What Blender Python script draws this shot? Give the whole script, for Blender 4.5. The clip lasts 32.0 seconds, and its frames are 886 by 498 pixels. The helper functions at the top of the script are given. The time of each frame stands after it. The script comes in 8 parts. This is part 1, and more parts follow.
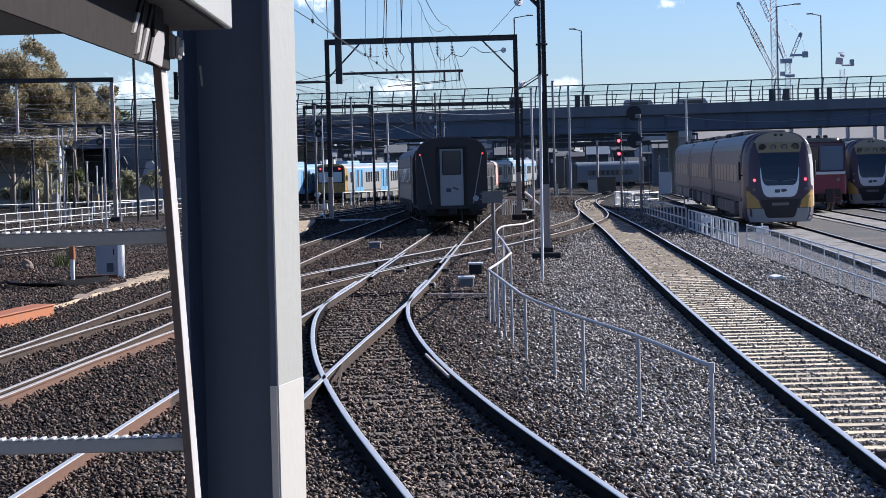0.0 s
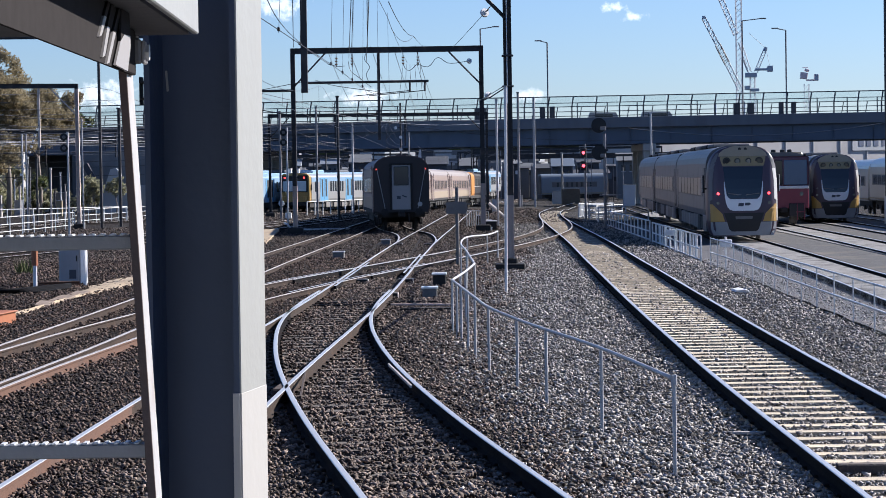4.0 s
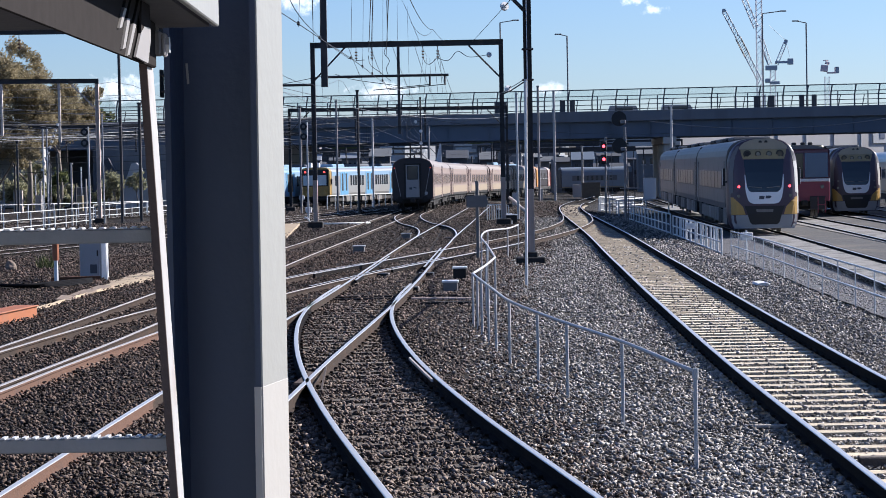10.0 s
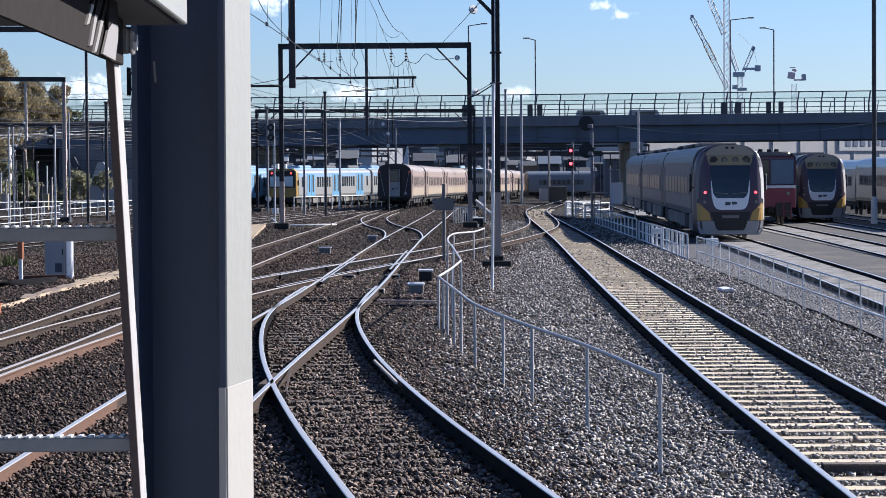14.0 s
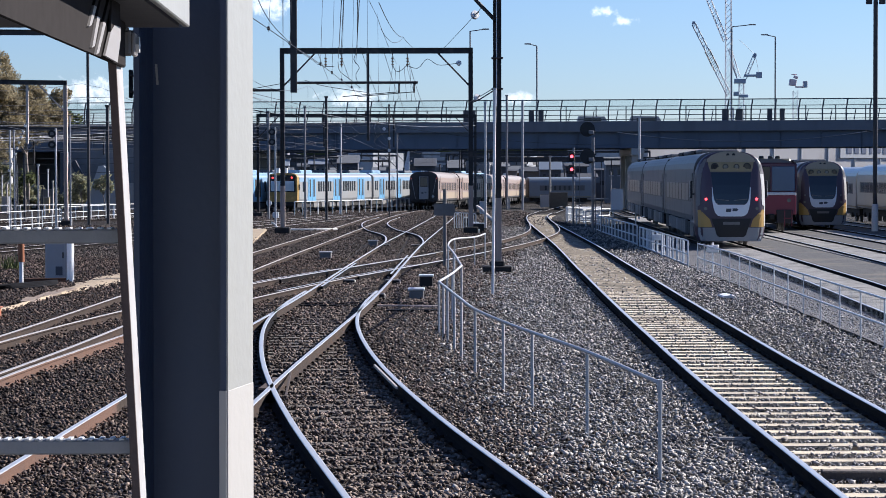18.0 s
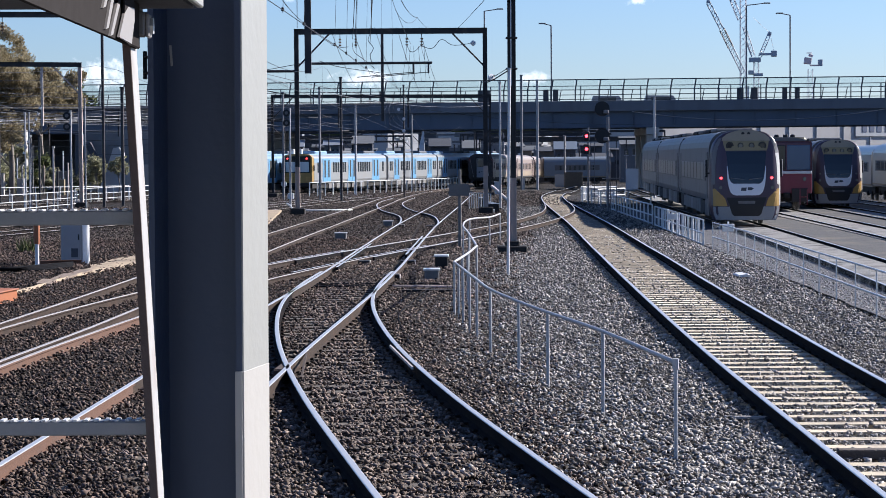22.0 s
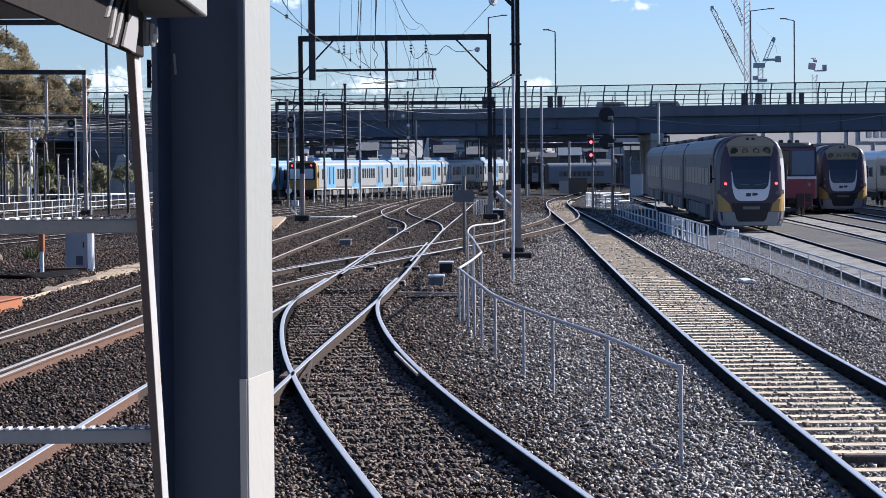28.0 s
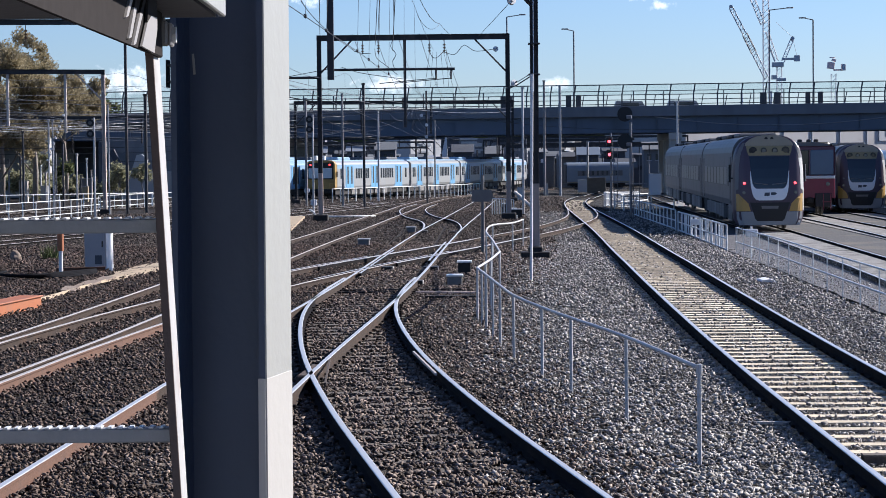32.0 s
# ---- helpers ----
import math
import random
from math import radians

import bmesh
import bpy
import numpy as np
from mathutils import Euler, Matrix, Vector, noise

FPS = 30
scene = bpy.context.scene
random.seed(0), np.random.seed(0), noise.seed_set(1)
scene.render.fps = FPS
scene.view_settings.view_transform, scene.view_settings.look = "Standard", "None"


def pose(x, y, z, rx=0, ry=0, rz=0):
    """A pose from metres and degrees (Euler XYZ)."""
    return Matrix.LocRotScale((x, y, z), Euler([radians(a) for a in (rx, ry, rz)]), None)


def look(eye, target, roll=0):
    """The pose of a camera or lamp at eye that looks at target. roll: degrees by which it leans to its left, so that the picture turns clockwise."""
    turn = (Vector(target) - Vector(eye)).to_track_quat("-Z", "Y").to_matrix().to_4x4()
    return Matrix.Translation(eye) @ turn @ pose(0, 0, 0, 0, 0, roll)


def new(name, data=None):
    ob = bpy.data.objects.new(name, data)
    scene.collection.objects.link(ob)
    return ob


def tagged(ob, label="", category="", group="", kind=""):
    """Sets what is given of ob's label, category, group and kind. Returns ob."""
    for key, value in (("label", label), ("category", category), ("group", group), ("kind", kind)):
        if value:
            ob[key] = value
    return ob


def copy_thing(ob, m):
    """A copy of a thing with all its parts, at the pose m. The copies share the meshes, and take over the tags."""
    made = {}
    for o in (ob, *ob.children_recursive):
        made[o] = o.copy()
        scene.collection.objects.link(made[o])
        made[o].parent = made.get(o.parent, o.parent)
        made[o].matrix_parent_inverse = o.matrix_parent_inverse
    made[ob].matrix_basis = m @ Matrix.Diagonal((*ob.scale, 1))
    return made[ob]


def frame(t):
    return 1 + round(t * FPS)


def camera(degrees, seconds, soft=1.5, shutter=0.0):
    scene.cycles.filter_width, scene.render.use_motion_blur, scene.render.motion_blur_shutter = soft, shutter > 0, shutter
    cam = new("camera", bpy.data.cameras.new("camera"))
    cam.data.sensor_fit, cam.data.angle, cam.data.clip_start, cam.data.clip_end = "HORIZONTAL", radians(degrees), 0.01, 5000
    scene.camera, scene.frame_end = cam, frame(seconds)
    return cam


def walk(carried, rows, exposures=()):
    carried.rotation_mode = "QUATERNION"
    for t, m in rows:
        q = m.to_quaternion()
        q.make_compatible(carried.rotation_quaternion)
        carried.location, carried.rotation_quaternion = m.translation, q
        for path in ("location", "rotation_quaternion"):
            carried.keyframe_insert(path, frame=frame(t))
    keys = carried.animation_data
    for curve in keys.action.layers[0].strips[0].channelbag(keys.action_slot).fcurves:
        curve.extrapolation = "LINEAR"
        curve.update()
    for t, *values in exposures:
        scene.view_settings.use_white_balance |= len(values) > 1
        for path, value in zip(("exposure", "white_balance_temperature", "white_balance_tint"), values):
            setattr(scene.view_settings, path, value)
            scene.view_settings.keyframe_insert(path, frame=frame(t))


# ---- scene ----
# Railway yard seen from the end of a platform. Rail heads are at z = 0 near the camera.
cam = camera(22.18, 32.0, soft=0.75)
PATH = [
    (0, pose(0.0061, -0.0328, 2.7072, 87.842, 1.528, 1.047)),
    (0.5, pose(0.0063, -0.0330, 2.7069, 87.800, 1.431, 0.970)),
    (1, pose(0.0059, -0.0305, 2.7064, 87.745, 1.267, 0.875)),
    (1.5, pose(0.0050, -0.0256, 2.7058, 87.761, 1.132, 0.715)),
    (2, pose(0.0042, -0.0215, 2.7053, 87.837, 0.987, 0.471)),
    (2.5, pose(0.0039, -0.0207, 2.7049, 87.923, 0.977, 0.274)),
    (3, pose(0.0038, -0.0218, 2.7046, 87.985, 0.900, 0.249)),
    (3.5, pose(0.0038, -0.0225, 2.7043, 88.097, 0.881, 0.182)),
    (5.5, pose(0.0021, -0.0153, 2.7040, 88.027, 0.999, 0.143)),
    (6, pose(0.0022, -0.0150, 2.7035, 88.029, 0.917, 0.288)),
    (6.5, pose(0.0020, -0.0121, 2.7031, 88.135, 0.855, 0.373)),
    (7, pose(0.0020, -0.0082, 2.7028, 88.238, 0.914, 0.310)),
    (7.5, pose(0.0022, -0.0067, 2.7027, 88.264, 0.811, 0.192)),
    (8, pose(0.0025, -0.0072, 2.7029, 88.396, 0.959, -0.082)),
    (8.5, pose(0.0027, -0.0091, 2.7029, 88.388, 0.975, -0.079)),
    (9, pose(0.0026, -0.0109, 2.7029, 88.317, 1.091, 0.167)),
    (9.5, pose(0.0022, -0.0108, 2.7024, 88.169, 1.249, 0.475)),
    (10, pose(0.0013, -0.0077, 2.7014, 87.940, 1.079, 0.660)),
    (10.5, pose(0.0003, -0.0030, 2.7004, 87.882, 0.809, 0.484)),
    (11, pose(-0.0001, -0.0006, 2.6999, 87.824, 0.624, 0.166)),
    (11.5, pose(-0.0002, 0.0003, 2.7000, 87.892, 0.688, 0.037)),
    (12, pose(-0.0003, 0.0013, 2.7005, 88.043, 0.672, 0.059)),
    (12.5, pose(-0.0002, 0.0024, 2.7007, 88.133, 0.701, 0.038)),
    (13, pose(-0.0002, 0.0041, 2.7004, 88.121, 0.571, -0.019)),
    (13.5, pose(-0.0004, 0.0066, 2.7000, 88.066, 0.530, -0.115)),
    (14, pose(-0.0005, 0.0078, 2.6998, 87.999, 0.433, -0.178)),
    (14.5, pose(-0.0005, 0.0089, 2.6995, 87.960, 0.347, -0.197)),
    (16.5, pose(-0.0019, 0.0132, 2.6981, 87.942, 0.209, -0.075)),
    (17, pose(-0.0021, 0.0134, 2.6982, 87.993, 0.190, -0.141)),
    (17.5, pose(-0.0022, 0.0137, 2.6981, 88.076, 0.098, -0.135)),
    (18, pose(-0.0021, 0.0128, 2.6979, 88.132, 0.142, -0.155)),
    (18.5, pose(-0.0021, 0.0134, 2.6977, 88.122, 0.056, -0.191)),
    (19, pose(-0.0025, 0.0166, 2.6974, 88.026, 0.062, -0.193)),
    (19.5, pose(-0.0030, 0.0194, 2.6972, 87.856, -0.011, -0.107)),
    (20, pose(-0.0029, 0.0175, 2.6973, 87.731, 0.160, 0.033)),
    (20.5, pose(-0.0027, 0.0140, 2.6975, 87.683, 0.209, 0.210)),
    (21, pose(-0.0026, 0.0142, 2.6974, 87.701, 0.298, 0.285)),
    (21.5, pose(-0.0022, 0.0141, 2.6973, 87.655, 0.203, 0.249)),
    (22, pose(-0.0018, 0.0121, 2.6974, 87.634, 0.408, 0.219)),
    (22.5, pose(-0.0018, 0.0109, 2.6973, 87.608, 0.354, 0.303)),
    (23, pose(-0.0020, 0.0108, 2.6974, 87.555, 0.407, 0.401)),
    (23.5, pose(-0.0019, 0.0110, 2.6979, 87.602, 0.437, 0.409)),
    (24, pose(-0.0018, 0.0110, 2.6982, 87.688, 0.461, 0.457)),
    (24.5, pose(-0.0015, 0.0090, 2.6983, 87.793, 0.609, 0.577)),
    (25, pose(-0.0012, 0.0065, 2.6983, 87.877, 0.579, 0.609)),
    (25.5, pose(-0.0013, 0.0065, 2.6983, 87.909, 0.542, 0.565)),
    (27.5, pose(-0.0006, 0.0089, 2.6990, 87.794, 0.541, 0.381)),
    (28, pose(-0.0000, 0.0044, 2.6989, 87.798, 0.578, 0.333)),
    (28.5, pose(0.0003, 0.0011, 2.6991, 87.834, 0.638, 0.391)),
    (29, pose(0.0005, 0.0007, 2.6997, 87.896, 0.712, 0.394)),
    (29.5, pose(0.0004, 0.0035, 2.7001, 87.987, 0.845, 0.415)),
    (30, pose(0.0000, 0.0057, 2.6998, 87.879, 0.604, 0.500)),
    (30.5, pose(0.0000, 0.0045, 2.6993, 87.768, 0.610, 0.562)),
    (31, pose(0.0000, 0.0033, 2.6992, 87.707, 0.618, 0.652)),
    (31.5, pose(-0.0000, 0.0029, 2.6994, 87.704, 0.586, 0.713)),
    (32, pose(-0.0001, 0.0025, 2.6996, 87.788, 0.589, 0.798)),
]
walk(cam, PATH, exposures=[(0.0, 1.0, 6050, 14), (32.0, 1.0, 6050, 14)])

# ---- daylight ----
SUN_AZ, SUN_EL = radians(63.0), radians(31.0)
world = bpy.data.worlds.new("sky")
scene.world = world
world.use_nodes = True
wn = world.node_tree
sky = wn.nodes.new("ShaderNodeTexSky")
sky.sky_type = "NISHITA"
sky.sun_disc = False
sky.sun_elevation = SUN_EL
sky.sun_rotation = SUN_AZ
sky.altitude = 20.0
sky.air_density = 1.0
sky.dust_density = 0.25
sky.ozone_density = 4.0
wn.nodes["Background"].inputs["Strength"].default_value = 0.054
# small fair weather clouds all round the sky
wc = wn.nodes.new("ShaderNodeTexCoord")
wm = wn.nodes.new("ShaderNodeMapping")
wm.inputs["Scale"].default_value = (10.0, 10.0, 34.0)
wm.inputs["Location"].default_value = (3.1, 0.4, 1.7)
wz = wn.nodes.new("ShaderNodeTexNoise")
wz.inputs["Scale"].default_value = 1.0
wz.inputs["Detail"].default_value = 7.0
wz.inputs["Roughness"].default_value = 0.6
wr = wn.nodes.new("ShaderNodeValToRGB")
wr.color_ramp.elements[0].position = 0.68
wr.color_ramp.elements[1].position = 0.80
# a few small cumulus low in the sky ahead: soft ovals broken up by noise
wb = wn.nodes.new("ShaderNodeTexNoise")
wb.inputs["Scale"].default_value = 210.0
wb.inputs["Detail"].default_value = 6.0
wb.inputs["Roughness"].default_value = 0.62
wn.links.new(wc.outputs["Generated"], wb.inputs["Vector"])
cloud_mask = wr.outputs["Color"]
for cx, cz, rx, rz, dense in ((-0.0743, 0.0745, 0.010, 0.0048, 0.75), (-0.0365, 0.0345, 0.012, 0.0040, 0.62), (0.0737, 0.0716, 0.0050, 0.0018, 0.75), (0.0825, 0.0672, 0.0045, 0.0014, 0.6),
                              (-0.152, 0.036, 0.013, 0.0060, 0.62), (0.034, 0.0335, 0.009, 0.0028, 0.55), (0.113, 0.083, 0.012, 0.0035, 0.8), (-0.005, 0.0870, 0.02, 0.0040, 0.6)):
    cm = wn.nodes.new("ShaderNodeMapping")
    cm.inputs["Scale"].default_value = (1 / rx, 0.0, 1 / rz)
    cm.inputs["Location"].default_value = (-cx / rx, 0.0, -cz / rz)
    cl = wn.nodes.new("ShaderNodeVectorMath")
    cl.operation = "LENGTH"
    ca = wn.nodes.new("ShaderNodeMath")
    ca.operation = "MULTIPLY_ADD"
    ca.inputs[1].default_value = -4.2
    cr = wn.nodes.new("ShaderNodeMapRange")
    cr.interpolation_type = "SMOOTHSTEP"
    cr.inputs["From Min"].default_value, cr.inputs["From Max"].default_value = -0.75, -2.3
    cr.inputs["To Min"].default_value, cr.inputs["To Max"].default_value = 0.0, dense
    cx2 = wn.nodes.new("ShaderNodeMath")
    cx2.operation = "MAXIMUM"
    wn.links.new(wc.outputs["Generated"], cm.inputs["Vector"])
    wn.links.new(cm.outputs["Vector"], cl.inputs[0])
    wn.links.new(wb.outputs["Fac"], ca.inputs[0])
    wn.links.new(cl.outputs["Value"], ca.inputs[2])
    wn.links.new(ca.outputs["Value"], cr.inputs["Value"])
    wn.links.new(cloud_mask, cx2.inputs[0])
    wn.links.new(cr.outputs["Result"], cx2.inputs[1])
    cloud_mask = cx2.outputs["Value"]
wx = wn.nodes.new("ShaderNodeMix")
wx.data_type = "RGBA"
wx.inputs["B"].default_value = (14.5, 15.0, 15.6, 1)
wn.links.new(wc.outputs["Generated"], wm.inputs["Vector"])
wn.links.new(wm.outputs["Vector"], wz.inputs["Vector"])
wn.links.new(wz.outputs["Fac"], wr.inputs["Fac"])
wn.links.new(cloud_mask, wx.inputs["Factor"])
# the air's blue, a little deeper than the plain model gives
wt = wn.nodes.new("ShaderNodeMix")
wt.data_type, wt.blend_type = "RGBA", "MULTIPLY"
wt.inputs["Factor"].default_value = 1.0
wt.inputs["B"].default_value = (0.88, 0.99, 1.23, 1)
wn.links.new(sky.outputs["Color"], wt.inputs["A"])
wn.links.new(wt.outputs["Result"], wx.inputs["A"])
wn.links.new(wx.outputs["Result"], wn.nodes["Background"].inputs["Color"])
sun_data = bpy.data.lights.new("sun", "SUN")
sun_data.energy = 5.3
sun_data.angle = radians(0.55)
sun_data.color = (1.0, 0.94, 0.84)
sun = new("sun", sun_data)
to_sun = Vector((math.sin(SUN_AZ) * math.cos(SUN_EL), math.cos(SUN_AZ) * math.cos(SUN_EL), math.sin(SUN_EL)))
sun.matrix_world = look((40, 60, 80), Vector((40, 60, 80)) - to_sun)


# ---- materials ----
def mat(name, color, rough=0.6, metal=0.0, vary=0.15, scale=6.0, bump=0.0, bump_scale=40.0, stain=None, stain_amount=0.0,
        stain_scale=1.5, glow=None, glow_strength=0.0, per_object=0.0, streaks=False, spec=0.5, per_island=0.0):
    """A paint, metal or stone: two scales of variation, stains of their own shape and fine relief."""
    m = bpy.data.materials.new(name)
    m.use_nodes = True
    n, l = m.node_tree.nodes, m.node_tree.links
    b = n["Principled BSDF"]
    b.inputs["Roughness"].default_value = rough
    b.inputs["Metallic"].default_value = metal
    b.inputs["Specular IOR Level"].default_value = spec
    co = n.new("ShaderNodeTexCoord")
    mp = n.new("ShaderNodeMapping")
    if streaks:
        mp.inputs["Scale"].default_value = (1.0, 1.0, 0.12)
    l.new(co.outputs["Object"], mp.inputs["Vector"])
    nz = n.new("ShaderNodeTexNoise")
    nz.inputs["Scale"].default_value = scale
    nz.inputs["Detail"].default_value = 6.0
    nz.inputs["Roughness"].default_value = 0.65
    l.new(mp.outputs["Vector"], nz.inputs["Vector"])
    mix = n.new("ShaderNodeMix")
    mix.data_type = "RGBA"
    color = [c * 0.8 for c in color]
    stain = [c * 0.8 for c in stain] if stain else None
    dark = [c * (1 - vary) for c in color]
    light = [min(1.0, c * (1 + vary)) for c in color]
    mix.inputs["A"].default_value = (*dark, 1)
    mix.inputs["B"].default_value = (*light, 1)
    l.new(nz.outputs["Fac"], mix.inputs["Factor"])
    out = mix.outputs["Result"]
    if stain:
        n2 = n.new("ShaderNodeTexNoise")
        n2.inputs["Scale"].default_value = stain_scale
        n2.inputs["Detail"].default_value = 8.0
        l.new(mp.outputs["Vector"], n2.inputs["Vector"])
        rp = n.new("ShaderNodeValToRGB")
        rp.color_ramp.elements[0].position = 0.52
        rp.color_ramp.elements[1].position = 0.7
        rp.color_ramp.elements[1].color = (stain_amount,) * 3 + (1,)
        l.new(n2.outputs["Fac"], rp.inputs["Fac"])
        m2 = n.new("ShaderNodeMix")
        m2.data_type = "RGBA"
        l.new(rp.outputs["Color"], m2.inputs["Factor"])
        l.new(out, m2.inputs["A"])
        m2.inputs["B"].default_value = (*stain, 1)
        out = m2.outputs["Result"]
    if per_object or per_island:
        src = n.new("ShaderNodeObjectInfo").outputs["Random"] if per_object else n.new("ShaderNodeNewGeometry").outputs["Random Per Island"]
        amount = per_object or per_island
        hs = n.new("ShaderNodeHueSaturation")
        mr = n.new("ShaderNodeMapRange")
        mr.inputs["To Min"].default_value = 1 - amount
        mr.inputs["To Max"].default_value = 1 + amount
        l.new(src, mr.inputs["Value"])
        l.new(mr.outputs["Result"], hs.inputs["Value"])
        l.new(out, hs.inputs["Color"])
        out = hs.outputs["Color"]
    l.new(out, b.inputs["Base Color"])
    if bump:
        n3 = n.new("ShaderNodeTexNoise")
        n3.inputs["Scale"].default_value = bump_scale
        n3.inputs["Detail"].default_value = 4.0
        l.new(co.outputs["Object"], n3.inputs["Vector"])
        bp = n.new("ShaderNodeBump")
        bp.inputs["Strength"].default_value = bump
        bp.inputs["Distance"].default_value = 0.02
        l.new(n3.outputs["Fac"], bp.inputs["Height"])
        l.new(bp.outputs["Normal"], b.inputs["Normal"])
    if glow:
        b.inputs["Emission Color"].default_value = (*glow, 1)
        b.inputs["Emission Strength"].default_value = glow_strength
    return m


def glass_mat(name, color, rough=0.08):
    """Dark tinted train glass: a glossy coat over a dark interior."""
    m = mat(name, color, rough, 0.0, 0.1, 2.0, spec=0.6)
    return m


def clear_glass(name, tint, amount):
    """A thin clear sheet that lets most light through."""
    m = bpy.data.materials.new(name)
    m.use_nodes = True
    n, l = m.node_tree.nodes, m.node_tree.links
    for x in list(n):
        n.remove(x)
    o = n.new("ShaderNodeOutputMaterial")
    t = n.new("ShaderNodeBsdfTransparent")
    t.inputs["Color"].default_value = (*tint, 1)
    g = n.new("ShaderNodeBsdfPrincipled")
    g.inputs["Base Color"].default_value = (0.35, 0.45, 0.45, 1)
    g.inputs["Roughness"].default_value = 0.15
    mx = n.new("ShaderNodeMixShader")
    mx.inputs["Fac"].default_value = amount
    l.new(t.outputs["BSDF"], mx.inputs[1])
    l.new(g.outputs["BSDF"], mx.inputs[2])
    l.new(mx.outputs["Shader"], o.inputs["Surface"])
    return m


def ballast_mat():
    """Crushed stone: cells of different greys and browns with deep joints, dust and dark oily bands, toned down for gap
    shade.
    """
    m = bpy.data.materials.new("ballast")
    m.use_nodes = True
    n, l = m.node_tree.nodes, m.node_tree.links
    b = n["Principled BSDF"]
    b.inputs["Roughness"].default_value = 0.9
    b.inputs["Specular IOR Level"].default_value = 0.2
    co = n.new("ShaderNodeTexCoord")
    v = n.new("ShaderNodeTexVoronoi")
    v.inputs["Scale"].default_value = 15.0
    l.new(co.outputs["Object"], v.inputs["Vector"])
    r = n.new("ShaderNodeValToRGB")
    # ramp kept near black to hold the shade between loose stones
    els = r.color_ramp.elements
    els[0].position, els[0].color = 0.0, (0.008, 0.0074, 0.007, 1)
    els[1].position, els[1].color = 1.0, (0.10, 0.092, 0.084, 1)
    e = els.new(0.45)
    e.color = (0.024, 0.0215, 0.019, 1)
    sep = n.new("ShaderNodeSeparateColor")
    l.new(v.outputs["Color"], sep.inputs["Color"])
    l.new(sep.outputs["Red"], r.inputs["Fac"])
    # wide tone: brown brake dust along the running lines, grey clean stone elsewhere
    nz = n.new("ShaderNodeTexNoise")
    nz.inputs["Scale"].default_value = 0.35
    nz.inputs["Detail"].default_value = 9.0
    nz.inputs["Roughness"].default_value = 0.72
    l.new(co.outputs["Object"], nz.inputs["Vector"])
    wide = n.new("ShaderNodeValToRGB")
    wide.color_ramp.elements[0].position, wide.color_ramp.elements[0].color = 0.38, (0.38, 0.34, 0.31, 1)
    wide.color_ramp.elements[1].position, wide.color_ramp.elements[1].color = 0.62, (1.12, 1.08, 1.04, 1)
    l.new(nz.outputs["Fac"], wide.inputs["Fac"])
    # the running lines left of x = 0.6 are dusted brown, the siding is clean grey
    sx = n.new("ShaderNodeSeparateXYZ")
    l.new(co.outputs["Object"], sx.inputs["Vector"])
    mr = n.new("ShaderNodeMapRange")
    mr.inputs["From Min"].default_value = -0.4
    mr.inputs["From Max"].default_value = 2.0
    l.new(sx.outputs["X"], mr.inputs["Value"])
    side = n.new("ShaderNodeMix")
    side.data_type = "RGBA"
    side.inputs["A"].default_value = (0.58, 0.485, 0.42, 1)
    side.inputs["B"].default_value = (1.1, 1.12, 1.15, 1)
    l.new(mr.outputs["Result"], side.inputs["Factor"])
    m1 = n.new("ShaderNodeMix")
    m1.data_type, m1.blend_type = "RGBA", "MULTIPLY"
    m1.inputs["Factor"].default_value = 1.0
    l.new(r.outputs["Color"], m1.inputs["A"])
    l.new(wide.outputs["Color"], m1.inputs["B"])
    m2 = n.new("ShaderNodeMix")
    m2.data_type, m2.blend_type = "RGBA", "MULTIPLY"
    m2.inputs["Factor"].default_value = 1.0
    l.new(m1.outputs["Result"], m2.inputs["A"])
    l.new(side.outputs["Result"], m2.inputs["B"])
    l.new(m2.outputs["Result"], b.inputs["Base Color"])
    ve = n.new("ShaderNodeTexVoronoi")
    ve.feature = "F1"
    ve.inputs["Scale"].default_value = 15.0
    l.new(co.outputs["Object"], ve.inputs["Vector"])
    add = n.new("ShaderNodeMath")
    add.operation = "MULTIPLY_ADD"
    add.inputs[1].default_value = -1.0
    l.new(ve.outputs["Distance"], add.inputs[0])
    l.new(sep.outputs["Green"], add.inputs[2])
    bp = n.new("ShaderNodeBump")
    bp.inputs["Strength"].default_value = 1.0
    bp.inputs["Distance"].default_value = 0.05
    l.new(add.outputs["Value"], bp.inputs["Height"])
    l.new(bp.outputs["Normal"], b.inputs["Normal"])
    return m


M = {}
M["ballast"] = ballast_mat()
M["stone_brown"] = mat("stone_brown", (0.19, 0.148, 0.122), 0.9, 0, 0.3, 12, per_island=0.85, spec=0.2, stain=(0.07, 0.055, 0.048), stain_amount=0.8, stain_scale=0.9)
M["stone_oily"] = mat("stone_oily", (0.118, 0.085, 0.068), 0.9, 0, 0.3, 12, per_island=0.9, spec=0.2, stain=(0.045, 0.038, 0.034), stain_amount=0.8, stain_scale=0.9)
M["stone_dark"] = mat("stone_dark", (0.105, 0.085, 0.073), 0.9, 0, 0.3, 12, per_island=0.8, spec=0.15)
M["stone_grey"] = mat("stone_grey", (0.365, 0.338, 0.31), 0.9, 0, 0.3, 12, per_island=0.62, spec=0.15, stain=(0.15, 0.14, 0.14), stain_amount=0.75, stain_scale=0.8)
M["rail_head"] = mat("rail_head", (0.74, 0.72, 0.69), 0.34, 0.5, 0.1, 30)
M["rail_head_dull"] = mat("rail_head_dull", (0.62, 0.55, 0.48), 0.40, 0.45, 0.2, 8)
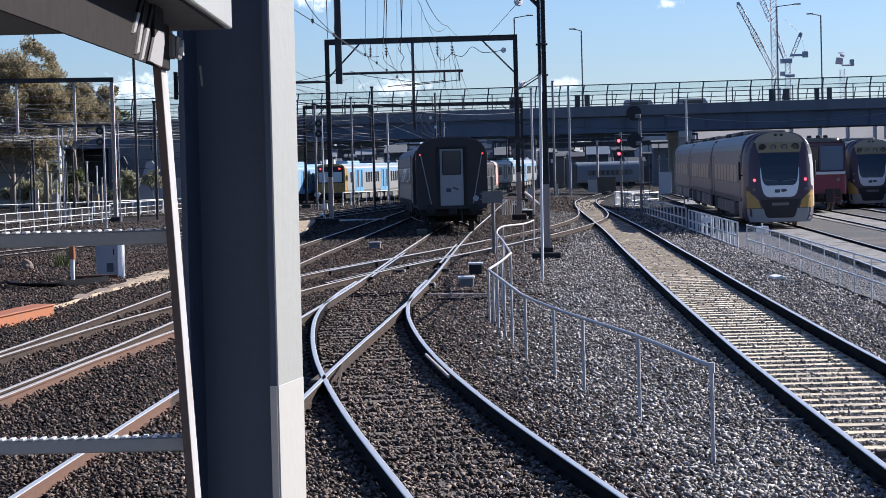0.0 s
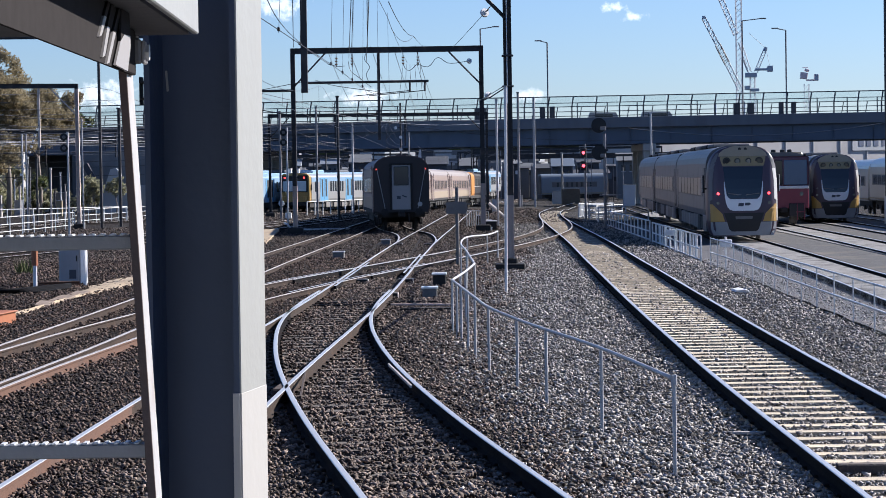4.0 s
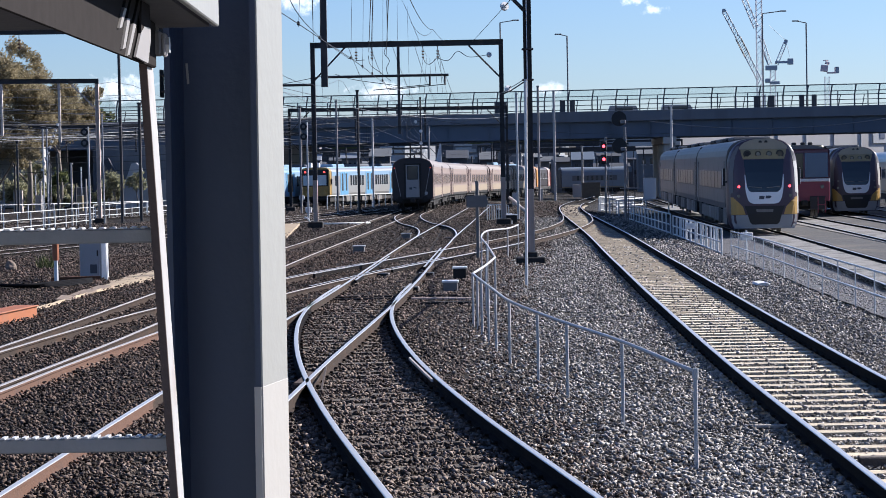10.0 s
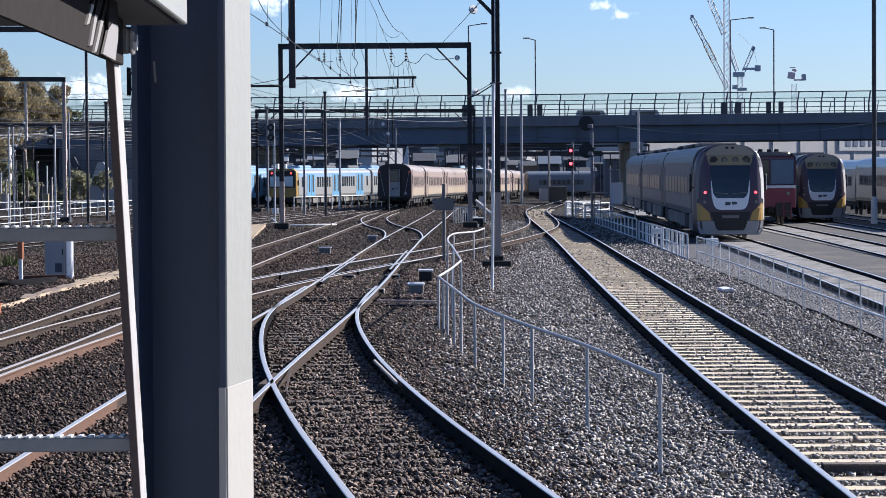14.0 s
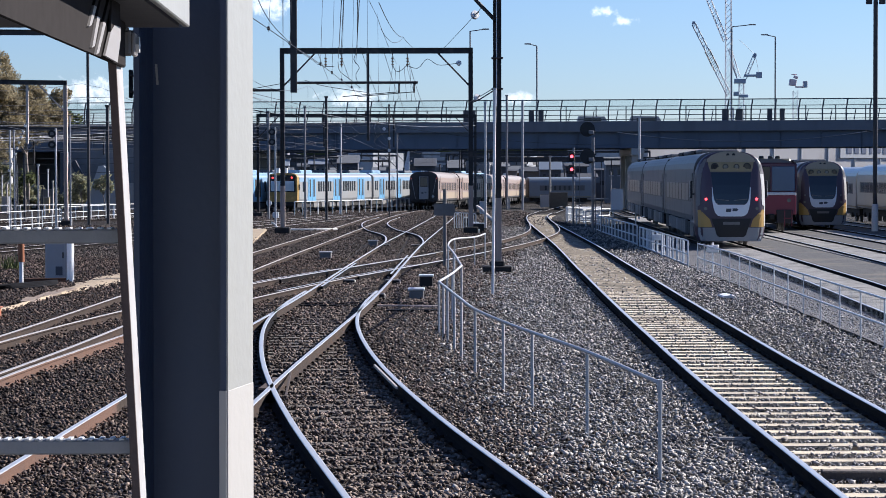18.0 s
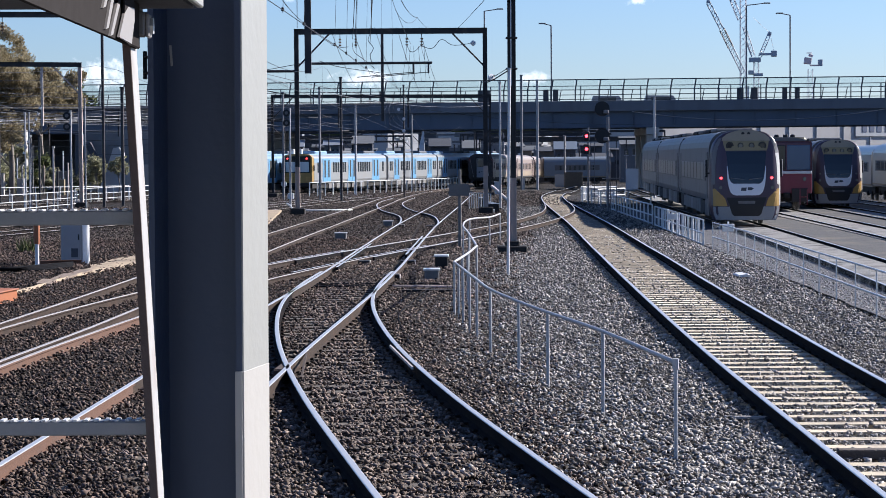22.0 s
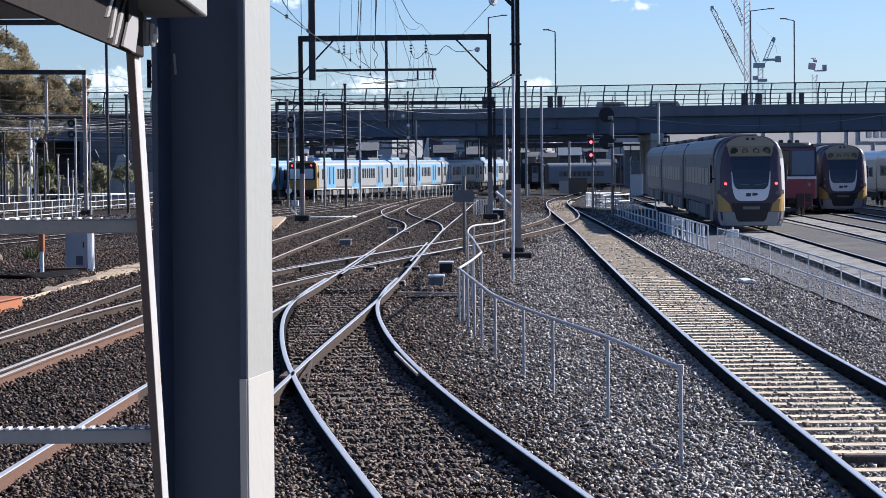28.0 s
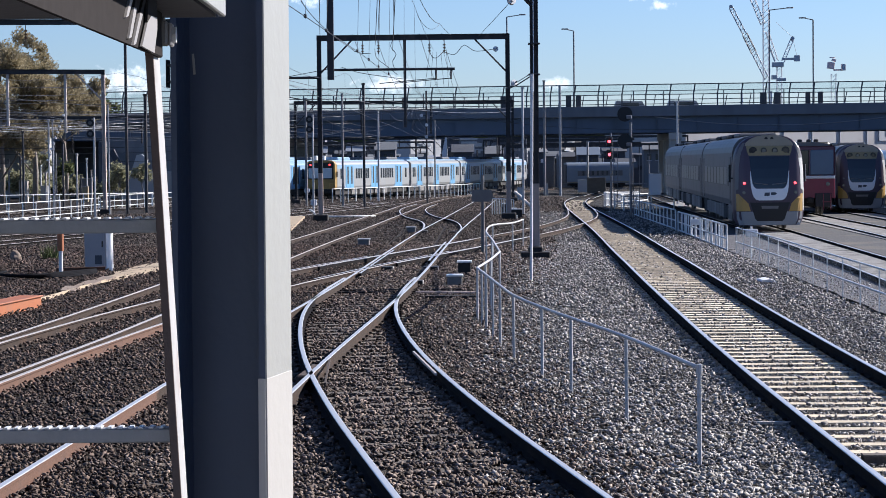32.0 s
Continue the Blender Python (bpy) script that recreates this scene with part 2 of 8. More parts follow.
# near black: the shade on the rail sides is put into the colour
M["rail_side"] = mat("rail_side", (0.013, 0.011, 0.011), 0.95, 0.0, 0.4, 14, bump=0.3, stain=(0.045, 0.028, 0.02), stain_amount=0.45, spec=0.08)
M["rail_rust"] = mat("rail_rust", (0.125, 0.058, 0.032), 0.85, 0.0, 0.3, 14, bump=0.3, stain=(0.075, 0.045, 0.035), stain_amount=0.7)
M["rail_brown"] = mat("rail_brown", (0.062, 0.047, 0.039), 0.9, 0.0, 0.4, 14, bump=0.3, stain=(0.11, 0.068, 0.048), stain_amount=0.5, spec=0.1)
M["mast_foot"] = mat("mast_foot", (0.62, 0.50, 0.43), 0.8, 0.0, 0.15, 6, bump=0.1, stain=(0.42, 0.32, 0.26), stain_amount=0.6)
M["rail_rust_pale"] = mat("rail_rust_pale", (0.07, 0.044, 0.031), 0.85, 0.0, 0.3, 10, bump=0.3, stain=(0.07, 0.045, 0.035), stain_amount=0.6)
M["sleeper_concrete"] = mat("sleeper_concrete", (0.68, 0.57, 0.41), 0.85, 0, 0.18, 9, bump=0.3, stain=(0.30, 0.25, 0.20), stain_amount=0.8, stain_scale=3.0, per_object=0.14)
M["sleeper_wood"] = mat("sleeper_wood", (0.10, 0.08, 0.065), 0.9, 0, 0.35, 20, bump=0.5, per_object=0.3)
M["galvanised"] = mat("galvanised", (0.52, 0.515, 0.515), 0.5, 0.25, 0.12, 25, bump=0.05, stain=(0.4, 0.41, 0.42), stain_amount=0.5, stain_scale=6)
M["mesh_wire"] = mat("mesh_wire", (0.62, 0.64, 0.66), 0.4, 0.5, 0.1, 25)
# darkened to hold the shade on the column's near side and the platform end
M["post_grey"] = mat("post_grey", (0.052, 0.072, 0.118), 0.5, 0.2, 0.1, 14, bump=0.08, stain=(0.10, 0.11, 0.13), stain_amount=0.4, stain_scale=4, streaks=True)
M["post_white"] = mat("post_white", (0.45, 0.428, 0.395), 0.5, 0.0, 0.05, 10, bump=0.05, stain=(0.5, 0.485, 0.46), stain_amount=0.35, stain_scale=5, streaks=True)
# dark tone holds the shade under the platform floor
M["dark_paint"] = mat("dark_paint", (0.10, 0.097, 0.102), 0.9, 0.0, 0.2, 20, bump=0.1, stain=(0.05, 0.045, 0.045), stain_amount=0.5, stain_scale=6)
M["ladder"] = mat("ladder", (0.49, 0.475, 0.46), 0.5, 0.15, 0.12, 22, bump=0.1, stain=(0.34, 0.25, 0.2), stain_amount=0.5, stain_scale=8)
M["rung"] = mat("rung", (0.31, 0.313, 0.322), 0.55, 0.3, 0.15, 25, bump=0.15)
M["white_paint"] = mat("white_paint", (0.80, 0.80, 0.79), 0.5, 0, 0.08, 12, stain=(0.5, 0.48, 0.44), stain_amount=0.4, stain_scale=5)
M["white_steel"] = mat("white_steel", (0.74, 0.75, 0.76), 0.45, 0.2, 0.1, 12)
M["gantry_dark"] = mat("gantry_dark", (0.038, 0.037, 0.040), 0.6, 0.2, 0.25, 5, bump=0.1, stain=(0.13, 0.10, 0.085), stain_amount=0.6)
M["gantry_grey"] = mat("gantry_grey", (0.24, 0.235, 0.24), 0.6, 0.3, 0.2, 5, bump=0.1, stain=(0.2, 0.14, 0.11), stain_amount=0.6)
M["gantry_pale"] = mat("gantry_pale", (0.58, 0.52, 0.47), 0.7, 0.0, 0.15, 6, bump=0.1, stain=(0.3, 0.25, 0.2), stain_amount=0.6)
M["wire"] = mat("wire", (0.045, 0.047, 0.052), 0.5, 0.4, 0.15, 3)
M["wire_bright"] = mat("wire_bright", (0.30, 0.305, 0.315), 0.4, 0.6, 0.15, 3)
M["insulator"] = mat("insulator", (0.16, 0.08, 0.05), 0.3, 0, 0.15, 20)
M["concrete"] = mat("concrete", (0.44, 0.43, 0.41), 0.9, 0, 0.15, 1.5, bump=0.2, stain=(0.27, 0.26, 0.25), stain_amount=0.7, stain_scale=0.5, streaks=True)
M["concrete_old"] = mat("concrete_old", (0.43, 0.33, 0.215), 0.9, 0, 0.35, 5, bump=0.3, stain=(0.2, 0.16, 0.125), stain_amount=0.6)
M["apron"] = mat("apron", (0.085, 0.083, 0.08), 0.95, 0, 0.85, 9.0, bump=0.8, bump_scale=14, stain=(0.17, 0.163, 0.15), stain_amount=0.8, stain_scale=0.9, spec=0.15)
M["apron_pale"] = mat("apron_pale", (0.28, 0.27, 0.255), 0.9, 0, 0.6, 3.0, bump=0.4, stain=(0.05, 0.047, 0.044), stain_amount=0.95, stain_scale=1.6, spec=0.15)
M["bridge_steel"] = mat("bridge_steel", (0.100, 0.132, 0.182), 0.6, 0.1, 0.12, 0.6, stain=(0.065, 0.08, 0.10), stain_amount=0.5, stain_scale=0.3, streaks=True)
M["bridge_concrete"] = mat("bridge_concrete", (0.168, 0.183, 0.205), 0.9, 0, 0.12, 0.7, bump=0.1, stain=(0.12, 0.13, 0.145), stain_amount=0.6, stain_scale=0.4, streaks=True)
M["bridge_rail"] = mat("bridge_rail", (0.07, 0.08, 0.09), 0.5, 0.3, 0.1, 2)
M["screen"] = clear_glass("screen", (0.95, 0.975, 0.975), 0.05)
M["silver"] = mat("silver", (0.185, 0.18, 0.182), 0.45, 0.0, 0.1, 1.5, spec=0.3, stain=(0.085, 0.084, 0.086), stain_amount=0.5, stain_scale=0.8)
M["silver_bright"] = mat("silver_bright", (0.52, 0.515, 0.505), 0.34, 0.7, 0.08, 1.5, stain=(0.5, 0.48, 0.46), stain_amount=0.5, stain_scale=0.9)
M["silver_dirty"] = mat("silver_dirty", (0.14, 0.139, 0.142), 0.5, 0.2, 0.08, 1.5, stain=(0.13, 0.125, 0.12), stain_amount=0.6, stain_scale=0.9)
M["panel_white"] = mat("panel_white", (0.88, 0.89, 0.90), 0.4, 0, 0.06, 4)
M["purple"] = mat("purple", (0.062, 0.036, 0.058), 0.35, 0, 0.1, 2)
M["yellow"] = mat("yellow", (0.50, 0.295, 0.075), 0.4, 0, 0.1, 3, stain=(0.4, 0.25, 0.05), stain_amount=0.3)
M["ochre"] = mat("ochre", (0.42, 0.26, 0.07), 0.45, 0, 0.12, 3, stain=(0.3, 0.2, 0.05), stain_amount=0.4)
M["cream_panel"] = mat("cream_panel", (0.34, 0.28, 0.17), 0.5, 0, 0.15, 5, stain=(0.3, 0.24, 0.16), stain_amount=0.5)
M["black"] = mat("black", (0.012, 0.0125, 0.014), 0.6, 0, 0.3, 5)
M["under"] = mat("under", (0.022, 0.020, 0.019), 0.8, 0.1, 0.35, 4, bump=0.2)
M["under_grey"] = mat("under_grey", (0.20, 0.19, 0.18), 0.8, 0.1, 0.3, 4, bump=0.2)
M["window"] = glass_mat("window", (0.035, 0.045, 0.055))
M["window_pale"] = glass_mat("window_pale", (0.16, 0.20, 0.24), 0.06)
M["windscreen"] = glass_mat("windscreen", (0.015, 0.022, 0.03), 0.05)
# base colour itself carries the reflected sky
M["windscreen_pale"] = glass_mat("windscreen_pale", (0.58, 0.68, 0.74), 0.1)
M["red_lamp"] = mat("red_lamp", (0.5, 0.02, 0.02), 0.3, glow=(1.0, 0.05, 0.06), glow_strength=3.0)
M["red_dim"] = mat("red_dim", (0.5, 0.03, 0.03), 0.3, glow=(1.0, 0.05, 0.04), glow_strength=1.8)
M["red_signal"] = mat("red_signal", (0.5, 0.02, 0.03), 0.3, glow=(1.0, 0.06, 0.08), glow_strength=3.2)
M["lens"] = mat("lens", (0.20, 0.20, 0.19), 0.15, 0.3, 0.1, 5)
M["red_paint"] = mat("red_paint", (0.25, 0.03, 0.055), 0.35, 0, 0.12, 3)
M["maroon"] = mat("maroon", (0.022, 0.016, 0.018), 0.5, 0, 0.2, 3, stain=(0.012, 0.012, 0.013), stain_amount=0.6)
M["carriage_cream"] = mat("carriage_cream", (0.45, 0.36, 0.265), 0.4, 0, 0.1, 1.4)
M["railcar_window"] = glass_mat("railcar_window", (0.055, 0.062, 0.075), 0.3)
M["carriage_side"] = mat("carriage_side", (0.42, 0.33, 0.29), 0.36, 0.15, 0.08, 1.4, stain=(0.5, 0.36, 0.32), stain_amount=0.5, stain_scale=0.7)
M["carriage_red"] = mat("carriage_red", (0.29, 0.215, 0.19), 0.4, 0.1, 0.1, 1.4)
M["carriage_roof"] = mat("carriage_roof", (0.25, 0.215, 0.205), 0.6, 0.1, 0.15, 2)
M["train_white"] = mat("train_white", (0.37, 0.375, 0.375), 0.36, 0.15, 0.06, 1.5, stain=(0.42, 0.38, 0.31), stain_amount=0.4, stain_scale=0.8)
M["train_blue"] = mat("train_blue", (0.16, 0.40, 0.64), 0.35, 0, 0.1, 2)
M["train_blue_pale"] = mat("train_blue_pale", (0.28, 0.42, 0.56), 0.35, 0, 0.1, 2)
M["leaf_a"] = mat("leaf_a", (0.36, 0.30, 0.18), 0.75, 0, 0.5, 0.6, per_island=0.3, spec=0.25)
M["leaf_b"] = mat("leaf_b", (0.13, 0.15, 0.062), 0.7, 0, 0.4, 3, per_island=0.45, spec=0.25)
M["leaf_dry"] = mat("leaf_dry", (0.36, 0.35, 0.22), 0.75, 0, 0.4, 2, per_island=0.45, spec=0.25)
def let_light_through(m, amount):
    """Thin leaves: part of the light passes to the far side."""
    n, l = m.node_tree.nodes, m.node_tree.links
    b = n["Principled BSDF"]
    out = [q for q in n if q.type == "OUTPUT_MATERIAL"][0]
    tr = n.new("ShaderNodeBsdfTranslucent")
    mix = n.new("ShaderNodeMixShader")
    mix.inputs[0].default_value = amount
    l.new(b.inputs["Base Color"].links[0].from_socket, tr.inputs["Color"])
    l.new(b.outputs[0], mix.inputs[1])
    l.new(tr.outputs[0], mix.inputs[2])
    l.new(mix.outputs[0], out.inputs["Surface"])


for leaf_name in ("leaf_a", "leaf_b", "leaf_dry"):
    let_light_through(M[leaf_name], 0.4)
M["bark"] = mat("bark", (0.29, 0.25, 0.21), 0.9, 0, 0.35, 6, bump=0.5)
M["grass"] = mat("grass", (0.12, 0.14, 0.04), 0.8, 0, 0.3, 8, per_island=0.4)
M["rock"] = mat("rock", (0.24, 0.18, 0.135), 0.9, 0, 0.3, 5, bump=0.5)
M["orange_pipe"] = mat("orange_pipe", (0.38, 0.125, 0.045), 0.6, 0, 0.15, 4, stain=(0.25, 0.13, 0.085), stain_amount=0.5)
M["cable"] = mat("cable", (0.014, 0.014, 0.016), 0.95, 0, 0.2, 10, spec=0.05)
M["cabinet"] = mat("cabinet", (0.34, 0.345, 0.36), 0.5, 0.1, 0.1, 5, stain=(0.25, 0.25, 0.26), stain_amount=0.4)
M["building_wall"] = mat("building_wall", (0.165, 0.175, 0.185), 0.85, 0, 0.12, 0.5, stain=(0.3, 0.31, 0.32), stain_amount=0.5, stain_scale=0.3)
M["building_pale"] = mat("building_pale", (0.5, 0.51, 0.52), 0.8, 0, 0.08, 0.5)
M["building_dark"] = mat("building_dark", (0.085, 0.092, 0.108), 0.8, 0, 0.2, 0.5)
M["roof_pale"] = mat("roof_pale", (0.42, 0.44, 0.46), 0.4, 0.3, 0.1, 0.5)
M["sign_dark"] = mat("sign_dark", (0.05, 0.06, 0.08), 0.6, 0, 0.05, 3)
M["sign_blue"] = mat("sign_blue", (0.10, 0.13, 0.21), 0.6, 0, 0.05, 3)
M["depot_wall"] = mat("depot_wall", (0.52, 0.50, 0.49), 0.8, 0, 0.08, 0.4, stain=(0.36, 0.335, 0.32), stain_amount=0.5, stain_scale=0.2)
M["crane_white"] = mat("crane_white", (0.62, 0.65, 0.70), 0.6, 0, 0.1, 0.3)
M["crane_dark"] = mat("crane_dark", (0.24, 0.22, 0.22), 0.6, 0, 0.1, 0.3)
M["crane_grey"] = mat("crane_grey", (0.46, 0.51, 0.58), 0.6, 0, 0.1, 0.3)
M["crane_red"] = mat("crane_red", (0.9, 0.70, 0.68), 0.6, 0, 0.1, 0.3)
# pale grey with the sun on flange and beam in it; also colours the scuff
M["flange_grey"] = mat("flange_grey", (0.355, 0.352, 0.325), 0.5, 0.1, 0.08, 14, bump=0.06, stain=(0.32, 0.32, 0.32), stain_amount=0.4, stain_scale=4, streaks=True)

M["cream_side"] = mat("cream_side", (0.62, 0.50, 0.42), 0.4, 0, 0.1, 1.5)
M["red_bright"] = mat("red_bright", (0.36, 0.05, 0.04), 0.4, 0, 0.1, 2)
M["orange_bright"] = mat("orange_bright", (0.62, 0.27, 0.07), 0.42, 0, 0.12, 3)
M["carriage_window"] = glass_mat("carriage_window", (0.235, 0.20, 0.18), 0.12)
M["carriage_maroon"] = mat("carriage_maroon", (0.09, 0.045, 0.045), 0.5, 0, 0.15, 3)
M["red_tail"] = mat("red_tail", (0.4, 0.03, 0.03), 0.3, glow=(1.0, 0.12, 0.08), glow_strength=0.5)
M["tail_disc"] = mat("tail_disc", (0.42, 0.43, 0.44), 0.5, 0, 0.1, 8)
M["gangway_grey"] = mat("gangway_grey", (0.34, 0.335, 0.335), 0.5, 0.1, 0.08, 1.5, stain=(0.24, 0.235, 0.23), stain_amount=0.5, stain_scale=0.9)
M["lamp_panel"] = mat("lamp_panel", (0.34, 0.262, 0.125), 0.5, 0, 0.15, 5, stain=(0.3, 0.22, 0.11), stain_amount=0.5)
# blue of a pane that catches the sky, put into the base colour
M["screen_blue"] = glass_mat("screen_blue", (0.085, 0.14, 0.22), 0.25)
M["cap_tan"] = mat("cap_tan", (0.40, 0.325, 0.215), 0.5, 0, 0.15, 4, stain=(0.33, 0.27, 0.2), stain_amount=0.5, stain_scale=2.0)
# lighter copy of the corner silver with the sun in its colour
M["strip_silver"] = mat("strip_silver", (0.64, 0.61, 0.56), 0.35, 0.2, 0.08, 4)
M["plum"] = mat("plum", (0.12, 0.055, 0.075), 0.5, 0, 0.12, 3)
M["skirt_grey"] = mat("skirt_grey", (0.33, 0.335, 0.345), 0.5, 0.1, 0.1, 1.5, stain=(0.2, 0.19, 0.18), stain_amount=0.5, stain_scale=1.2)
M["blue_grey"] = mat("blue_grey", (0.22, 0.255, 0.29), 0.4, 0.1, 0.1, 1.5)
# near black tone holds the platform's shade on the bracket
M["bracket_black"] = mat("bracket_black", (0.042, 0.038, 0.037), 1.0, 0, 0.25, 30, spec=0.02)
# pale tone of the sunlit stripes, patch and bolt rim
M["strap_pale"] = mat("strap_pale", (0.29, 0.272, 0.262), 0.6, 0, 0.08, 30)
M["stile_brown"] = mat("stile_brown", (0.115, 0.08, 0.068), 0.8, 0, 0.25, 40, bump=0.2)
M["fines_grey"] = mat("fines_grey", (0.135, 0.132, 0.138), 0.95, 0, 0.6, 14, bump=1.0, bump_scale=24, stain=(0.07, 0.068, 0.072), stain_amount=0.7, stain_scale=1.3, spec=0.1)
M["yard_fines"] = mat("yard_fines", (0.125, 0.122, 0.120), 0.95, 0, 0.7, 5, bump=0.8, bump_scale=18, stain=(0.21, 0.185, 0.155), stain_amount=0.9, stain_scale=0.35, spec=0.1)
M["trackbed"] = mat("trackbed", (0.25, 0.21, 0.158), 0.95, 0, 0.55, 9, bump=0.8, bump_scale=18, stain=(0.13, 0.115, 0.095), stain_amount=0.85, stain_scale=1.4, spec=0.1)


# ---- mesh helpers ----
def part(name, bm, material, parent, label="", smooth=False):
    """Links a bmesh as one mesh object under a thing or a part."""
    me = bpy.data.meshes.new(name)
    bmesh.ops.recalc_face_normals(bm, faces=bm.faces)
    bm.to_mesh(me)
    bm.free()
    for x in (material if isinstance(material, (list, tuple)) else [material]):
        me.materials.append(M[x])
    if smooth:
        me.polygons.foreach_set("use_smooth", [True] * len(me.polygons))
    ob = new(name, me)
    if parent:
        ob.parent = parent
    if label:
        ob["label"] = label
    return ob


def share(ob, m, parent=None):
    """Another object on the same mesh."""
    o = ob.copy()
    scene.collection.objects.link(o)
    o.parent = parent or ob.parent
    o.matrix_basis = m
    return o


def thing(name, label, category, m=None, group="", kind=""):
    e = new(name)
    e.empty_display_size = 0.2
    if m is not None:
        e.matrix_basis = m
    return tagged(e, label, category, group, kind)


def box(bm, size, c=(0, 0, 0), rot=(0, 0, 0), bevel=0.0, mi=0):
    mtx = pose(*c, *rot) @ Matrix.Diagonal((*size, 1))
    r = bmesh.ops.create_cube(bm, size=1.0, matrix=mtx)
    fs = set(f for v in r["verts"] for f in v.link_faces)
    for f in fs:
        f.material_index = mi
    if bevel:
        es = list(set(e for v in r["verts"] for e in v.link_edges))
        bmesh.ops.bevel(bm, geom=es, offset=bevel, segments=1, affect="EDGES")
    return bm


def boxes(*rows, bevel=0.0):
    bm = bmesh.new()
    for row in rows:
        box(bm, row[0], row[1], row[2] if len(row) > 2 else (0, 0, 0), bevel)
    return bm


def rod(bm, a, b, r, n=8, r2=None, mi=0):
    """A round bar between two points."""
    a, b = Vector(a), Vector(b)
    d = b - a
    q = Vector((0, 0, 1)).rotation_difference(d.normalized()).to_matrix().to_4x4()
    res = bmesh.ops.create_cone(bm, cap_ends=True, segments=n, radius1=r, radius2=r if r2 is None else r2, depth=d.length,
                                matrix=Matrix.Translation((a + b) / 2) @ q)
    for f in set(f for v in res["verts"] for f in v.link_faces):
        f.material_index = mi
    return bm


def rods(*rows, n=8):
    bm = bmesh.new()
    for a, b, r in rows:
        rod(bm, a, b, r, n)
    return bm


def spline(points, step=1.0):
    """Evenly spaced points on a smooth curve through the given ones."""
    p = np.array(points, float)
    p = np.vstack([2 * p[0] - p[1], p, 2 * p[-1] - p[-2]])
    out = []
    for i in range(1, len(p) - 2):
        n = max(2, int(np.linalg.norm(p[i + 1] - p[i]) / step * 4))
        for k in range(n):
            t = k / n
            out.append(0.5 * (2 * p[i] + (p[i + 1] - p[i - 1]) * t + (2 * p[i - 1] - 5 * p[i] + 4 * p[i + 1] - p[i + 2]) * t * t
                              + (3 * p[i] - p[i - 1] - 3 * p[i + 1] + p[i + 2]) * t ** 3))
    out.append(p[-2])
    out = np.array(out)
    s = np.concatenate([[0], np.cumsum(np.linalg.norm(np.diff(out, axis=0), axis=1))])
    m = max(2, int(round(s[-1] / step)) + 1)
    u = np.linspace(0, s[-1], m)
    return np.stack([np.interp(u, s, out[:, k]) for k in range(p.shape[1])], 1)


def tube(bm, pts, r, n=6, mi=0):
    """A round bar along a line of points."""
    pts = [Vector(p) for p in pts]
    rings = []
    side = None
    for i, p in enumerate(pts):
        d = (pts[min(i + 1, len(pts) - 1)] - pts[max(i - 1, 0)]).normalized()
        if side is None:
            side = d.cross(Vector((0, 0, 1)))
            if side.length < 0.1:
                side = Vector((1, 0, 0))
        side = (side - d * side.dot(d)).normalized()
        up = side.cross(d)
        rings.append([bm.verts.new(p + side * (r * math.cos(2 * math.pi * k / n)) + up * (r * math.sin(2 * math.pi * k / n))) for k in range(n)])
    for a, b in zip(rings, rings[1:]):
        for k in range(n):
            f = bm.faces.new((a[k], a[(k + 1) % n], b[(k + 1) % n], b[k]))
            f.smooth = True
            f.material_index = mi
    bm.faces.new(rings[0][::-1])
    bm.faces.new(rings[-1])
    return bm


def sweep(bm, profile, pts, mats=None):
    """A closed section (across, up) along a line in plan."""
    pts = [Vector(p) for p in pts]
    rings = []
    for i, p in enumerate(pts):
        d = pts[min(i + 1, len(pts) - 1)] - pts[max(i - 1, 0)]
        d.z = 0
        d.normalize()
        s = Vector((d.y, -d.x, 0))
        rings.append([bm.verts.new(p + s * u + Vector((0, 0, v))) for u, v in profile])
    n = len(profile)
    for a, b in zip(rings, rings[1:]):
        for k in range(n):
            f = bm.faces.new((a[k], a[(k + 1) % n], b[(k + 1) % n], b[k]))
            f.material_index = mats[k] if mats else 0
    bm.faces.new(rings[0][::-1])
    bm.faces.new(rings[-1])
    return bm


def prism(bm, outline, y0, y1, mi=0):
    """An outline in x, z, made solid from y0 to y1."""
    a = [bm.verts.new((x, y0, z)) for x, z in outline]
    b = [bm.verts.new((x, y1, z)) for x, z in outline]
    n = len(outline)
    fs = [bm.faces.new(a), bm.faces.new(b[::-1])]
    for k in range(n):
        fs.append(bm.faces.new((a[k], b[k], b[(k + 1) % n], a[(k + 1) % n])))
    for f in fs:
        f.material_index = mi
    return bm


def smoothstep(a, b, x):
    t = min(1.0, max(0.0, (x - a) / (b - a)))
    return t * t * (3 - 2 * t)


def fence_x(y):
    """Where the low fence between the siding and the stabling yard runs."""
    return float(np.interp(y, (28, 39, 54, 72, 102, 140, 200), (7.4, 7.62, 7.86, 8.25, 9.06, 9.75, 11.2)))


def level(x, y):
    """Height of the rail heads: the lines fall gently away, and the yard lies a little lower."""
    z = -0.0052 * min(max(0.0, y - 60.0), 260.0)
    return z - 0.15 * smoothstep(-0.9, 0.4, x - fence_x(min(max(y, 0.0), 200.0)))


def ground_z(x, y):
    """The ballast, heaped nearer the rail heads on the older running lines."""
    heap = max(smoothstep(2.5, 3.7, -x), smoothstep(42.0, 58.0, y) * smoothstep(-3.0, -1.5, -x))
    return level(x, y) - 0.20 + 0.07 * heap


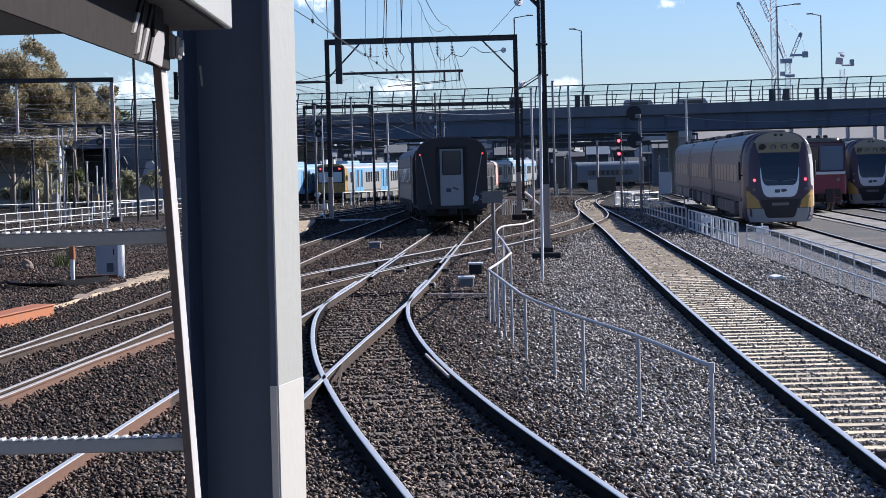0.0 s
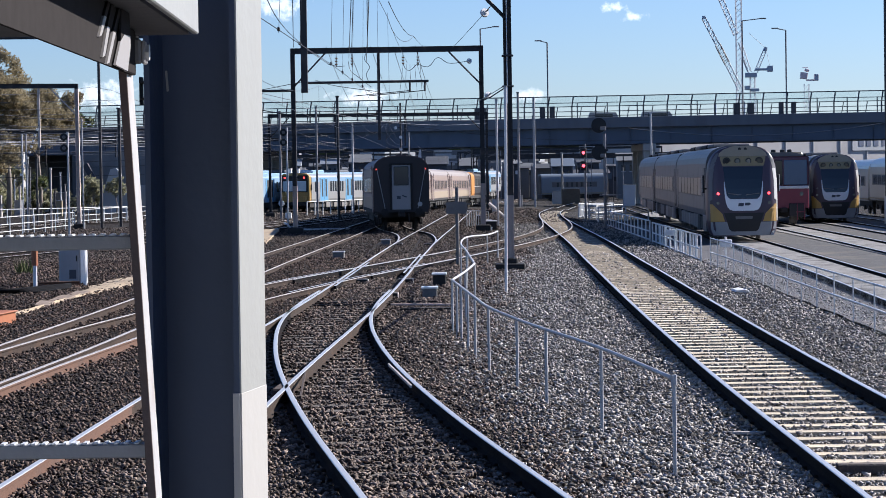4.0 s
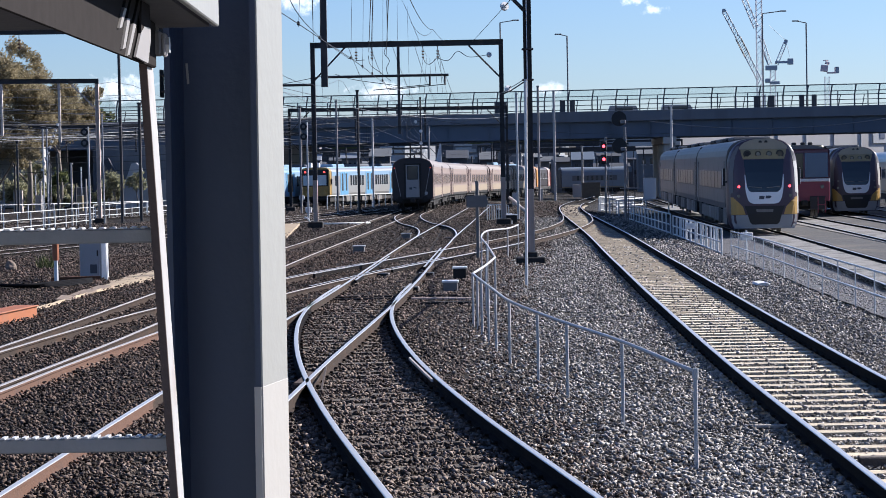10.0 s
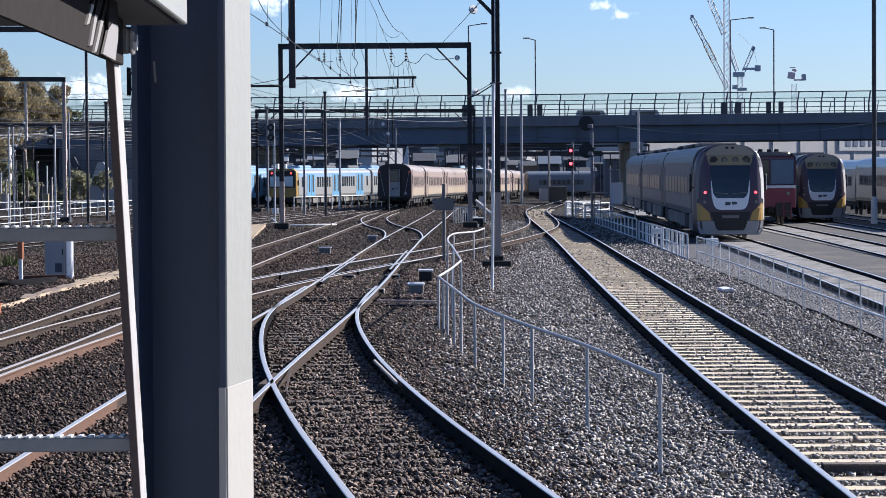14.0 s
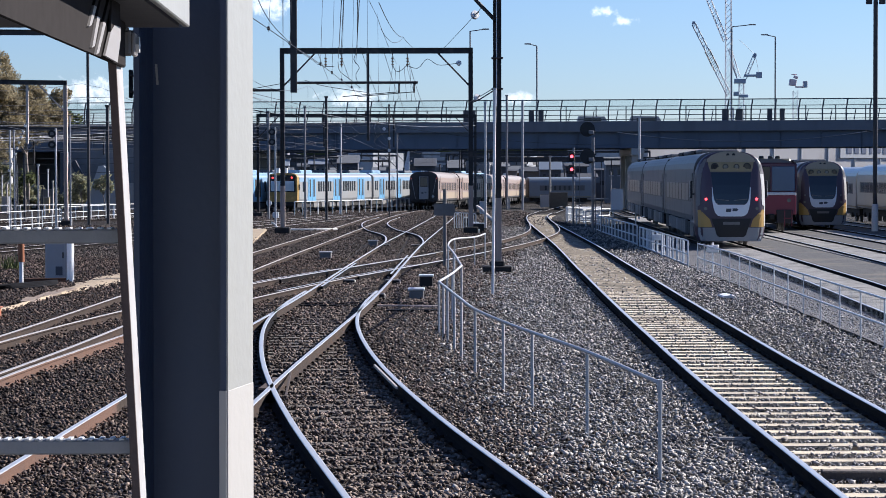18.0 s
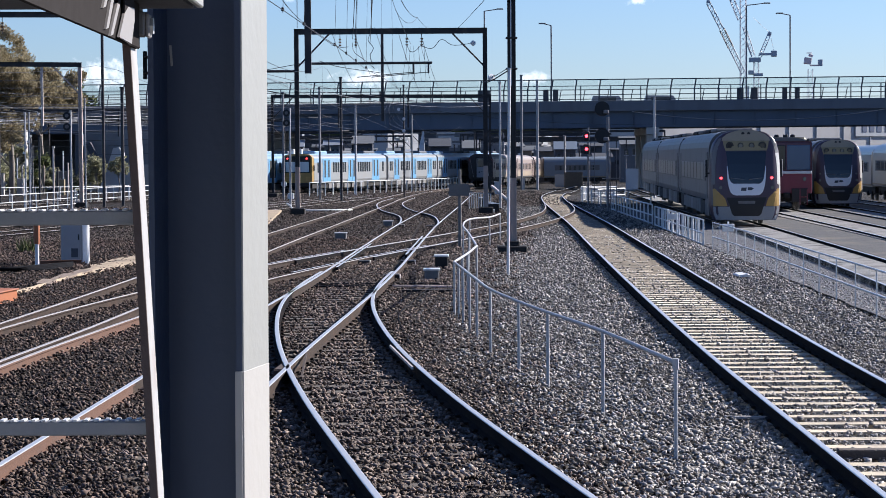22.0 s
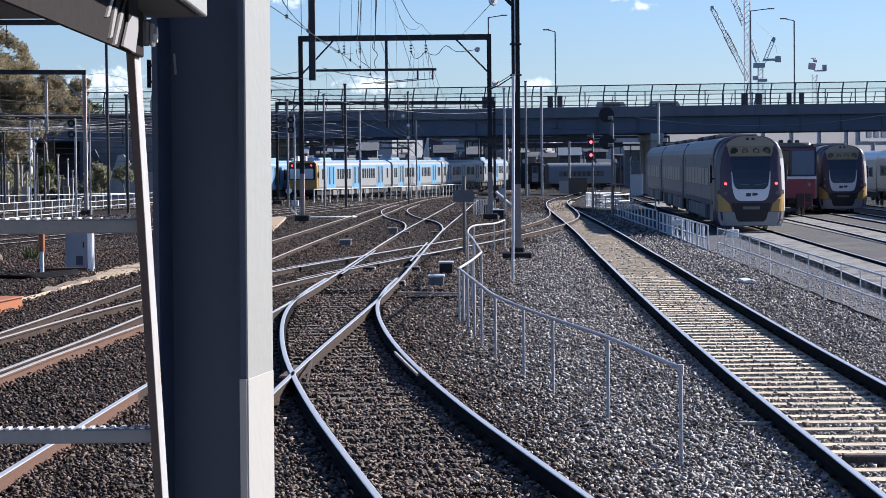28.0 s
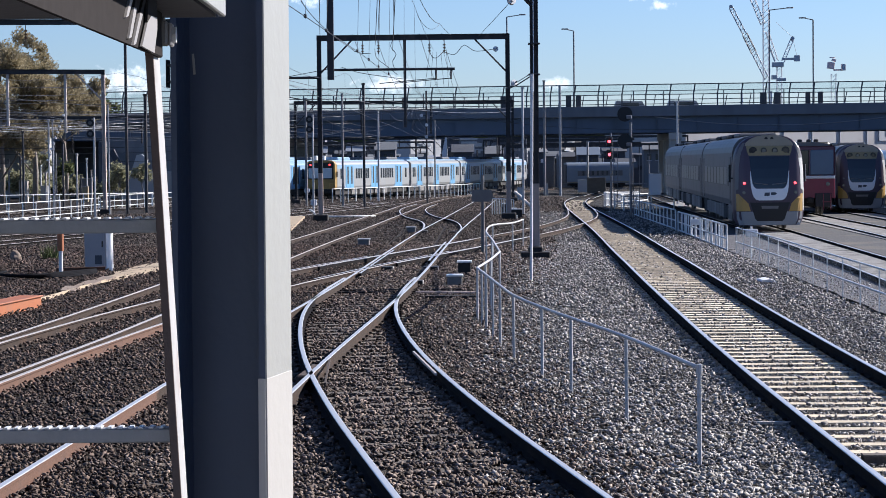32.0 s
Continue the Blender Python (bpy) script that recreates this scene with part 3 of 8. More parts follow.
# ---- ground ----
def build_ground():
    xs = np.concatenate([[-2500, -900, -400, -200, -120, -80, -60, -45], np.arange(-34, -12, 2.0), np.arange(-12, 14.01, 0.6), np.arange(16, 44, 2.0), [50, 60, 80, 120, 200, 400, 900, 2500]])
    ys = np.concatenate([[-400, -100, -40, -10, 0, 6], np.arange(10, 60, 0.6), np.arange(60, 130, 2.0), np.arange(130, 340, 6.0), [350, 380, 430, 500, 700, 1000, 1600, 3500]])
    verts, faces = [], []
    for y in ys:
        for x in xs:
            z = ground_z(x, y)
            if abs(x) < 40 and 8 < y < 320:
                z += 0.018 * noise.noise((x * 0.9, y * 0.9, 0.0)) + 0.02 * noise.noise((x * 0.25, y * 0.25, 5.0))
            verts.append((x, y, z - (0.035 if abs(x) < 40 and 8 < y < 320 else 0.0)))
    w = len(xs)
    for j in range(len(ys) - 1):
        for i in range(w - 1):
            a = j * w + i
            faces.append((a, a + 1, a + w + 1, a + w))
    me = bpy.data.meshes.new("ground")
    me.from_pydata(verts, [], faces)
    me.materials.append(M["ballast"])
    me.polygons.foreach_set("use_smooth", [True] * len(me.polygons))
    tagged(new("ground", me), "grey and brown crushed stone ballast of the rail yard", "ground", kind="structure")


build_ground()

# ---- tracks ----
GAUGE = 0.835
RAIL = [(-0.065, -0.16), (0.065, -0.16), (0.065, -0.145), (0.012, -0.125), (0.012, -0.045), (0.035, -0.032), (0.035, -0.006),
        (0.028, 0.0), (-0.028, 0.0), (-0.035, -0.006), (-0.035, -0.032), (-0.012, -0.045), (-0.012, -0.125), (-0.065, -0.145)]
RAIL_MATS = [0, 0, 0, 0, 0, 0, 1, 1, 1, 0, 0, 0, 0, 0]


def on_level(pts, dz=0.0):
    return [(p[0], p[1], level(p[0], p[1]) + dz) for p in pts]


def offset(pts, d):
    p = np.array(pts)[:, :2]
    t = np.gradient(p, axis=0)
    t /= np.linalg.norm(t, axis=1)[:, None]
    return p + np.stack([t[:, 1], -t[:, 0]], 1) * d


def rail(pts, parent, side="rail_side", head="rail_head", name="rail", label=""):
    return part(name, sweep(bmesh.new(), RAIL, on_level(pts), RAIL_MATS), [side, head], parent, label)


TRACKS = {}


def track(label, ctrl, side="rail_side", head="rail_head", left_side=None, step=1.0, left_from=0.0, right_from=0.0, rust_to=0.0):
    t = thing("railway_track", label, "railway track", kind="structure")
    c = spline(ctrl, step)
    for d, s, y0 in ((-GAUGE, left_side or side, left_from), (GAUGE, side, right_from)):
        p = offset(c, d)
        p = p[p[:, 1] >= y0]
        if rust_to and s == "rail_rust":
            k = int(np.searchsorted(p[:, 1], rust_to))
            rail(p[:k + 1], t, s, head)
            rail(p[k:], t, "rail_brown", head)
        else:
            rail(p, t, s, head)
    TRACKS[label] = (t, c)
    return t, c


T_R = [(4.24, 6), (4.24, 20), (4.35, 35), (4.86, 62), (5.75, 95), (6.6, 134), (7.25, 160), (8.5, 190), (10.9, 222), (14.5, 265), (19.5, 320)]
T_C = [(2.0, 6), (0.98, 13), (0.08, 18.9), (-0.86, 25.5), (-1.62, 32), (-2.12, 38), (-2.36, 43), (-2.38, 48), (-2.25, 53)]
T_L1 = [(-3.5, 6), (-3.18, 20), (-3.05, 26), (-2.86, 32.5), (-2.58, 40), (-2.3, 48), (-2.05, 58), (-1.9, 68), (-1.75, 78), (-1.55, 90), (-1.45, 100),
        (-1.85, 113), (-3.1, 127), (-3.92, 143), (-4.18, 158), (-3.78, 180)]
T_S = [(-1.55, 90), (-1.2, 106), (-0.5, 135), (0.3, 170), (1.1, 205)]
T_A = [(-9.0, 6), (-7.1, 24), (-6.55, 33), (-5.95, 41), (-4.95, 49.5), (-3.7, 57), (-2.0, 66.5), (0.4, 80), (3.1, 97), (5.0, 113), (6.1, 128), (6.9, 148)]
T_B = [(-8.2, 6), (-6.9, 30), (-6.52, 40), (-6.25, 55), (-6.05, 75), (-5.7, 98), (-5.3, 127), (-4.95, 152), (-4.6, 180), (-3.1, 222), (-0.2, 250), (4.6, 285), (10.2, 330), (13.5, 385), (15.5, 450), (17, 520)]
T_X = [(-42, 108), (-25.2, 180), (-14.9, 218), (-8.3, 240.9), (-3.15, 264.1), (2.0, 287.4), (6.6, 308)]
T_X2 = [(-47, 113), (-29.8, 180), (-19.9, 214), (-13.3, 236.9), (-8.15, 260.1), (-3.0, 283.4), (0.6, 300)]
T_D1 = [(-30, 30), (-21.5, 60), (-16.2, 92), (-12.4, 120), (-9.6, 150), (-6.5, 185)]
T_D2 = [(-36, 30), (-27, 60), (-21, 90), (-16.6, 120), (-12.3, 155), (-7.8, 195)]
T_V = [(9.3, 30), (10.42, 54), (11.22, 70), (12.22, 90), (12.82, 103), (14.52, 143), (16.85, 195), (19.8, 258)]
T_Y2 = [(12.8, 30), (14.9, 62), (16.25, 84), (17.25, 101), (18.5, 124), (22.4, 190), (26, 250)]
T_Y3 = [(16.5, 30), (18.6, 64), (22.8, 133), (27.6, 210)]
T_Y4 = [(20.5, 30), (22.6, 64), (27.2, 138), (31.5, 210)]

track("bright worn rails of the curved line joining the turnout", T_C)
track("running line with rusty sides that curves to the crossover", T_L1, side="rail_brown", left_side="rail_rust", rust_to=27.0)
track("straight leg of the far turnout", T_S, step=3)
track("worn crossover line with rust orange rail sides", T_A, side="rail_rust", left_side="rail_brown", head="rail_head_dull", rust_to=42.0)
track("running line with brown rails beside the crossover", T_B, side="rail_brown", head="rail_head_dull")
track("electric train line behind the white railing", T_X, head="rail_head_dull", step=4)
track("second electric train line", T_X2, head="rail_head_dull", step=4)
track("brown line running past the equipment cabinet", T_D1, side="rail_side", head="rail_head_dull", step=2)
track("outer brown line near the white fence", T_D2, side="rail_side", head="rail_head_dull", step=2)
track("siding with pale concrete sleepers and bright rail heads", T_R)
track("yard line under the stabled train, set in pale concrete", T_V, step=2)
track("second yard line set in concrete", T_Y2, step=3)
track("third yard line set in concrete", T_Y3, step=3)
track("fourth yard line set in concrete", T_Y4, step=3)

# ---- foreground: steel column, signal platform and ladder ----
def build_column():
    t = thing("steel_column", "grey steel H-section column with a white painted lower half", "column", pose(-0.4085, 3.675, 0, 0, 0.264, -10.3))
    h, tf, tw = 0.076, 0.0095, 0.008

    def section(g):
        return [(-h - g, -h - g), (-h + tf + g, -h - g), (-h + tf + g, -tw / 2 - g), (h - tf - g, -tw / 2 - g), (h - tf - g, -h - g), (h + g, -h - g),
                (h + g, h + g), (h - tf - g, h + g), (h - tf - g, tw / 2 + g), (-h + tf + g, tw / 2 + g), (-h + tf + g, h + g), (-h - g, h + g)]

    def upright(sec, z0, z1):
        bm = bmesh.new()
        a = [bm.verts.new((x, y, z0)) for x, y in sec]
        b = [bm.verts.new((x, y, z1)) for x, y in sec]
        bm.faces.new(a)
        bm.faces.new(b[::-1])
        for k in range(len(sec)):
            bm.faces.new((a[k], b[k], b[(k + 1) % len(sec)], a[(k + 1) % len(sec)]))
        return bm
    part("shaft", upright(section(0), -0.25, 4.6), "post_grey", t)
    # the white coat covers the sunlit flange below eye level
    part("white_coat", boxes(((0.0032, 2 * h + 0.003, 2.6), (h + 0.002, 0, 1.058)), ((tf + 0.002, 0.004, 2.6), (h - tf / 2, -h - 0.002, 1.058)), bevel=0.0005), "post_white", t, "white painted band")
    for k, (xx, zz, w) in enumerate(((-0.0885, 2.845, 0.0015), (-0.083, 2.858, 0.010), (-0.083, 2.832, 0.010))):
        part("cable_clip", boxes(((w, 0.02, 0.045 if k == 0 else 0.004), (xx, -0.05, zz)), bevel=0.001), "black", t, "small black cable clip")
    part("paint_scuff", boxes(((0.004, 0.001, 0.034), (-0.0595, -0.0046, 2.862), (0, -4, 0)), bevel=0.0004), "flange_grey", t, "pale scuff on the dark shaft")
    # lighter plate over the flange: the sunlight is put into its colour
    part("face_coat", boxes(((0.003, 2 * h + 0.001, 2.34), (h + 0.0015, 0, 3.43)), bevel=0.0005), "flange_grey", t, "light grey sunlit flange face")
    part("base_plate", boxes(((0.34, 0.34, 0.025), (0, 0, -0.19)), bevel=0.004), "galvanised", t)
    for sx in (-1, 1):
        for sy in (-1, 1):
            part("bolt", rods(((sx * 0.13, sy * 0.13, -0.18), (sx * 0.13, sy * 0.13, -0.12), 0.012)), "galvanised", t)


def build_signal_platform():
    t = thing("signal_platform", "grey steel access platform fixed to the column", "platform", pose(-0.371, 3.4, 2.92, 0, 0, 1.5))
    # pale side beam, dark end and underside: light and shade sit in the colours
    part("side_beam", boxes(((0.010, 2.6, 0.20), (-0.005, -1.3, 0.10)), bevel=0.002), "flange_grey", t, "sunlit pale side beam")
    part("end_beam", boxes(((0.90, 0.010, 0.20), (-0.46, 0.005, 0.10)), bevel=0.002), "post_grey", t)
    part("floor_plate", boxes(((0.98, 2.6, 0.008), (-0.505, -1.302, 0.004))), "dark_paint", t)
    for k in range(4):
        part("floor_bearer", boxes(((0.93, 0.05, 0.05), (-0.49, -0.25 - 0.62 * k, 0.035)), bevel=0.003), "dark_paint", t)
    b = part("bracket", boxes(((0.008, 1.6, 0.066), (-0.085, -0.93, -0.0335)), bevel=0.002), "bracket_black", t, "dark plate bracket under the platform")
    # sun stripes and a sun patch made as pale plates with dark shaded tops
    def plate(name, outline, x, color, label):
        bm = bmesh.new()
        prism(bm, outline, -0.0015, 0.0015)
        p = part(name, bm, color, b, label)
        p.matrix_basis = pose(x, 0, 0, 0, 0, 90)
    for y0, y1, z1, w in ((-0.664, -0.754, -0.046, 0.012), (-0.628, -0.728, -0.069, 0.0125), (-0.553, -0.688, -0.075, 0.013)):
        zm = z1 * 0.46
        ym = y0 + (y1 - y0) * 0.46
        plate("hanger_lug", [(y0 - w, -0.001), (y0 + w, -0.001), (ym + w, zm), (ym - w, zm)], -0.054, "bracket_black", "dark upper end coloured for shade")
        plate("hanger_strap", [(ym - w, zm), (ym + w, zm), (y1 + w, z1), (y1 - w, z1 - 0.003)], -0.054, "strap_pale", "slanting sun stripe made as a pale strip")
    # added plate: evens out the strips' shadows on the bracket
    plate("packing_plate", [(-1.7, -0.001), (-0.468, -0.001), (-0.468, -0.0775), (-1.7, -0.0775)], -0.0572, "bracket_black", "dark plate added behind the sun stripes")
    plate("gusset_lug", [(-0.555, -0.001), (-0.47, -0.001), (-0.463, -0.030), (-0.53, -0.032), (-0.572, -0.043)], -0.052, "bracket_black", "dark upper end coloured for shade")
    plate("gusset", [(-0.463, -0.030), (-0.464, -0.046), (-0.500, -0.0775), (-0.630, -0.0755), (-0.572, -0.043), (-0.53, -0.032)], -0.052, "strap_pale", "patch of sun made as a pale plate")
    part("bolt_block", boxes(((0.020, 0.03, 0.036), (-0.083, -0.125, -0.031)), bevel=0.003), "under_grey", t, "grey square bolt head")
    # pale strips stand for the sun on the bolt's right and top edges
    part("washer", boxes(((0.006, 0.034, 0.034), (-0.070, -0.118, -0.033)), ((0.016, 0.02, 0.006), (-0.086, -0.12, -0.010)), bevel=0.002), "strap_pale", t, "sunlit rim of the bolt made as pale strips")
    part("bolt", rods(((-0.072, -0.12, -0.033), (-0.062, -0.12, -0.033), 0.013), n=6), "galvanised", t, "hexagonal galvanised bolt")


def build_ladder():
    t = thing("access_ladder", "steel access ladder with serrated rungs and sunlit stiles", "ladder", pose(-0.4465, 3.25, 2.62))
    lean = math.degrees(math.atan(0.049))
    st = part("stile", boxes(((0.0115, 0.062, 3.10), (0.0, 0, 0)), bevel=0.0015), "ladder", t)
    # near edge lies out of the sun; its shade is put into the brown
    part("stile_edge", boxes(((0.0113, 0.003, 3.09), (0, -0.0325, 0)), bevel=0.0005), "stile_brown", st, "brown stile edge toned dark for its shade")
    st.matrix_basis = pose(0.0598, 0, -1.28, 0, -lean, 0)
    share(st, pose(-0.4602, 0, -1.28, 0, -lean, 0), t)
    bm = boxes(((0.522, 0.028, 0.0205), (0.0, 0, 0)), bevel=0.002)
    rung = part("rung", bm, "rung", t, "serrated grey rung")
    tooth = boxes(((0.0072, 0.026, 0.0028), (0, 0, 0.0114)), bevel=0.0008)
    tooth = part("serration", tooth, "white_steel", rung, "bright worn tooth")
    tooth.matrix_basis = pose(-0.24, 0, 0)
    for k in range(-8, 1):
        z = 0.302 * k
        m = pose(-0.263 - 0.049 * z, 0, z - 0.008)
        r = rung if k == 0 else share(rung, m, t)
        r.matrix_basis = m
        for j in range(0 if k else 1, 33):
            share(tooth, pose(-0.24 + 0.015 * j, 0, 0), r)


build_column()
build_signal_platform()
build_ladder()


# ---- handrail along the walkway ----
def build_handrail():
    t = thing("walkway_handrail", "galvanised steel tube handrail beside the walkway", "handrail")
    base = [(2.09, 21.2), (1.66, 25.0), (1.18, 28.1), (0.88, 30.2), (0.55, 33.0), (0.38, 35.6), (0.18, 39.0), (0.03, 41.6)]
    far = [(0.30, 45.0), (0.52, 48.3), (0.40, 55), (0.30, 61.5), (0.53, 68.5), (1.18, 71.2), (1.62, 76.3)]
    H = 0.94
    top = [(x, y, ground_z(x, y) + H) for x, y in base]
    top2 = [top[-1]] + [(x, y, ground_z(x, y) + H) for x, y in far]
    end = [(2.09, 21.2, ground_z(2.09, 21.2) + H - 0.05)]
    pts = end + top
    bm = bmesh.new()
    tube(bm, [tuple(p) for p in spline(pts[1:], 0.5)], 0.022, 8)
    part("top_rail", bm, "galvanised", t)
    bm = bmesh.new()
    tube(bm, [tuple(p) for p in spline(top2[:3], 0.4)], 0.024, 8)
    part("top_rail", bm, "galvanised", t)
    bm = bmesh.new()
    tube(bm, [tuple(p) for p in spline(top2[2:], 0.5)], 0.026, 8)
    part("top_rail", bm, "galvanised", t)
    for x, y in base + far + [(0.11, 40.3), (0.19, 43.2), (0.28, 37.3)]:
        z = ground_z(x, y)
        part("post", rods(((x, y, z - 0.1), (x, y, z + H - 0.01), 0.0205)), "galvanised", t)
    x, y = base[0]
    part("end_cap", rods(((x, y, ground_z(x, y) + H - 0.06), (x, y, ground_z(x, y) + H + 0.035), 0.031)), "galvanised", t)


build_handrail()


# ---- masts and gantries ----
def h_upright(bm, cx, cy, w, d, tf, tw, z0, z1):
    """A rolled H-section standing upright, flanges facing left and right."""
    h, e = w / 2, d / 2
    sec = [(-h - tf, -e), (-h, -e), (-h, -tw), (h, -tw), (h, -e), (h + tf, -e), (h + tf, e), (h, e), (h, tw), (-h, tw), (-h, e), (-h - tf, e)]
    a = [bm.verts.new((cx + x, cy + y, z0)) for x, y in sec]
    b = [bm.verts.new((cx + x, cy + y, z1)) for x, y in sec]
    bm.faces.new(a)
    bm.faces.new(b[::-1])
    for k in range(12):
        bm.faces.new((a[k], b[k], b[(k + 1) % 12], a[(k + 1) % 12]))
    return bm


def lattice_mast(name, label, x, y, height, w=0.25, lean=0.0, pale=2.2):
    t = thing(name, label, "mast", pose(x, y, ground_z(x, y), 0, lean, 0))
    bm = bmesh.new()
    h_upright(bm, 0, 0, w - 0.02, w, 0.02, 0.008, pale, height)
    part("shaft", bm, "gantry_dark", t)
    bm = bmesh.new()
    h_upright(bm, 0, 0, w - 0.02, w + 0.006, 0.023, 0.011, 0, pale)
    part("foot_section", bm, "mast_foot", t, "paler brown foot of the mast")
    part("footing", boxes(((0.85, 0.85, 0.30), (0, 0, 0.05)), ((0.42, 0.42, 0.18), (0, 0, 0.26)), bevel=0.03), "under", t, "dark concrete footing")
    return t


def build_main_mast():
    x, y = 1.77, 66.5
    t = lattice_mast("overhead_line_mast", "tall dark steel overhead line mast on a dark footing", x, y, 10.4, 0.22, 0.05)
    part("knee_brace", rods(((0, 0, 7.35), (-2.3, 0, 9.75), 0.055)), "gantry_dark", t)
    part("cross_beam", boxes(((17.6, 0.26, 0.3), (-8.7, 0, 9.9)), bevel=0.01), "gantry_dark", t)
    part("drop_post", boxes(((0.19, 0.19, 4.6), (-5.97, 0, 7.6))), "gantry_dark", t, "dark drop post hanging from the beam")
    part("far_post", boxes(((0.24, 0.24, 10.0), (-17.5, 0, 5.0))), "gantry_dark", t)
    # thin white rod stands for the sunlit edge of the H-section
    part("earth_strap", rods(((-0.02, -0.135, 4.9), (-0.02, -0.135, 10.3), 0.016), n=6), "white_steel", t, "sunlit edge of the mast made as a pale rod")
    for z in (5.4, 6.3):
        part("clamp", boxes(((0.34, 0.34, 0.05), (0, 0, z)), bevel=0.01), "gantry_dark", t)
    bm = bmesh.new()
    tube(bm, [(-0.1, 0, 5.35), (-0.5, 0, 5.1), (-0.85, 0, 4.95)], 0.02, 6)
    part("guy_wire", bm, "wire", t)
    p = thing("white_conduit_pole", "slim white painted pole standing in the ballast", "pole", pose(1.31, 53.3, ground_z(1.3, 53.3), 0, 0.7, 0))
    part("tube", rods(((0, 0, -0.1), (0, 0, 4.85), 0.034)), "white_paint", p)
    part("cap", rods(((0, 0, 4.85), (0, 0, 4.89), 0.04)), "galvanised", p)


def portal(name, label, ax, ay, bx, by, height, beam=0.28, post=0.22, drops=(), braces=True, arm=None, pale=2.6):
    """An overhead line portal: two posts, a beam, knee braces, drop posts and a registration boom."""
    za, zb = ground_z(ax, ay), ground_z(bx, by)
    t = thing(name, label, "gantry", pose(ax, ay, za))
    dx, dy = bx - ax, by - ay
    L = math.hypot(dx, dy)
    ang = math.degrees(math.atan2(dy, dx))
    for k in (0, 1):
        px, py, pz = dx * k, dy * k, (zb - za) * k
        bm = bmesh.new()
        h_upright(bm, px, py, post - 0.02, post, 0.02, 0.008, pz + pale, pz + height)
        p = part("post", bm, "gantry_dark", t)
        bm = bmesh.new()
        h_upright(bm, px, py, post - 0.02, post + 0.006, 0.023, 0.011, pz, pz + pale)
        part("foot_section", bm, "mast_foot", p)
        part("footing", boxes(((0.8, 0.8, 0.5), (px, py, pz + 0.12)), bevel=0.05), "under", p)
    bm = bmesh.new()
    m = (dx / 2, dy / 2, height - beam / 2)
    box(bm, (L + post, 0.03, beam), m, (0, 0, ang))
    box(bm, (L + post, 0.24, 0.025), (m[0], m[1], height), (0, 0, ang))
    box(bm, (L + post, 0.24, 0.025), (m[0], m[1], height - beam), (0, 0, ang))
    part("beam", bm, "gantry_dark", t)
    if braces:
        for k, s in ((0.0, 1), (1.0, -1)):
            f = k + s * 1.75 / L
            part("knee_brace", rods(((dx * k, dy * k, height - 2.1), (dx * f, dy * f, height - beam), 0.05), n=6), "gantry_dark", t)
    for f, drop in drops:
        part("drop_post", boxes(((0.15, 0.15, drop), (dx * f, dy * f, height - beam - drop / 2))), "gantry_dark", t)
    if arm:
        f0, f1, z = arm
        part("registration_boom", rods(((dx * f0, dy * f0, z), (dx * f1, dy * f1, z), 0.07), n=8), "gantry_dark", t)
        for f in (f1 - 0.02, f1 - 0.10):
            part("hanger", rods(((dx * f, dy * f, z), (dx * f, dy * f, z - 0.55), 0.05), n=6), "gantry_dark", t)
            part("steady_arm", rods(((dx * f, dy * f, z - 0.5), (dx * (f - 0.3), dy * (f - 0.3), z - 0.75), 0.025), n=6), "wire", t)
    return t


def insulator_string(parent, x, y, z, drop=0.75):
    part("hanger_rod", rods(((x, y, z), (x, y, z - drop), 0.018), n=6), "wire", parent)
    for k in range(3):
        zz = z - 0.25 - 0.16 * k
        bm = bmesh.new()
        rod(bm, (x, y, zz), (x, y, zz - 0.07), 0.09, 10, 0.05)
        part("insulator_disc", bm, "insulator", parent)


build_main_mast()
g1 = portal("overhead_line_gantry", "dark steel overhead line gantry spanning the running lines", -8.32, 122.0, 1.83, 122.0, 10.0, drops=((0.455, 4.7),), arm=(0.05, 0.72, 8.15))
part("side_boom", rods(((0, 0, 7.75), (-5.2, 0, 7.75), 0.07), n=8), "gantry_dark", g1)
part("side_strut", rods(((0, 0, 6.4), (-3.2, 0, 7.0), 0.03), n=6), "wire", g1)
for x in (2.35, 3.2, 5.95, 6.75):
    insulator_string(g1, x, 0, 9.72)
portal("overhead_line_gantry", "dark steel gantry standing near the bridge", -15.5, 196.0, 3.4, 200.0, 8.9, beam=0.3, post=0.2, drops=((0.3, 2.6), (0.62, 2.6)), pale=0.4)
g2 = portal("overhead_line_gantry", "grey steel gantry over the outer lines", -36.5, 146.0, -24.6, 150.0, 9.6, drops=((0.80, 3.9), (0.50, 3.4)), pale=9.3)
for o in g2.children:
    if o.name.startswith(("drop_post", "knee_brace")):
        o.data.materials[0] = M["gantry_pale"]
g3 = portal("overhead_line_gantry", "dark steel gantry beam carrying insulators", -32.0, 100.0, -9.2, 103.0, 9.6, beam=0.22, braces=False)
for x in (9.4, 11.9):
    insulator_string(g3, x, x * 0.13, 9.38)


def slim_pole(name, label, x, y, top, r=0.09, color="gantry_grey", cat="pole"):
    z = ground_z(x, y)
    t = thing(name, label, cat, pose(x, y, z))
    part("shaft", rods(((0, 0, -0.1), (0, 0, top - z), r), n=8), color, t)
    part("cap", boxes(((r * 2.6, r * 2.6, 0.12), (0, 0, top - z)), bevel=0.01), color, t)
    return t


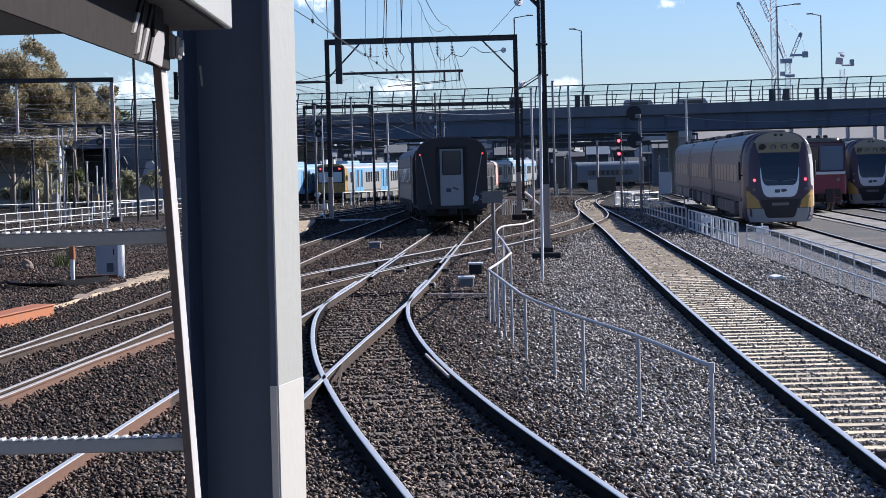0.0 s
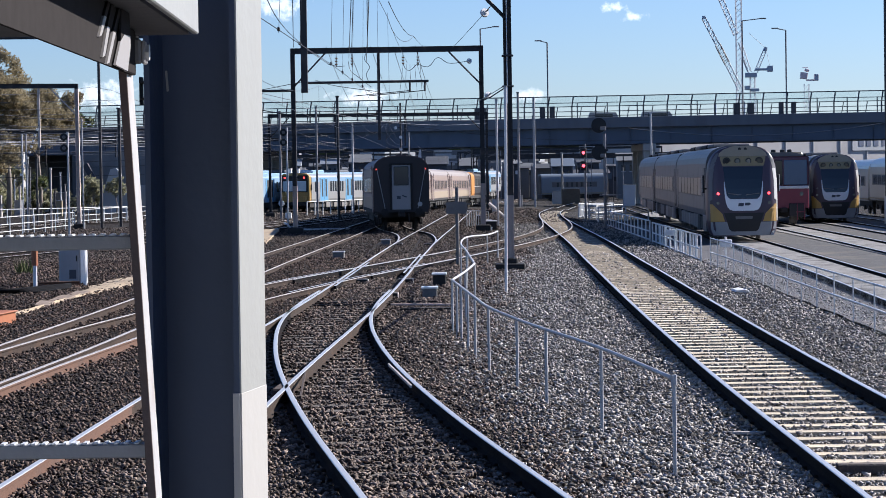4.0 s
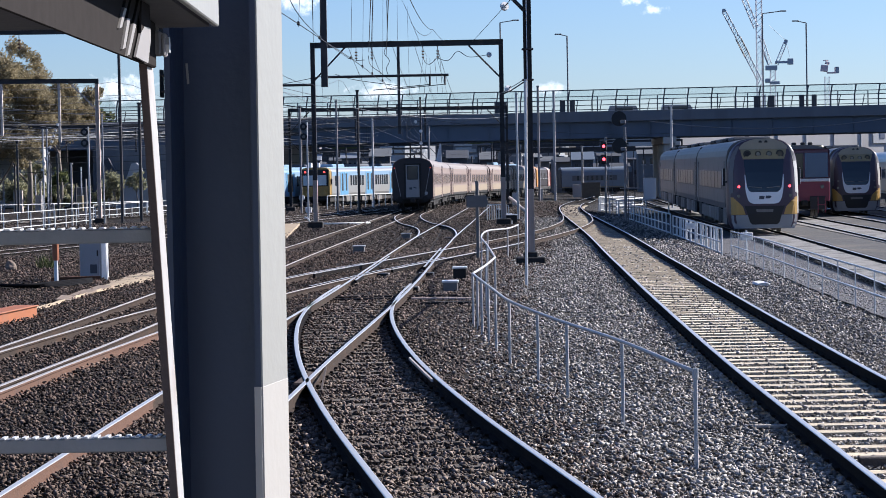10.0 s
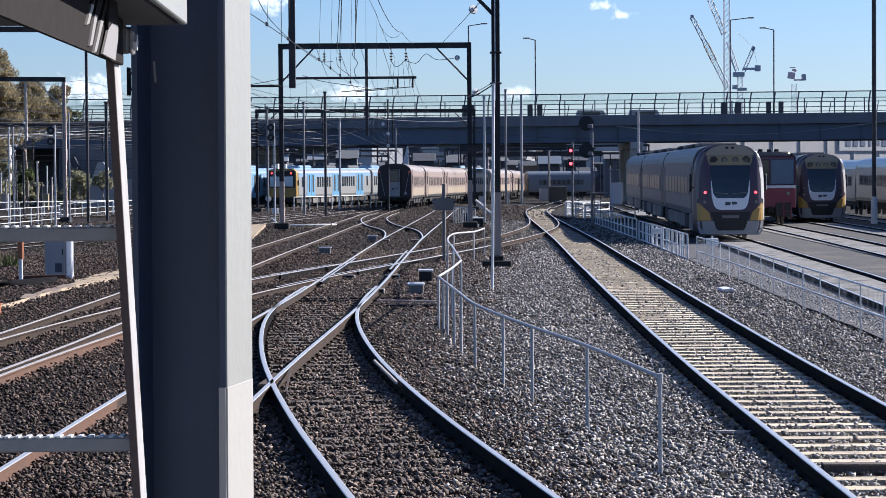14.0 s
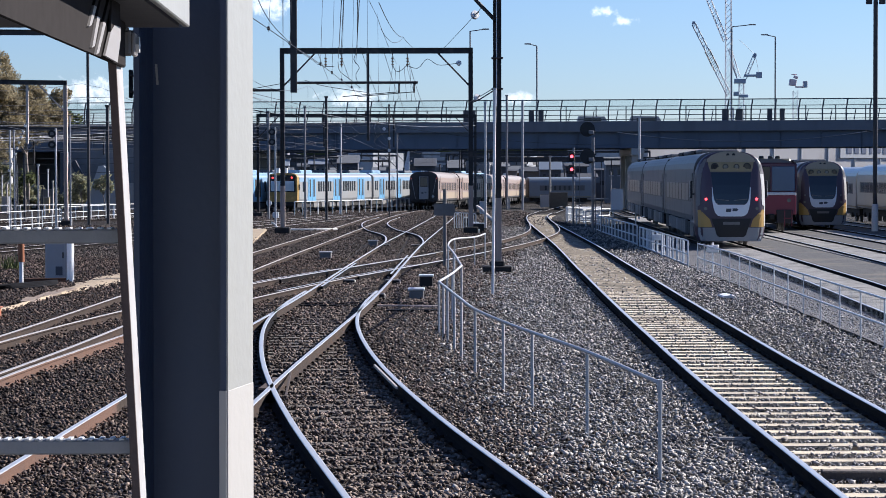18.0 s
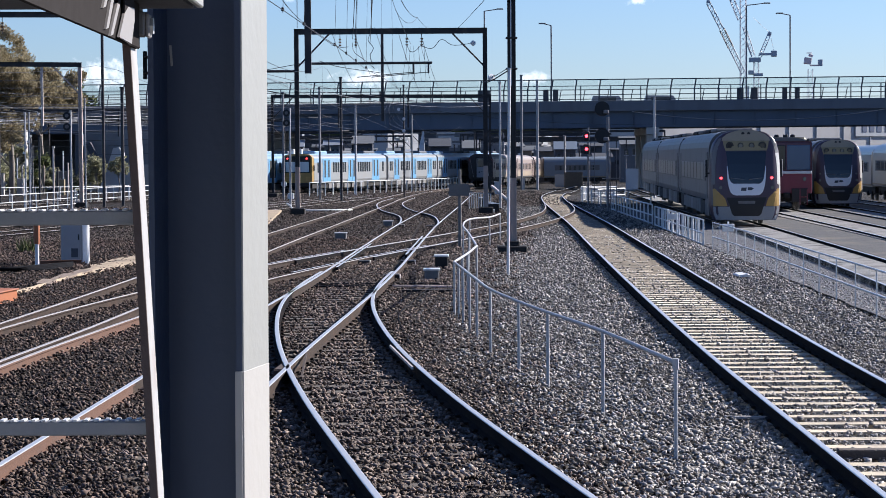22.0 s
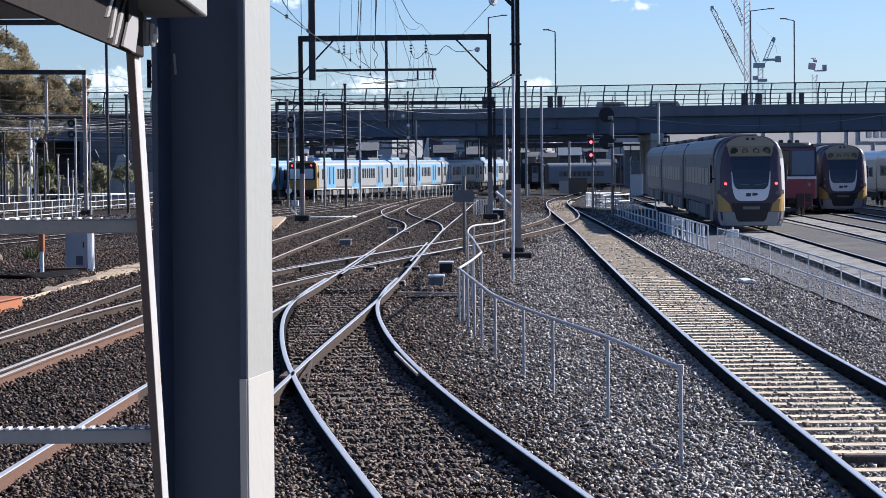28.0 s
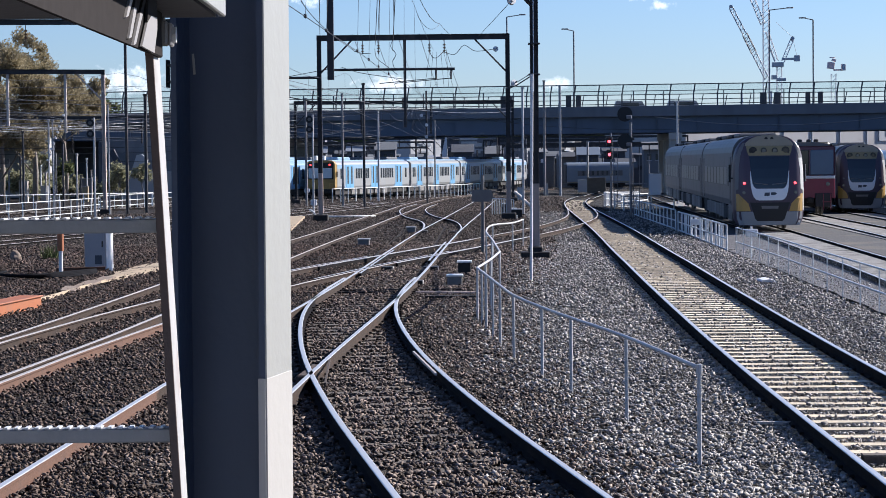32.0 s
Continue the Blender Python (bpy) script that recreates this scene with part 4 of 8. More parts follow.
YARD_POLES = [
    (7.92, 256, 11.7, 0.13, "gantry_grey"), (9.7, 256, 11.15, 0.14, "cabinet"), (15.0, 300, 5.2, 0.14, "concrete"), (16.3, 182, 7.3, 0.09, "galvanised"),
    (-8.3, 170, 8.6, 0.10, "gantry_dark"), (-10.2, 175, 8.0, 0.08, "gantry_grey"), (-8.7, 205, 7.4, 0.09, "galvanised"), (-4.3, 246, 7.2, 0.08, "gantry_grey"),
    (-13.4, 180, 7.8, 0.09, "gantry_grey"), (3.0, 140, 7.2, 0.07, "galvanised"),
]
OUTER_POLES = [
    (-24.2, 149.4, 6.6, 0.05, "cabinet"), (-22.55, 155, 7.5, 0.11, "gantry_dark"), (-26.4, 140, 5.5, 0.045, "galvanised"), (-26.15, 140, 5.5, 0.045, "cabinet"),
    (-25.2, 143, 3.4, 0.06, "gantry_pale"), (-28.3, 152, 4.0, 0.05, "gantry_grey"), (-33.0, 165, 5.2, 0.08, "gantry_dark"), (-31.0, 170, 4.4, 0.08, "gantry_dark"), (-23.4, 152, 12.3, 0.1, "gantry_dark"),
]
for x, y, top, r, c in YARD_POLES + OUTER_POLES:
    slim_pole("line_pole", "slim steel line pole in the yard", x, y, top, r, c)
ip = slim_pole("line_pole", "dark line pole carrying round white insulators", -4.0, 190, 8.6, 0.07, "gantry_dark")
for x, z in ((-0.42, 6.6), (0.0, 5.8), (0.0, 4.8)):
    z0 = ground_z(-4.0, 190)
    part("insulator", rods(((x, -0.16, z - z0), (x, -0.04, z - z0), 0.14), n=14), "white_paint", ip, "round white insulator")
part("cross_arm", boxes(((0.6, 0.06, 0.06), (-0.25, 0, 6.6 - ground_z(-4.0, 190)))), "gantry_dark", ip)
yard_mast = slim_pole("floodlight_mast", "tall slim dark steel floodlight mast with a white foot", 25.2, 130, 12.9, 0.13, "gantry_dark", "mast")
part("white_foot", rods(((0, 0, 0), (0, 0, 1.7), 0.19), n=10), "white_paint", yard_mast)
for s in (-1, 1):
    part("floodlight", boxes(((0.35, 0.2, 0.28), (0.38 * s, 0, 13.3)), bevel=0.03), "gantry_dark", yard_mast)


# ---- signals ----
def build_signals():
    x, y = 9.05, 152.0
    z = ground_z(x, y)
    t = thing("rail_signal", "two red lamp rail signal on a grey post", "signal", pose(x, y, z))
    part("post", rods(((0.12, 0, 0), (0.12, 0, 5.2), 0.07)), "gantry_grey", t)
    for zz in (3.94 - z, 3.07 - z):
        h = part("signal_head", boxes(((0.42, 0.3, 0.62), (0, -0.05, zz)), bevel=0.05), "black", t)
        part("lamp", rods(((0, -0.19, zz), (0, -0.235, zz), 0.105), n=16), "red_signal", h, "lit red lamp")
        bm = bmesh.new()
        prism(bm, [(0.2 * math.cos(a), zz + 0.2 * math.sin(a)) for a in np.linspace(0.2, math.pi - 0.2, 9)] + [(0.18 * math.cos(a), zz + 0.18 * math.sin(a)) for a in np.linspace(math.pi - 0.2, 0.2, 9)], -0.45, -0.2)
        part("hood", bm, "black", h)
    part("ladder", boxes(((0.03, 0.03, 4.2), (0.3, 0.1, 2.1)), ((0.03, 0.03, 4.2), (0.55, 0.1, 2.1)), *[((0.28, 0.03, 0.03), (0.42, 0.1, 0.4 + 0.35 * k)) for k in range(11)]), "gantry_grey", t)
    x, y = 8.9, 129.0
    z = ground_z(x, y)
    t = thing("disc_signal", "black round backed signal heads on a grey post", "signal", pose(x, y, z))
    part("post", rods(((0, 0, 0), (0, 0, 5.4), 0.085)), "gantry_grey", t)
    for zz in (5.3 - z, 3.75 - z):
        part("backing_disc", rods(((-0.32, -0.12, zz), (-0.32, 0.1, zz), 0.43), n=24), "black", t, "round black signal backing disc")
        part("head_box", boxes(((0.34, 0.3, 0.34), (-0.12, 0.2, zz - 0.05)), bevel=0.04), "black", t)
        part("bracket", boxes(((0.4, 0.08, 0.08), (-0.1, 0, zz - 0.3))), "gantry_grey", t)
        part("lamp_case", boxes(((0.3, 0.22, 0.22), (-0.1, -0.2, zz - 0.18)), bevel=0.03), "gantry_grey", t)
    part("platform", boxes(((1.2, 0.6, 0.06), (0.3, 0, 1.9))), "gantry_grey", t)
    part("ladder", boxes(((0.04, 0.04, 3.6), (0.16, 0.2, 1.8)), ((0.04, 0.04, 3.6), (0.5, 0.2, 1.8))), "gantry_grey", t)
    for x, y, top in ((-10.2, 140, 5.7), (-21.75, 128, 5.4)):
        z = ground_z(x, y)
        t = thing("rail_signal", "unlit black rail signal on a pale post", "signal", pose(x, y, z))
        part("post", rods(((0.2, 0, 0), (0.2, 0, top - z), 0.06)), "galvanised", t)
        for zz in (top - z - 0.3, top - z - 0.92):
            h = part("signal_head", rods(((0, -0.1, zz), (0, 0.1, zz), 0.22), n=18), "black", t)
            part("lens", rods(((0, -0.1, zz), (0, -0.15, zz), 0.10), n=12), "under_grey", h)


build_signals()


# ---- road bridge ----
def build_bridge():
    Y, yw = 290.0, 20.0
    x0, x1 = -95.0, 130.0
    near = Matrix.Translation((0, 0, 2.7 * 0.06)) @ Matrix.Scale(0.94, 4)
    t = thing("road_bridge", "grey concrete and steel road bridge with a curved safety screen", "bridge", near)
    L, mx = x1 - x0, (x0 + x1) / 2
    slope = math.degrees(math.atan2(0.26, 72.5))

    def zz(x):
        return 0.0036 * (x + 20.4)
    part("deck_edge", boxes(((L, 0.35, 1.37), (mx, Y, 8.745 + zz(mx)), (0, -slope, 0)), bevel=0.04), "bridge_concrete", t, "pale grey concrete parapet panels")
    part("deck", boxes(((L, yw, 0.35), (mx, Y + yw / 2, 8.6 + zz(mx)), (0, -slope, 0))), "bridge_concrete", t)
    for k in range(6):
        y = Y + 0.55 + k * 3.7
        bm = boxes(((L, 0.06, 2.1), (mx, y, 7.05 + zz(mx)), (0, -slope, 0)), ((L, 0.55, 0.08), (mx, y, 6.02 + zz(mx)), (0, -slope, 0)))
        g = part("girder", bm, "bridge_steel", t, "blue grey steel girder")
        if k == 0:
            for x in np.arange(x0 + 4, x1, 5.2):
                part("stiffener", boxes(((0.05, 0.22, 1.95), (x, y - 0.14, 7.05 + zz(x)))), "bridge_steel", g)
    for x in (-58, 25.8, 76):
        for y in (Y + 1.6, Y + 10.0, Y + 18.0):
            part("pier", boxes(((1.5, 1.5, 8.0), (x, y, 2.0 + zz(x))), bevel=0.08), "concrete", t)
        part("pier_cap", boxes(((1.7, 19.2, 0.9), (x, Y + 9.9, 5.5 + zz(x))), bevel=0.06), "concrete", t)
    # safety screen: leaning posts with a kink, rails and clear sheets
    bm = bmesh.new()
    prism(bm, [(0.0, -0.06), (0.16, -0.06), (0.16, 1.4), (0.38, 2.75), (0.22, 2.75), (0.0, 1.42)], -0.09, 0.09)
    proto = part("screen_post", bm, "bridge_rail", t)
    n = int(L / 3.05)
    low = None
    for k in range(n):
        x = x0 + 1 + k * 3.05
        m = pose(x, Y - 0.05, 9.43 + zz(x), 0, 0, 0)
        if k == 0:
            proto.matrix_basis = m
        else:
            share(proto, m, t)
        if low is None:
            low = part("kicker_post", boxes(((0.10, 0.1, 1.4), (0, 0, 0.68), (0, 10, 0))), "bridge_rail", t)
            low.matrix_basis = pose(x + 1.2, Y - 0.05, 9.43 + zz(x))
        else:
            share(low, pose(x + 1.2, Y - 0.05, 9.43 + zz(x)), t)
    for dz, th in ((2.72, 0.13), (1.42, 0.10), (0.22, 0.09)):
        part("screen_rail", boxes(((L, 0.07, th), (mx, Y - 0.05, 9.43 + dz + zz(mx)), (0, -slope, 0))), "bridge_rail", t)
    pane = part("screen_pane", boxes(((2.9, 0.015, 1.22), (0, 0, 0))), "screen", t, "clear tinted screen sheet")
    pane.visible_shadow = False
    for k in range(n):
        x = x0 + 2.55 + k * 3.05
        m = pose(x, Y - 0.02, 11.5 + zz(x), 0, -slope, 0)
        if k == 0:
            pane.matrix_basis = m
        else:
            share(pane, m, t).visible_shadow = False
    for dz in (1.3, 2.5):
        part("far_rail", boxes(((L, 0.08, 0.1), (mx, Y + 19.6, 9.43 + dz + zz(mx)), (0, -slope, 0))), "bridge_rail", t)
    fp = None
    for k in range(int(L / 4.1)):
        x = x0 + 2 + k * 4.1
        if fp is None:
            fp = part("far_post", boxes(((0.14, 0.12, 2.7), (0, 0, 1.2)), bevel=0.01), "bridge_rail", t)
            fp.matrix_basis = pose(x, Y + 19.6, 9.43 + zz(x))
        else:
            share(fp, pose(x, Y + 19.6, 9.43 + zz(x)), t)
    # cabinets standing on the deck behind the screen
    for x, w in ((-9.0, 0.6), (4.2, 2.1), (12.15, 0.9), (13.4, 0.9), (37.1, 1.1), (38.9, 1.1), (42.8, 0.8), (44.4, 0.8)):
        part("parapet_box", boxes(((w * 0.75, 0.5, 1.9), (x, Y + 0.8, 10.0 + zz(x))), bevel=0.04), "building_dark", t)
    for x, top, arm in ((4.32, 21.2, 1.75), (12.9, 19.3, -1.0), (43.6, 20.4, -1.2), (38.0, 21.7, 2.3)):
        l = thing("street_lamp", "grey street lamp pole standing on the bridge", "street lamp", near @ pose(x, Y + 1.5, 8.75 + zz(x)))
        h = top - 8.75 - zz(x)
        part("pole", rods(((0, 0, 0), (0, 0, h), 0.095)), "gantry_grey", l)
        part("arm", rods(((0, 0, h), (arm, 0, h + 0.25), 0.06)), "gantry_grey", l)
        part("lantern", boxes(((0.9, 0.35, 0.16), (arm * 1.15, 0, h + 0.27)), bevel=0.05), "gantry_grey", l)
    # parked vehicles on the deck
    for x, y, w in ((20.5, 3.4, 4.6), (27.5, 4.2, 4.8)):
        c = thing("van", "grey van on the bridge deck behind the screen", "van", near @ pose(x, Y + y, 8.05 + zz(x)))
        bm = bmesh.new()
        prism(bm, [(-w / 2, 0.35), (w / 2, 0.35), (w / 2, 1.1), (w * 0.36, 1.25), (w * 0.26, 2.05), (-w * 0.46, 2.1), (-w / 2, 1.5)], -0.85, 0.85)
        part("body", bm, "cabinet", c)
        part("side_window", boxes(((w * 0.5, 0.02, 0.5), (-w * 0.08, -0.86, 1.6))), "window", c)
        for s in (-1, 1):
            for k in (-1, 1):
                part("wheel", rods(((k * w * 0.3, s * 0.72, 0.34), (k * w * 0.3, s * 0.9, 0.34), 0.34), n=14), "black", c)


build_bridge()

# ---- trains ----
def car_outline(w, h, z0, shoulder, n=7, p=0.72, tuck=0.06):
    half = [(w / 2 - tuck, z0), (w / 2, z0 + 0.25), (w / 2, shoulder)]
    for k in range(1, n):
        a = math.pi / 2 * k / n
        half.append((w / 2 * math.cos(a) ** p, shoulder + (h - shoulder) * math.sin(a) ** p))
    half.append((0.0, h))
    return half + [(-x, z) for x, z in half[-2::-1]]


def bogie(parent, y, wb=2.5, r=0.46, color="under", wheels="under_grey"):
    b = part("bogie", boxes(((0.12, wb + 1.2, 0.3), (-1.03, y, 0.55)), ((0.12, wb + 1.2, 0.3), (1.03, y, 0.55)), ((2.0, 0.5, 0.35), (0, y, 0.6)),
                            ((0.2, 0.34, 0.34), (-1.1, y - wb / 2, 0.48)), ((0.2, 0.34, 0.34), (1.1, y - wb / 2, 0.48)),
                            ((0.2, 0.34, 0.34), (-1.1, y + wb / 2, 0.48)), ((0.2, 0.34, 0.34), (1.1, y + wb / 2, 0.48)), bevel=0.04), color, parent)
    for s in (-1, 1):
        for k in (-1, 1):
            yy = y + s * wb / 2
            part("wheel", rods(((k * 0.77, yy, r), (k * 0.90, yy, r), r), ((k * 0.74, yy, r), (k * 0.77, yy, r), r + 0.03), n=20), wheels, b)
    return b


def nose_w(z, table):
    zs, ws = zip(*table)
    return float(np.interp(z, zs, ws))


V_W = [(0.22, 1.25), (0.45, 1.38), (0.9, 1.45), (2.3, 1.45), (2.8, 1.42), (3.15, 1.39), (3.45, 1.29), (3.7, 1.12), (3.86, 0.90), (3.97, 0.58), (4.04, 0.04)]


def v_front(x, z):
    return 0.085 * max(0.0, z - 1.3) ** 1.75 + 0.10 * (x / 1.2) ** 2 + 2.6 * max(0.0, abs(x) - 1.10) ** 2 + 0.12 * max(0.0, 0.9 - z)


def front_panel(rows, depth, front, cols=8):
    """A plate that follows the curved front: rows of (z, x from, x to)."""
    bm = bmesh.new()
    grid, back = [], []
    for z, a, b in rows:
        grid.append([bm.verts.new((a + (b - a) * k / cols, front(a + (b - a) * k / cols, z) - depth, z)) for k in range(cols + 1)])
        back.append([bm.verts.new((a + (b - a) * k / cols, front(a + (b - a) * k / cols, z) + 0.01, z)) for k in range(cols + 1)])
    for g, flip in ((grid, False), (back, True)):
        for r in range(len(g) - 1):
            for k in range(cols):
                q = (g[r][k], g[r][k + 1], g[r + 1][k + 1], g[r + 1][k])
                bm.faces.new(q[::-1] if flip else q)
    edge = [g for g in grid[0]] + [r[-1] for r in grid[1:]] + grid[-1][-2::-1] + [r[0] for r in grid[-2:0:-1]]
    eb = [g for g in back[0]] + [r[-1] for r in back[1:]] + back[-1][-2::-1] + [r[0] for r in back[-2:0:-1]]
    for k in range(len(edge)):
        j = (k + 1) % len(edge)
        bm.faces.new((edge[k], eb[k], eb[j], edge[j]))
    return bm


def shell_front(table, front, depth, cols=14):
    """The curved front of a train from skirt to roof, with cheeks running back."""
    bm = bmesh.new()
    zs = sorted(set([z for z, _ in table] + list(np.linspace(table[0][0], table[-1][0], 16))))
    rows = []
    for z in zs:
        w = nose_w(z, table)
        r = [bm.verts.new((-w, depth, z))]
        for k in range(cols + 1):
            x = w * (2 * k / cols - 1)
            r.append(bm.verts.new((x, min(depth - 0.02, front(x, z)), z)))
        r.append(bm.verts.new((w, depth, z)))
        rows.append(r)
    for a, b in zip(rows, rows[1:]):
        for k in range(len(a) - 1):
            f = bm.faces.new((a[k], a[k + 1], b[k + 1], b[k]))
            f.smooth = True
    return bm


def railcar_set(label, x, y, rz, cars, lit=True, group="stabled railcars"):
    z = level(x, y)
    t = thing("diesel_railcar", label, "train", pose(x, y, z, 0, 0, rz), group)
    nose = part("nose", shell_front(V_W, v_front, 2.2), "purple", t, "dark purple driving cab front")
    part("skirt", front_panel([(0.24, -1.26, 1.26), (0.5, -1.36, 1.36), (0.80, -1.38, 1.38)], 0.012, v_front, 12), "skirt_grey", nose, "grey lower skirt")
    for s in (-1, 1):
        part("side_flash", front_panel([(0.82, *sorted((s * 0.80, s * 1.38))), (1.15, *sorted((s * 0.90, s * 1.38)))], 0.014, v_front, 5), "yellow", nose, "yellow corner panel")
        part("side_flash", front_panel([(1.15, *sorted((s * 0.90, s * 1.38))), (1.35, *sorted((s * 1.10, s * 1.39))), (1.55, *sorted((s * 1.30, s * 1.4)))], 0.014, v_front, 5), "yellow", nose)
        part("tail_lamp", rods(((s * 1.06, v_front(1.06, 2.0) - 0.03, 2.0), (s * 1.06, v_front(1.06, 2.0) + 0.05, 2.0), 0.055), n=14), "red_lamp" if lit else "under_grey", nose, "red tail lamp")
        part("marker_lamp", rods(((s * 1.08, v_front(1.08, 1.60) - 0.02, 1.60), (s * 1.08, v_front(1.08, 1.60) + 0.05, 1.60), 0.07), n=12), "lens", nose)
        # sunlit right strip gets the lighter silver, shaded left the plain one
        part("cheek", front_panel([(0.85, *sorted((s * 1.392, s * 1.445))), (1.7, *sorted((s * 1.395, s * 1.447))), (1.75, *sorted((s * 1.30, s * 1.445))), (2.6, *sorted((s * 1.28, s * 1.43))), (3.05, *sorted((s * 1.22, s * 1.385)))], 0.01, v_front, 3), "strip_silver" if s > 0 else "silver", nose, "silver corner strip, paler on the sunlit right")
        part("corner_post", front_panel([(3.05, *sorted((s * 1.24, s * 1.40))), (3.45, *sorted((s * 1.10, s * 1.27))), (3.7, *sorted((s * 1.0, s * 1.1)))], 0.01, v_front, 3), "silver", nose)
    hd = part("headlamp_panel", front_panel([(3.15, -0.86, 0.86), (3.35, -0.93, 0.93), (3.56, -0.96, 0.96)], 0.014, v_front, 10), "lamp_panel", nose, "ochre headlamp panel")
    for k, xx in enumerate((-0.68, -0.23, 0.23, 0.68)):
        f = v_front(xx, 3.36) - 0.03
        part("headlamp", rods(((xx, f, 3.36), (xx, f + 0.1, 3.36), 0.165 if k in (0, 3) else 0.125), n=16), "black", hd)
        part("lamp_glass", rods(((xx, f - 0.012, 3.36), (xx, f + 0.05, 3.36), 0.10 if k in (0, 3) else 0.085), n=14), "lens" if k in (1, 2) else "windscreen", hd)
    part("roof_cap", front_panel([(3.565, -1.02, 1.02), (3.7, -0.98, 0.98), (3.85, -0.8, 0.8), (3.95, -0.55, 0.55), (4.01, -0.28, 0.28)], 0.012, v_front, 10), "cap_tan", nose, "dusty tan roof cap")
    for xx in (-0.12, 0.12):
        part("horn", rods(((xx, 0.42, 3.86), (xx, 0.9, 3.92), 0.07), n=10), "black", nose)
    part("windscreen", front_panel([(1.78, -0.52, 0.52), (1.83, -0.62, 0.62), (1.95, -0.70, 0.70), (2.2, -0.745, 0.745), (2.6, -0.79, 0.79), (3.0, -0.83, 0.83), (3.12, -0.83, 0.83)], 0.016, v_front, 10), "windscreen", nose, "dark wraparound windscreen")
    for s in (-1, 1):
        part("wiper", rods(((s * 0.1, v_front(0.1, 1.95) - 0.03, 1.94), (s * 0.66, v_front(0.66, 2.02) - 0.03, 2.0), 0.018), n=5), "under_grey", nose)
    wp = part("white_panel", front_panel([(1.27, -0.44, 0.44), (1.31, -0.58, 0.58), (1.42, -0.68, 0.68), (1.6, -0.74, 0.74), (1.76, -0.77, 0.77)], 0.018, v_front, 8), "panel_white", nose, "white panel under the windscreen")
    for s in (-1, 1):
        part("white_panel", front_panel([(1.76, *sorted((s * 0.56, s * 0.77))), (1.84, *sorted((s * 0.66, s * 0.785))), (1.98, *sorted((s * 0.725, s * 0.80))), (2.25, *sorted((s * 0.765, s * 0.81))), (2.5, *sorted((s * 0.79, s * 0.815)))], 0.0185, v_front, 3), "panel_white", nose)
    # logo as plain bars
    part("logo_bar", front_panel([(1.46, -0.24, -0.02), (1.6, -0.22, 0.0)], 0.026, v_front, 3), "sign_dark", wp)
    part("logo_bar", front_panel([(1.49, 0.04, 0.2), (1.55, 0.04, 0.3), (1.61, 0.05, 0.22)], 0.026, v_front, 3), "sign_dark", wp)
    cv = part("coupler_cover", front_panel([(0.40, -0.52, 0.52), (0.5, -0.62, 0.62), (0.85, -0.72, 0.72), (1.18, -0.84, 0.84)], 0.02, v_front, 8), "black", nose, "black coupler cover")
    part("cover_slot", front_panel([(0.92, -0.34, 0.34), (1.04, -0.36, 0.36)], 0.03, v_front, 4), "under_grey", cv)
    for s in (-1, 1):
        mb = part("mirror_pod", boxes(((0.1, 0.16, 0.75), (s * 1.58, 1.55, 2.4)), ((0.14, 0.06, 0.06), (s * 1.5, 1.55, 2.2)), bevel=0.02), "black", nose)
        part("mirror_cover", boxes(((0.02, 0.12, 0.7), (s * 1.64, 1.55, 2.42)), bevel=0.005), "white_paint", mb)
    off = 0.0
    for c in range(cars):
        y0 = 2.2 if c == 0 else off + 0.35
        y1 = off + 24.6
        bm = bmesh.new()
        prism(bm, car_outline(2.9, 4.03, 1.02, 2.75, p=0.58), y0, y1)
        body = part("car_body", bm, "silver", t, "silver grey car body")
        for s in (-1, 1):
            part("window_band", boxes(((0.02, y1 - y0 - 3.6, 0.84), (s * 1.452, (y0 + y1) / 2, 2.27)), bevel=0.005), "silver_dirty", body)
            n = 7
            for k in range(n):
                yy = y0 + 2.6 + (y1 - y0 - 5.2) * (k + 0.5) / n
                part("window", boxes(((0.02, (y1 - y0 - 5.2) / n - 0.35, 0.76), (s * 1.462, yy, 2.27)), bevel=0.006), "railcar_window", body)
            for yy in (y0 + 1.0, y1 - 1.3):
                part("door", boxes(((0.03, 1.0, 2.0), (s * 1.45, yy, 2.1)), bevel=0.01), "silver_dirty", body)
            yy = y0 + 0.4
            while yy < y1 - 1.5:
                w = random.uniform(1.0, 2.6)
                part("side_skirt", boxes(((0.10, w - 0.12, random.choice((0.62, 0.68, 0.55))), (s * 1.36, yy + w / 2, 0.68)), bevel=0.02), random.choice(("silver_dirty", "under_grey", "under_grey", "under")), body)
                yy += w
        for k, yy in enumerate(np.arange(y0 + 5.5, y1 - 2, 4.4)):
            part("roof_unit", boxes(((1.7, 3.3, 0.2), (0, yy, 4.06)), bevel=0.07), "under" if k % 2 else "under_grey", body)
        part("underframe", boxes(((2.3, y1 - y0 - 0.4, 0.5), (0, (y0 + y1) / 2, 0.75))), "under", body)
        bogie(body, off + 4.0)
        bogie(body, off + 20.6)
        if c < cars - 1:
            part("gangway", boxes(((2.5, 0.5, 2.9), (0, off + 24.8, 2.4)), bevel=0.05), "black", t)
        off += 25.0
    return t


VROT = -math.degrees(math.atan(0.0446))
YROT = -math.degrees(math.atan(0.0605))
railcar_set("silver and purple diesel railcar with lit red tail lamps", 12.38, 95.0, VROT, 3)
railcar_set("silver and purple diesel railcar stabled beside the red one", 22.9, 134.0, YROT, 1, lit=False)


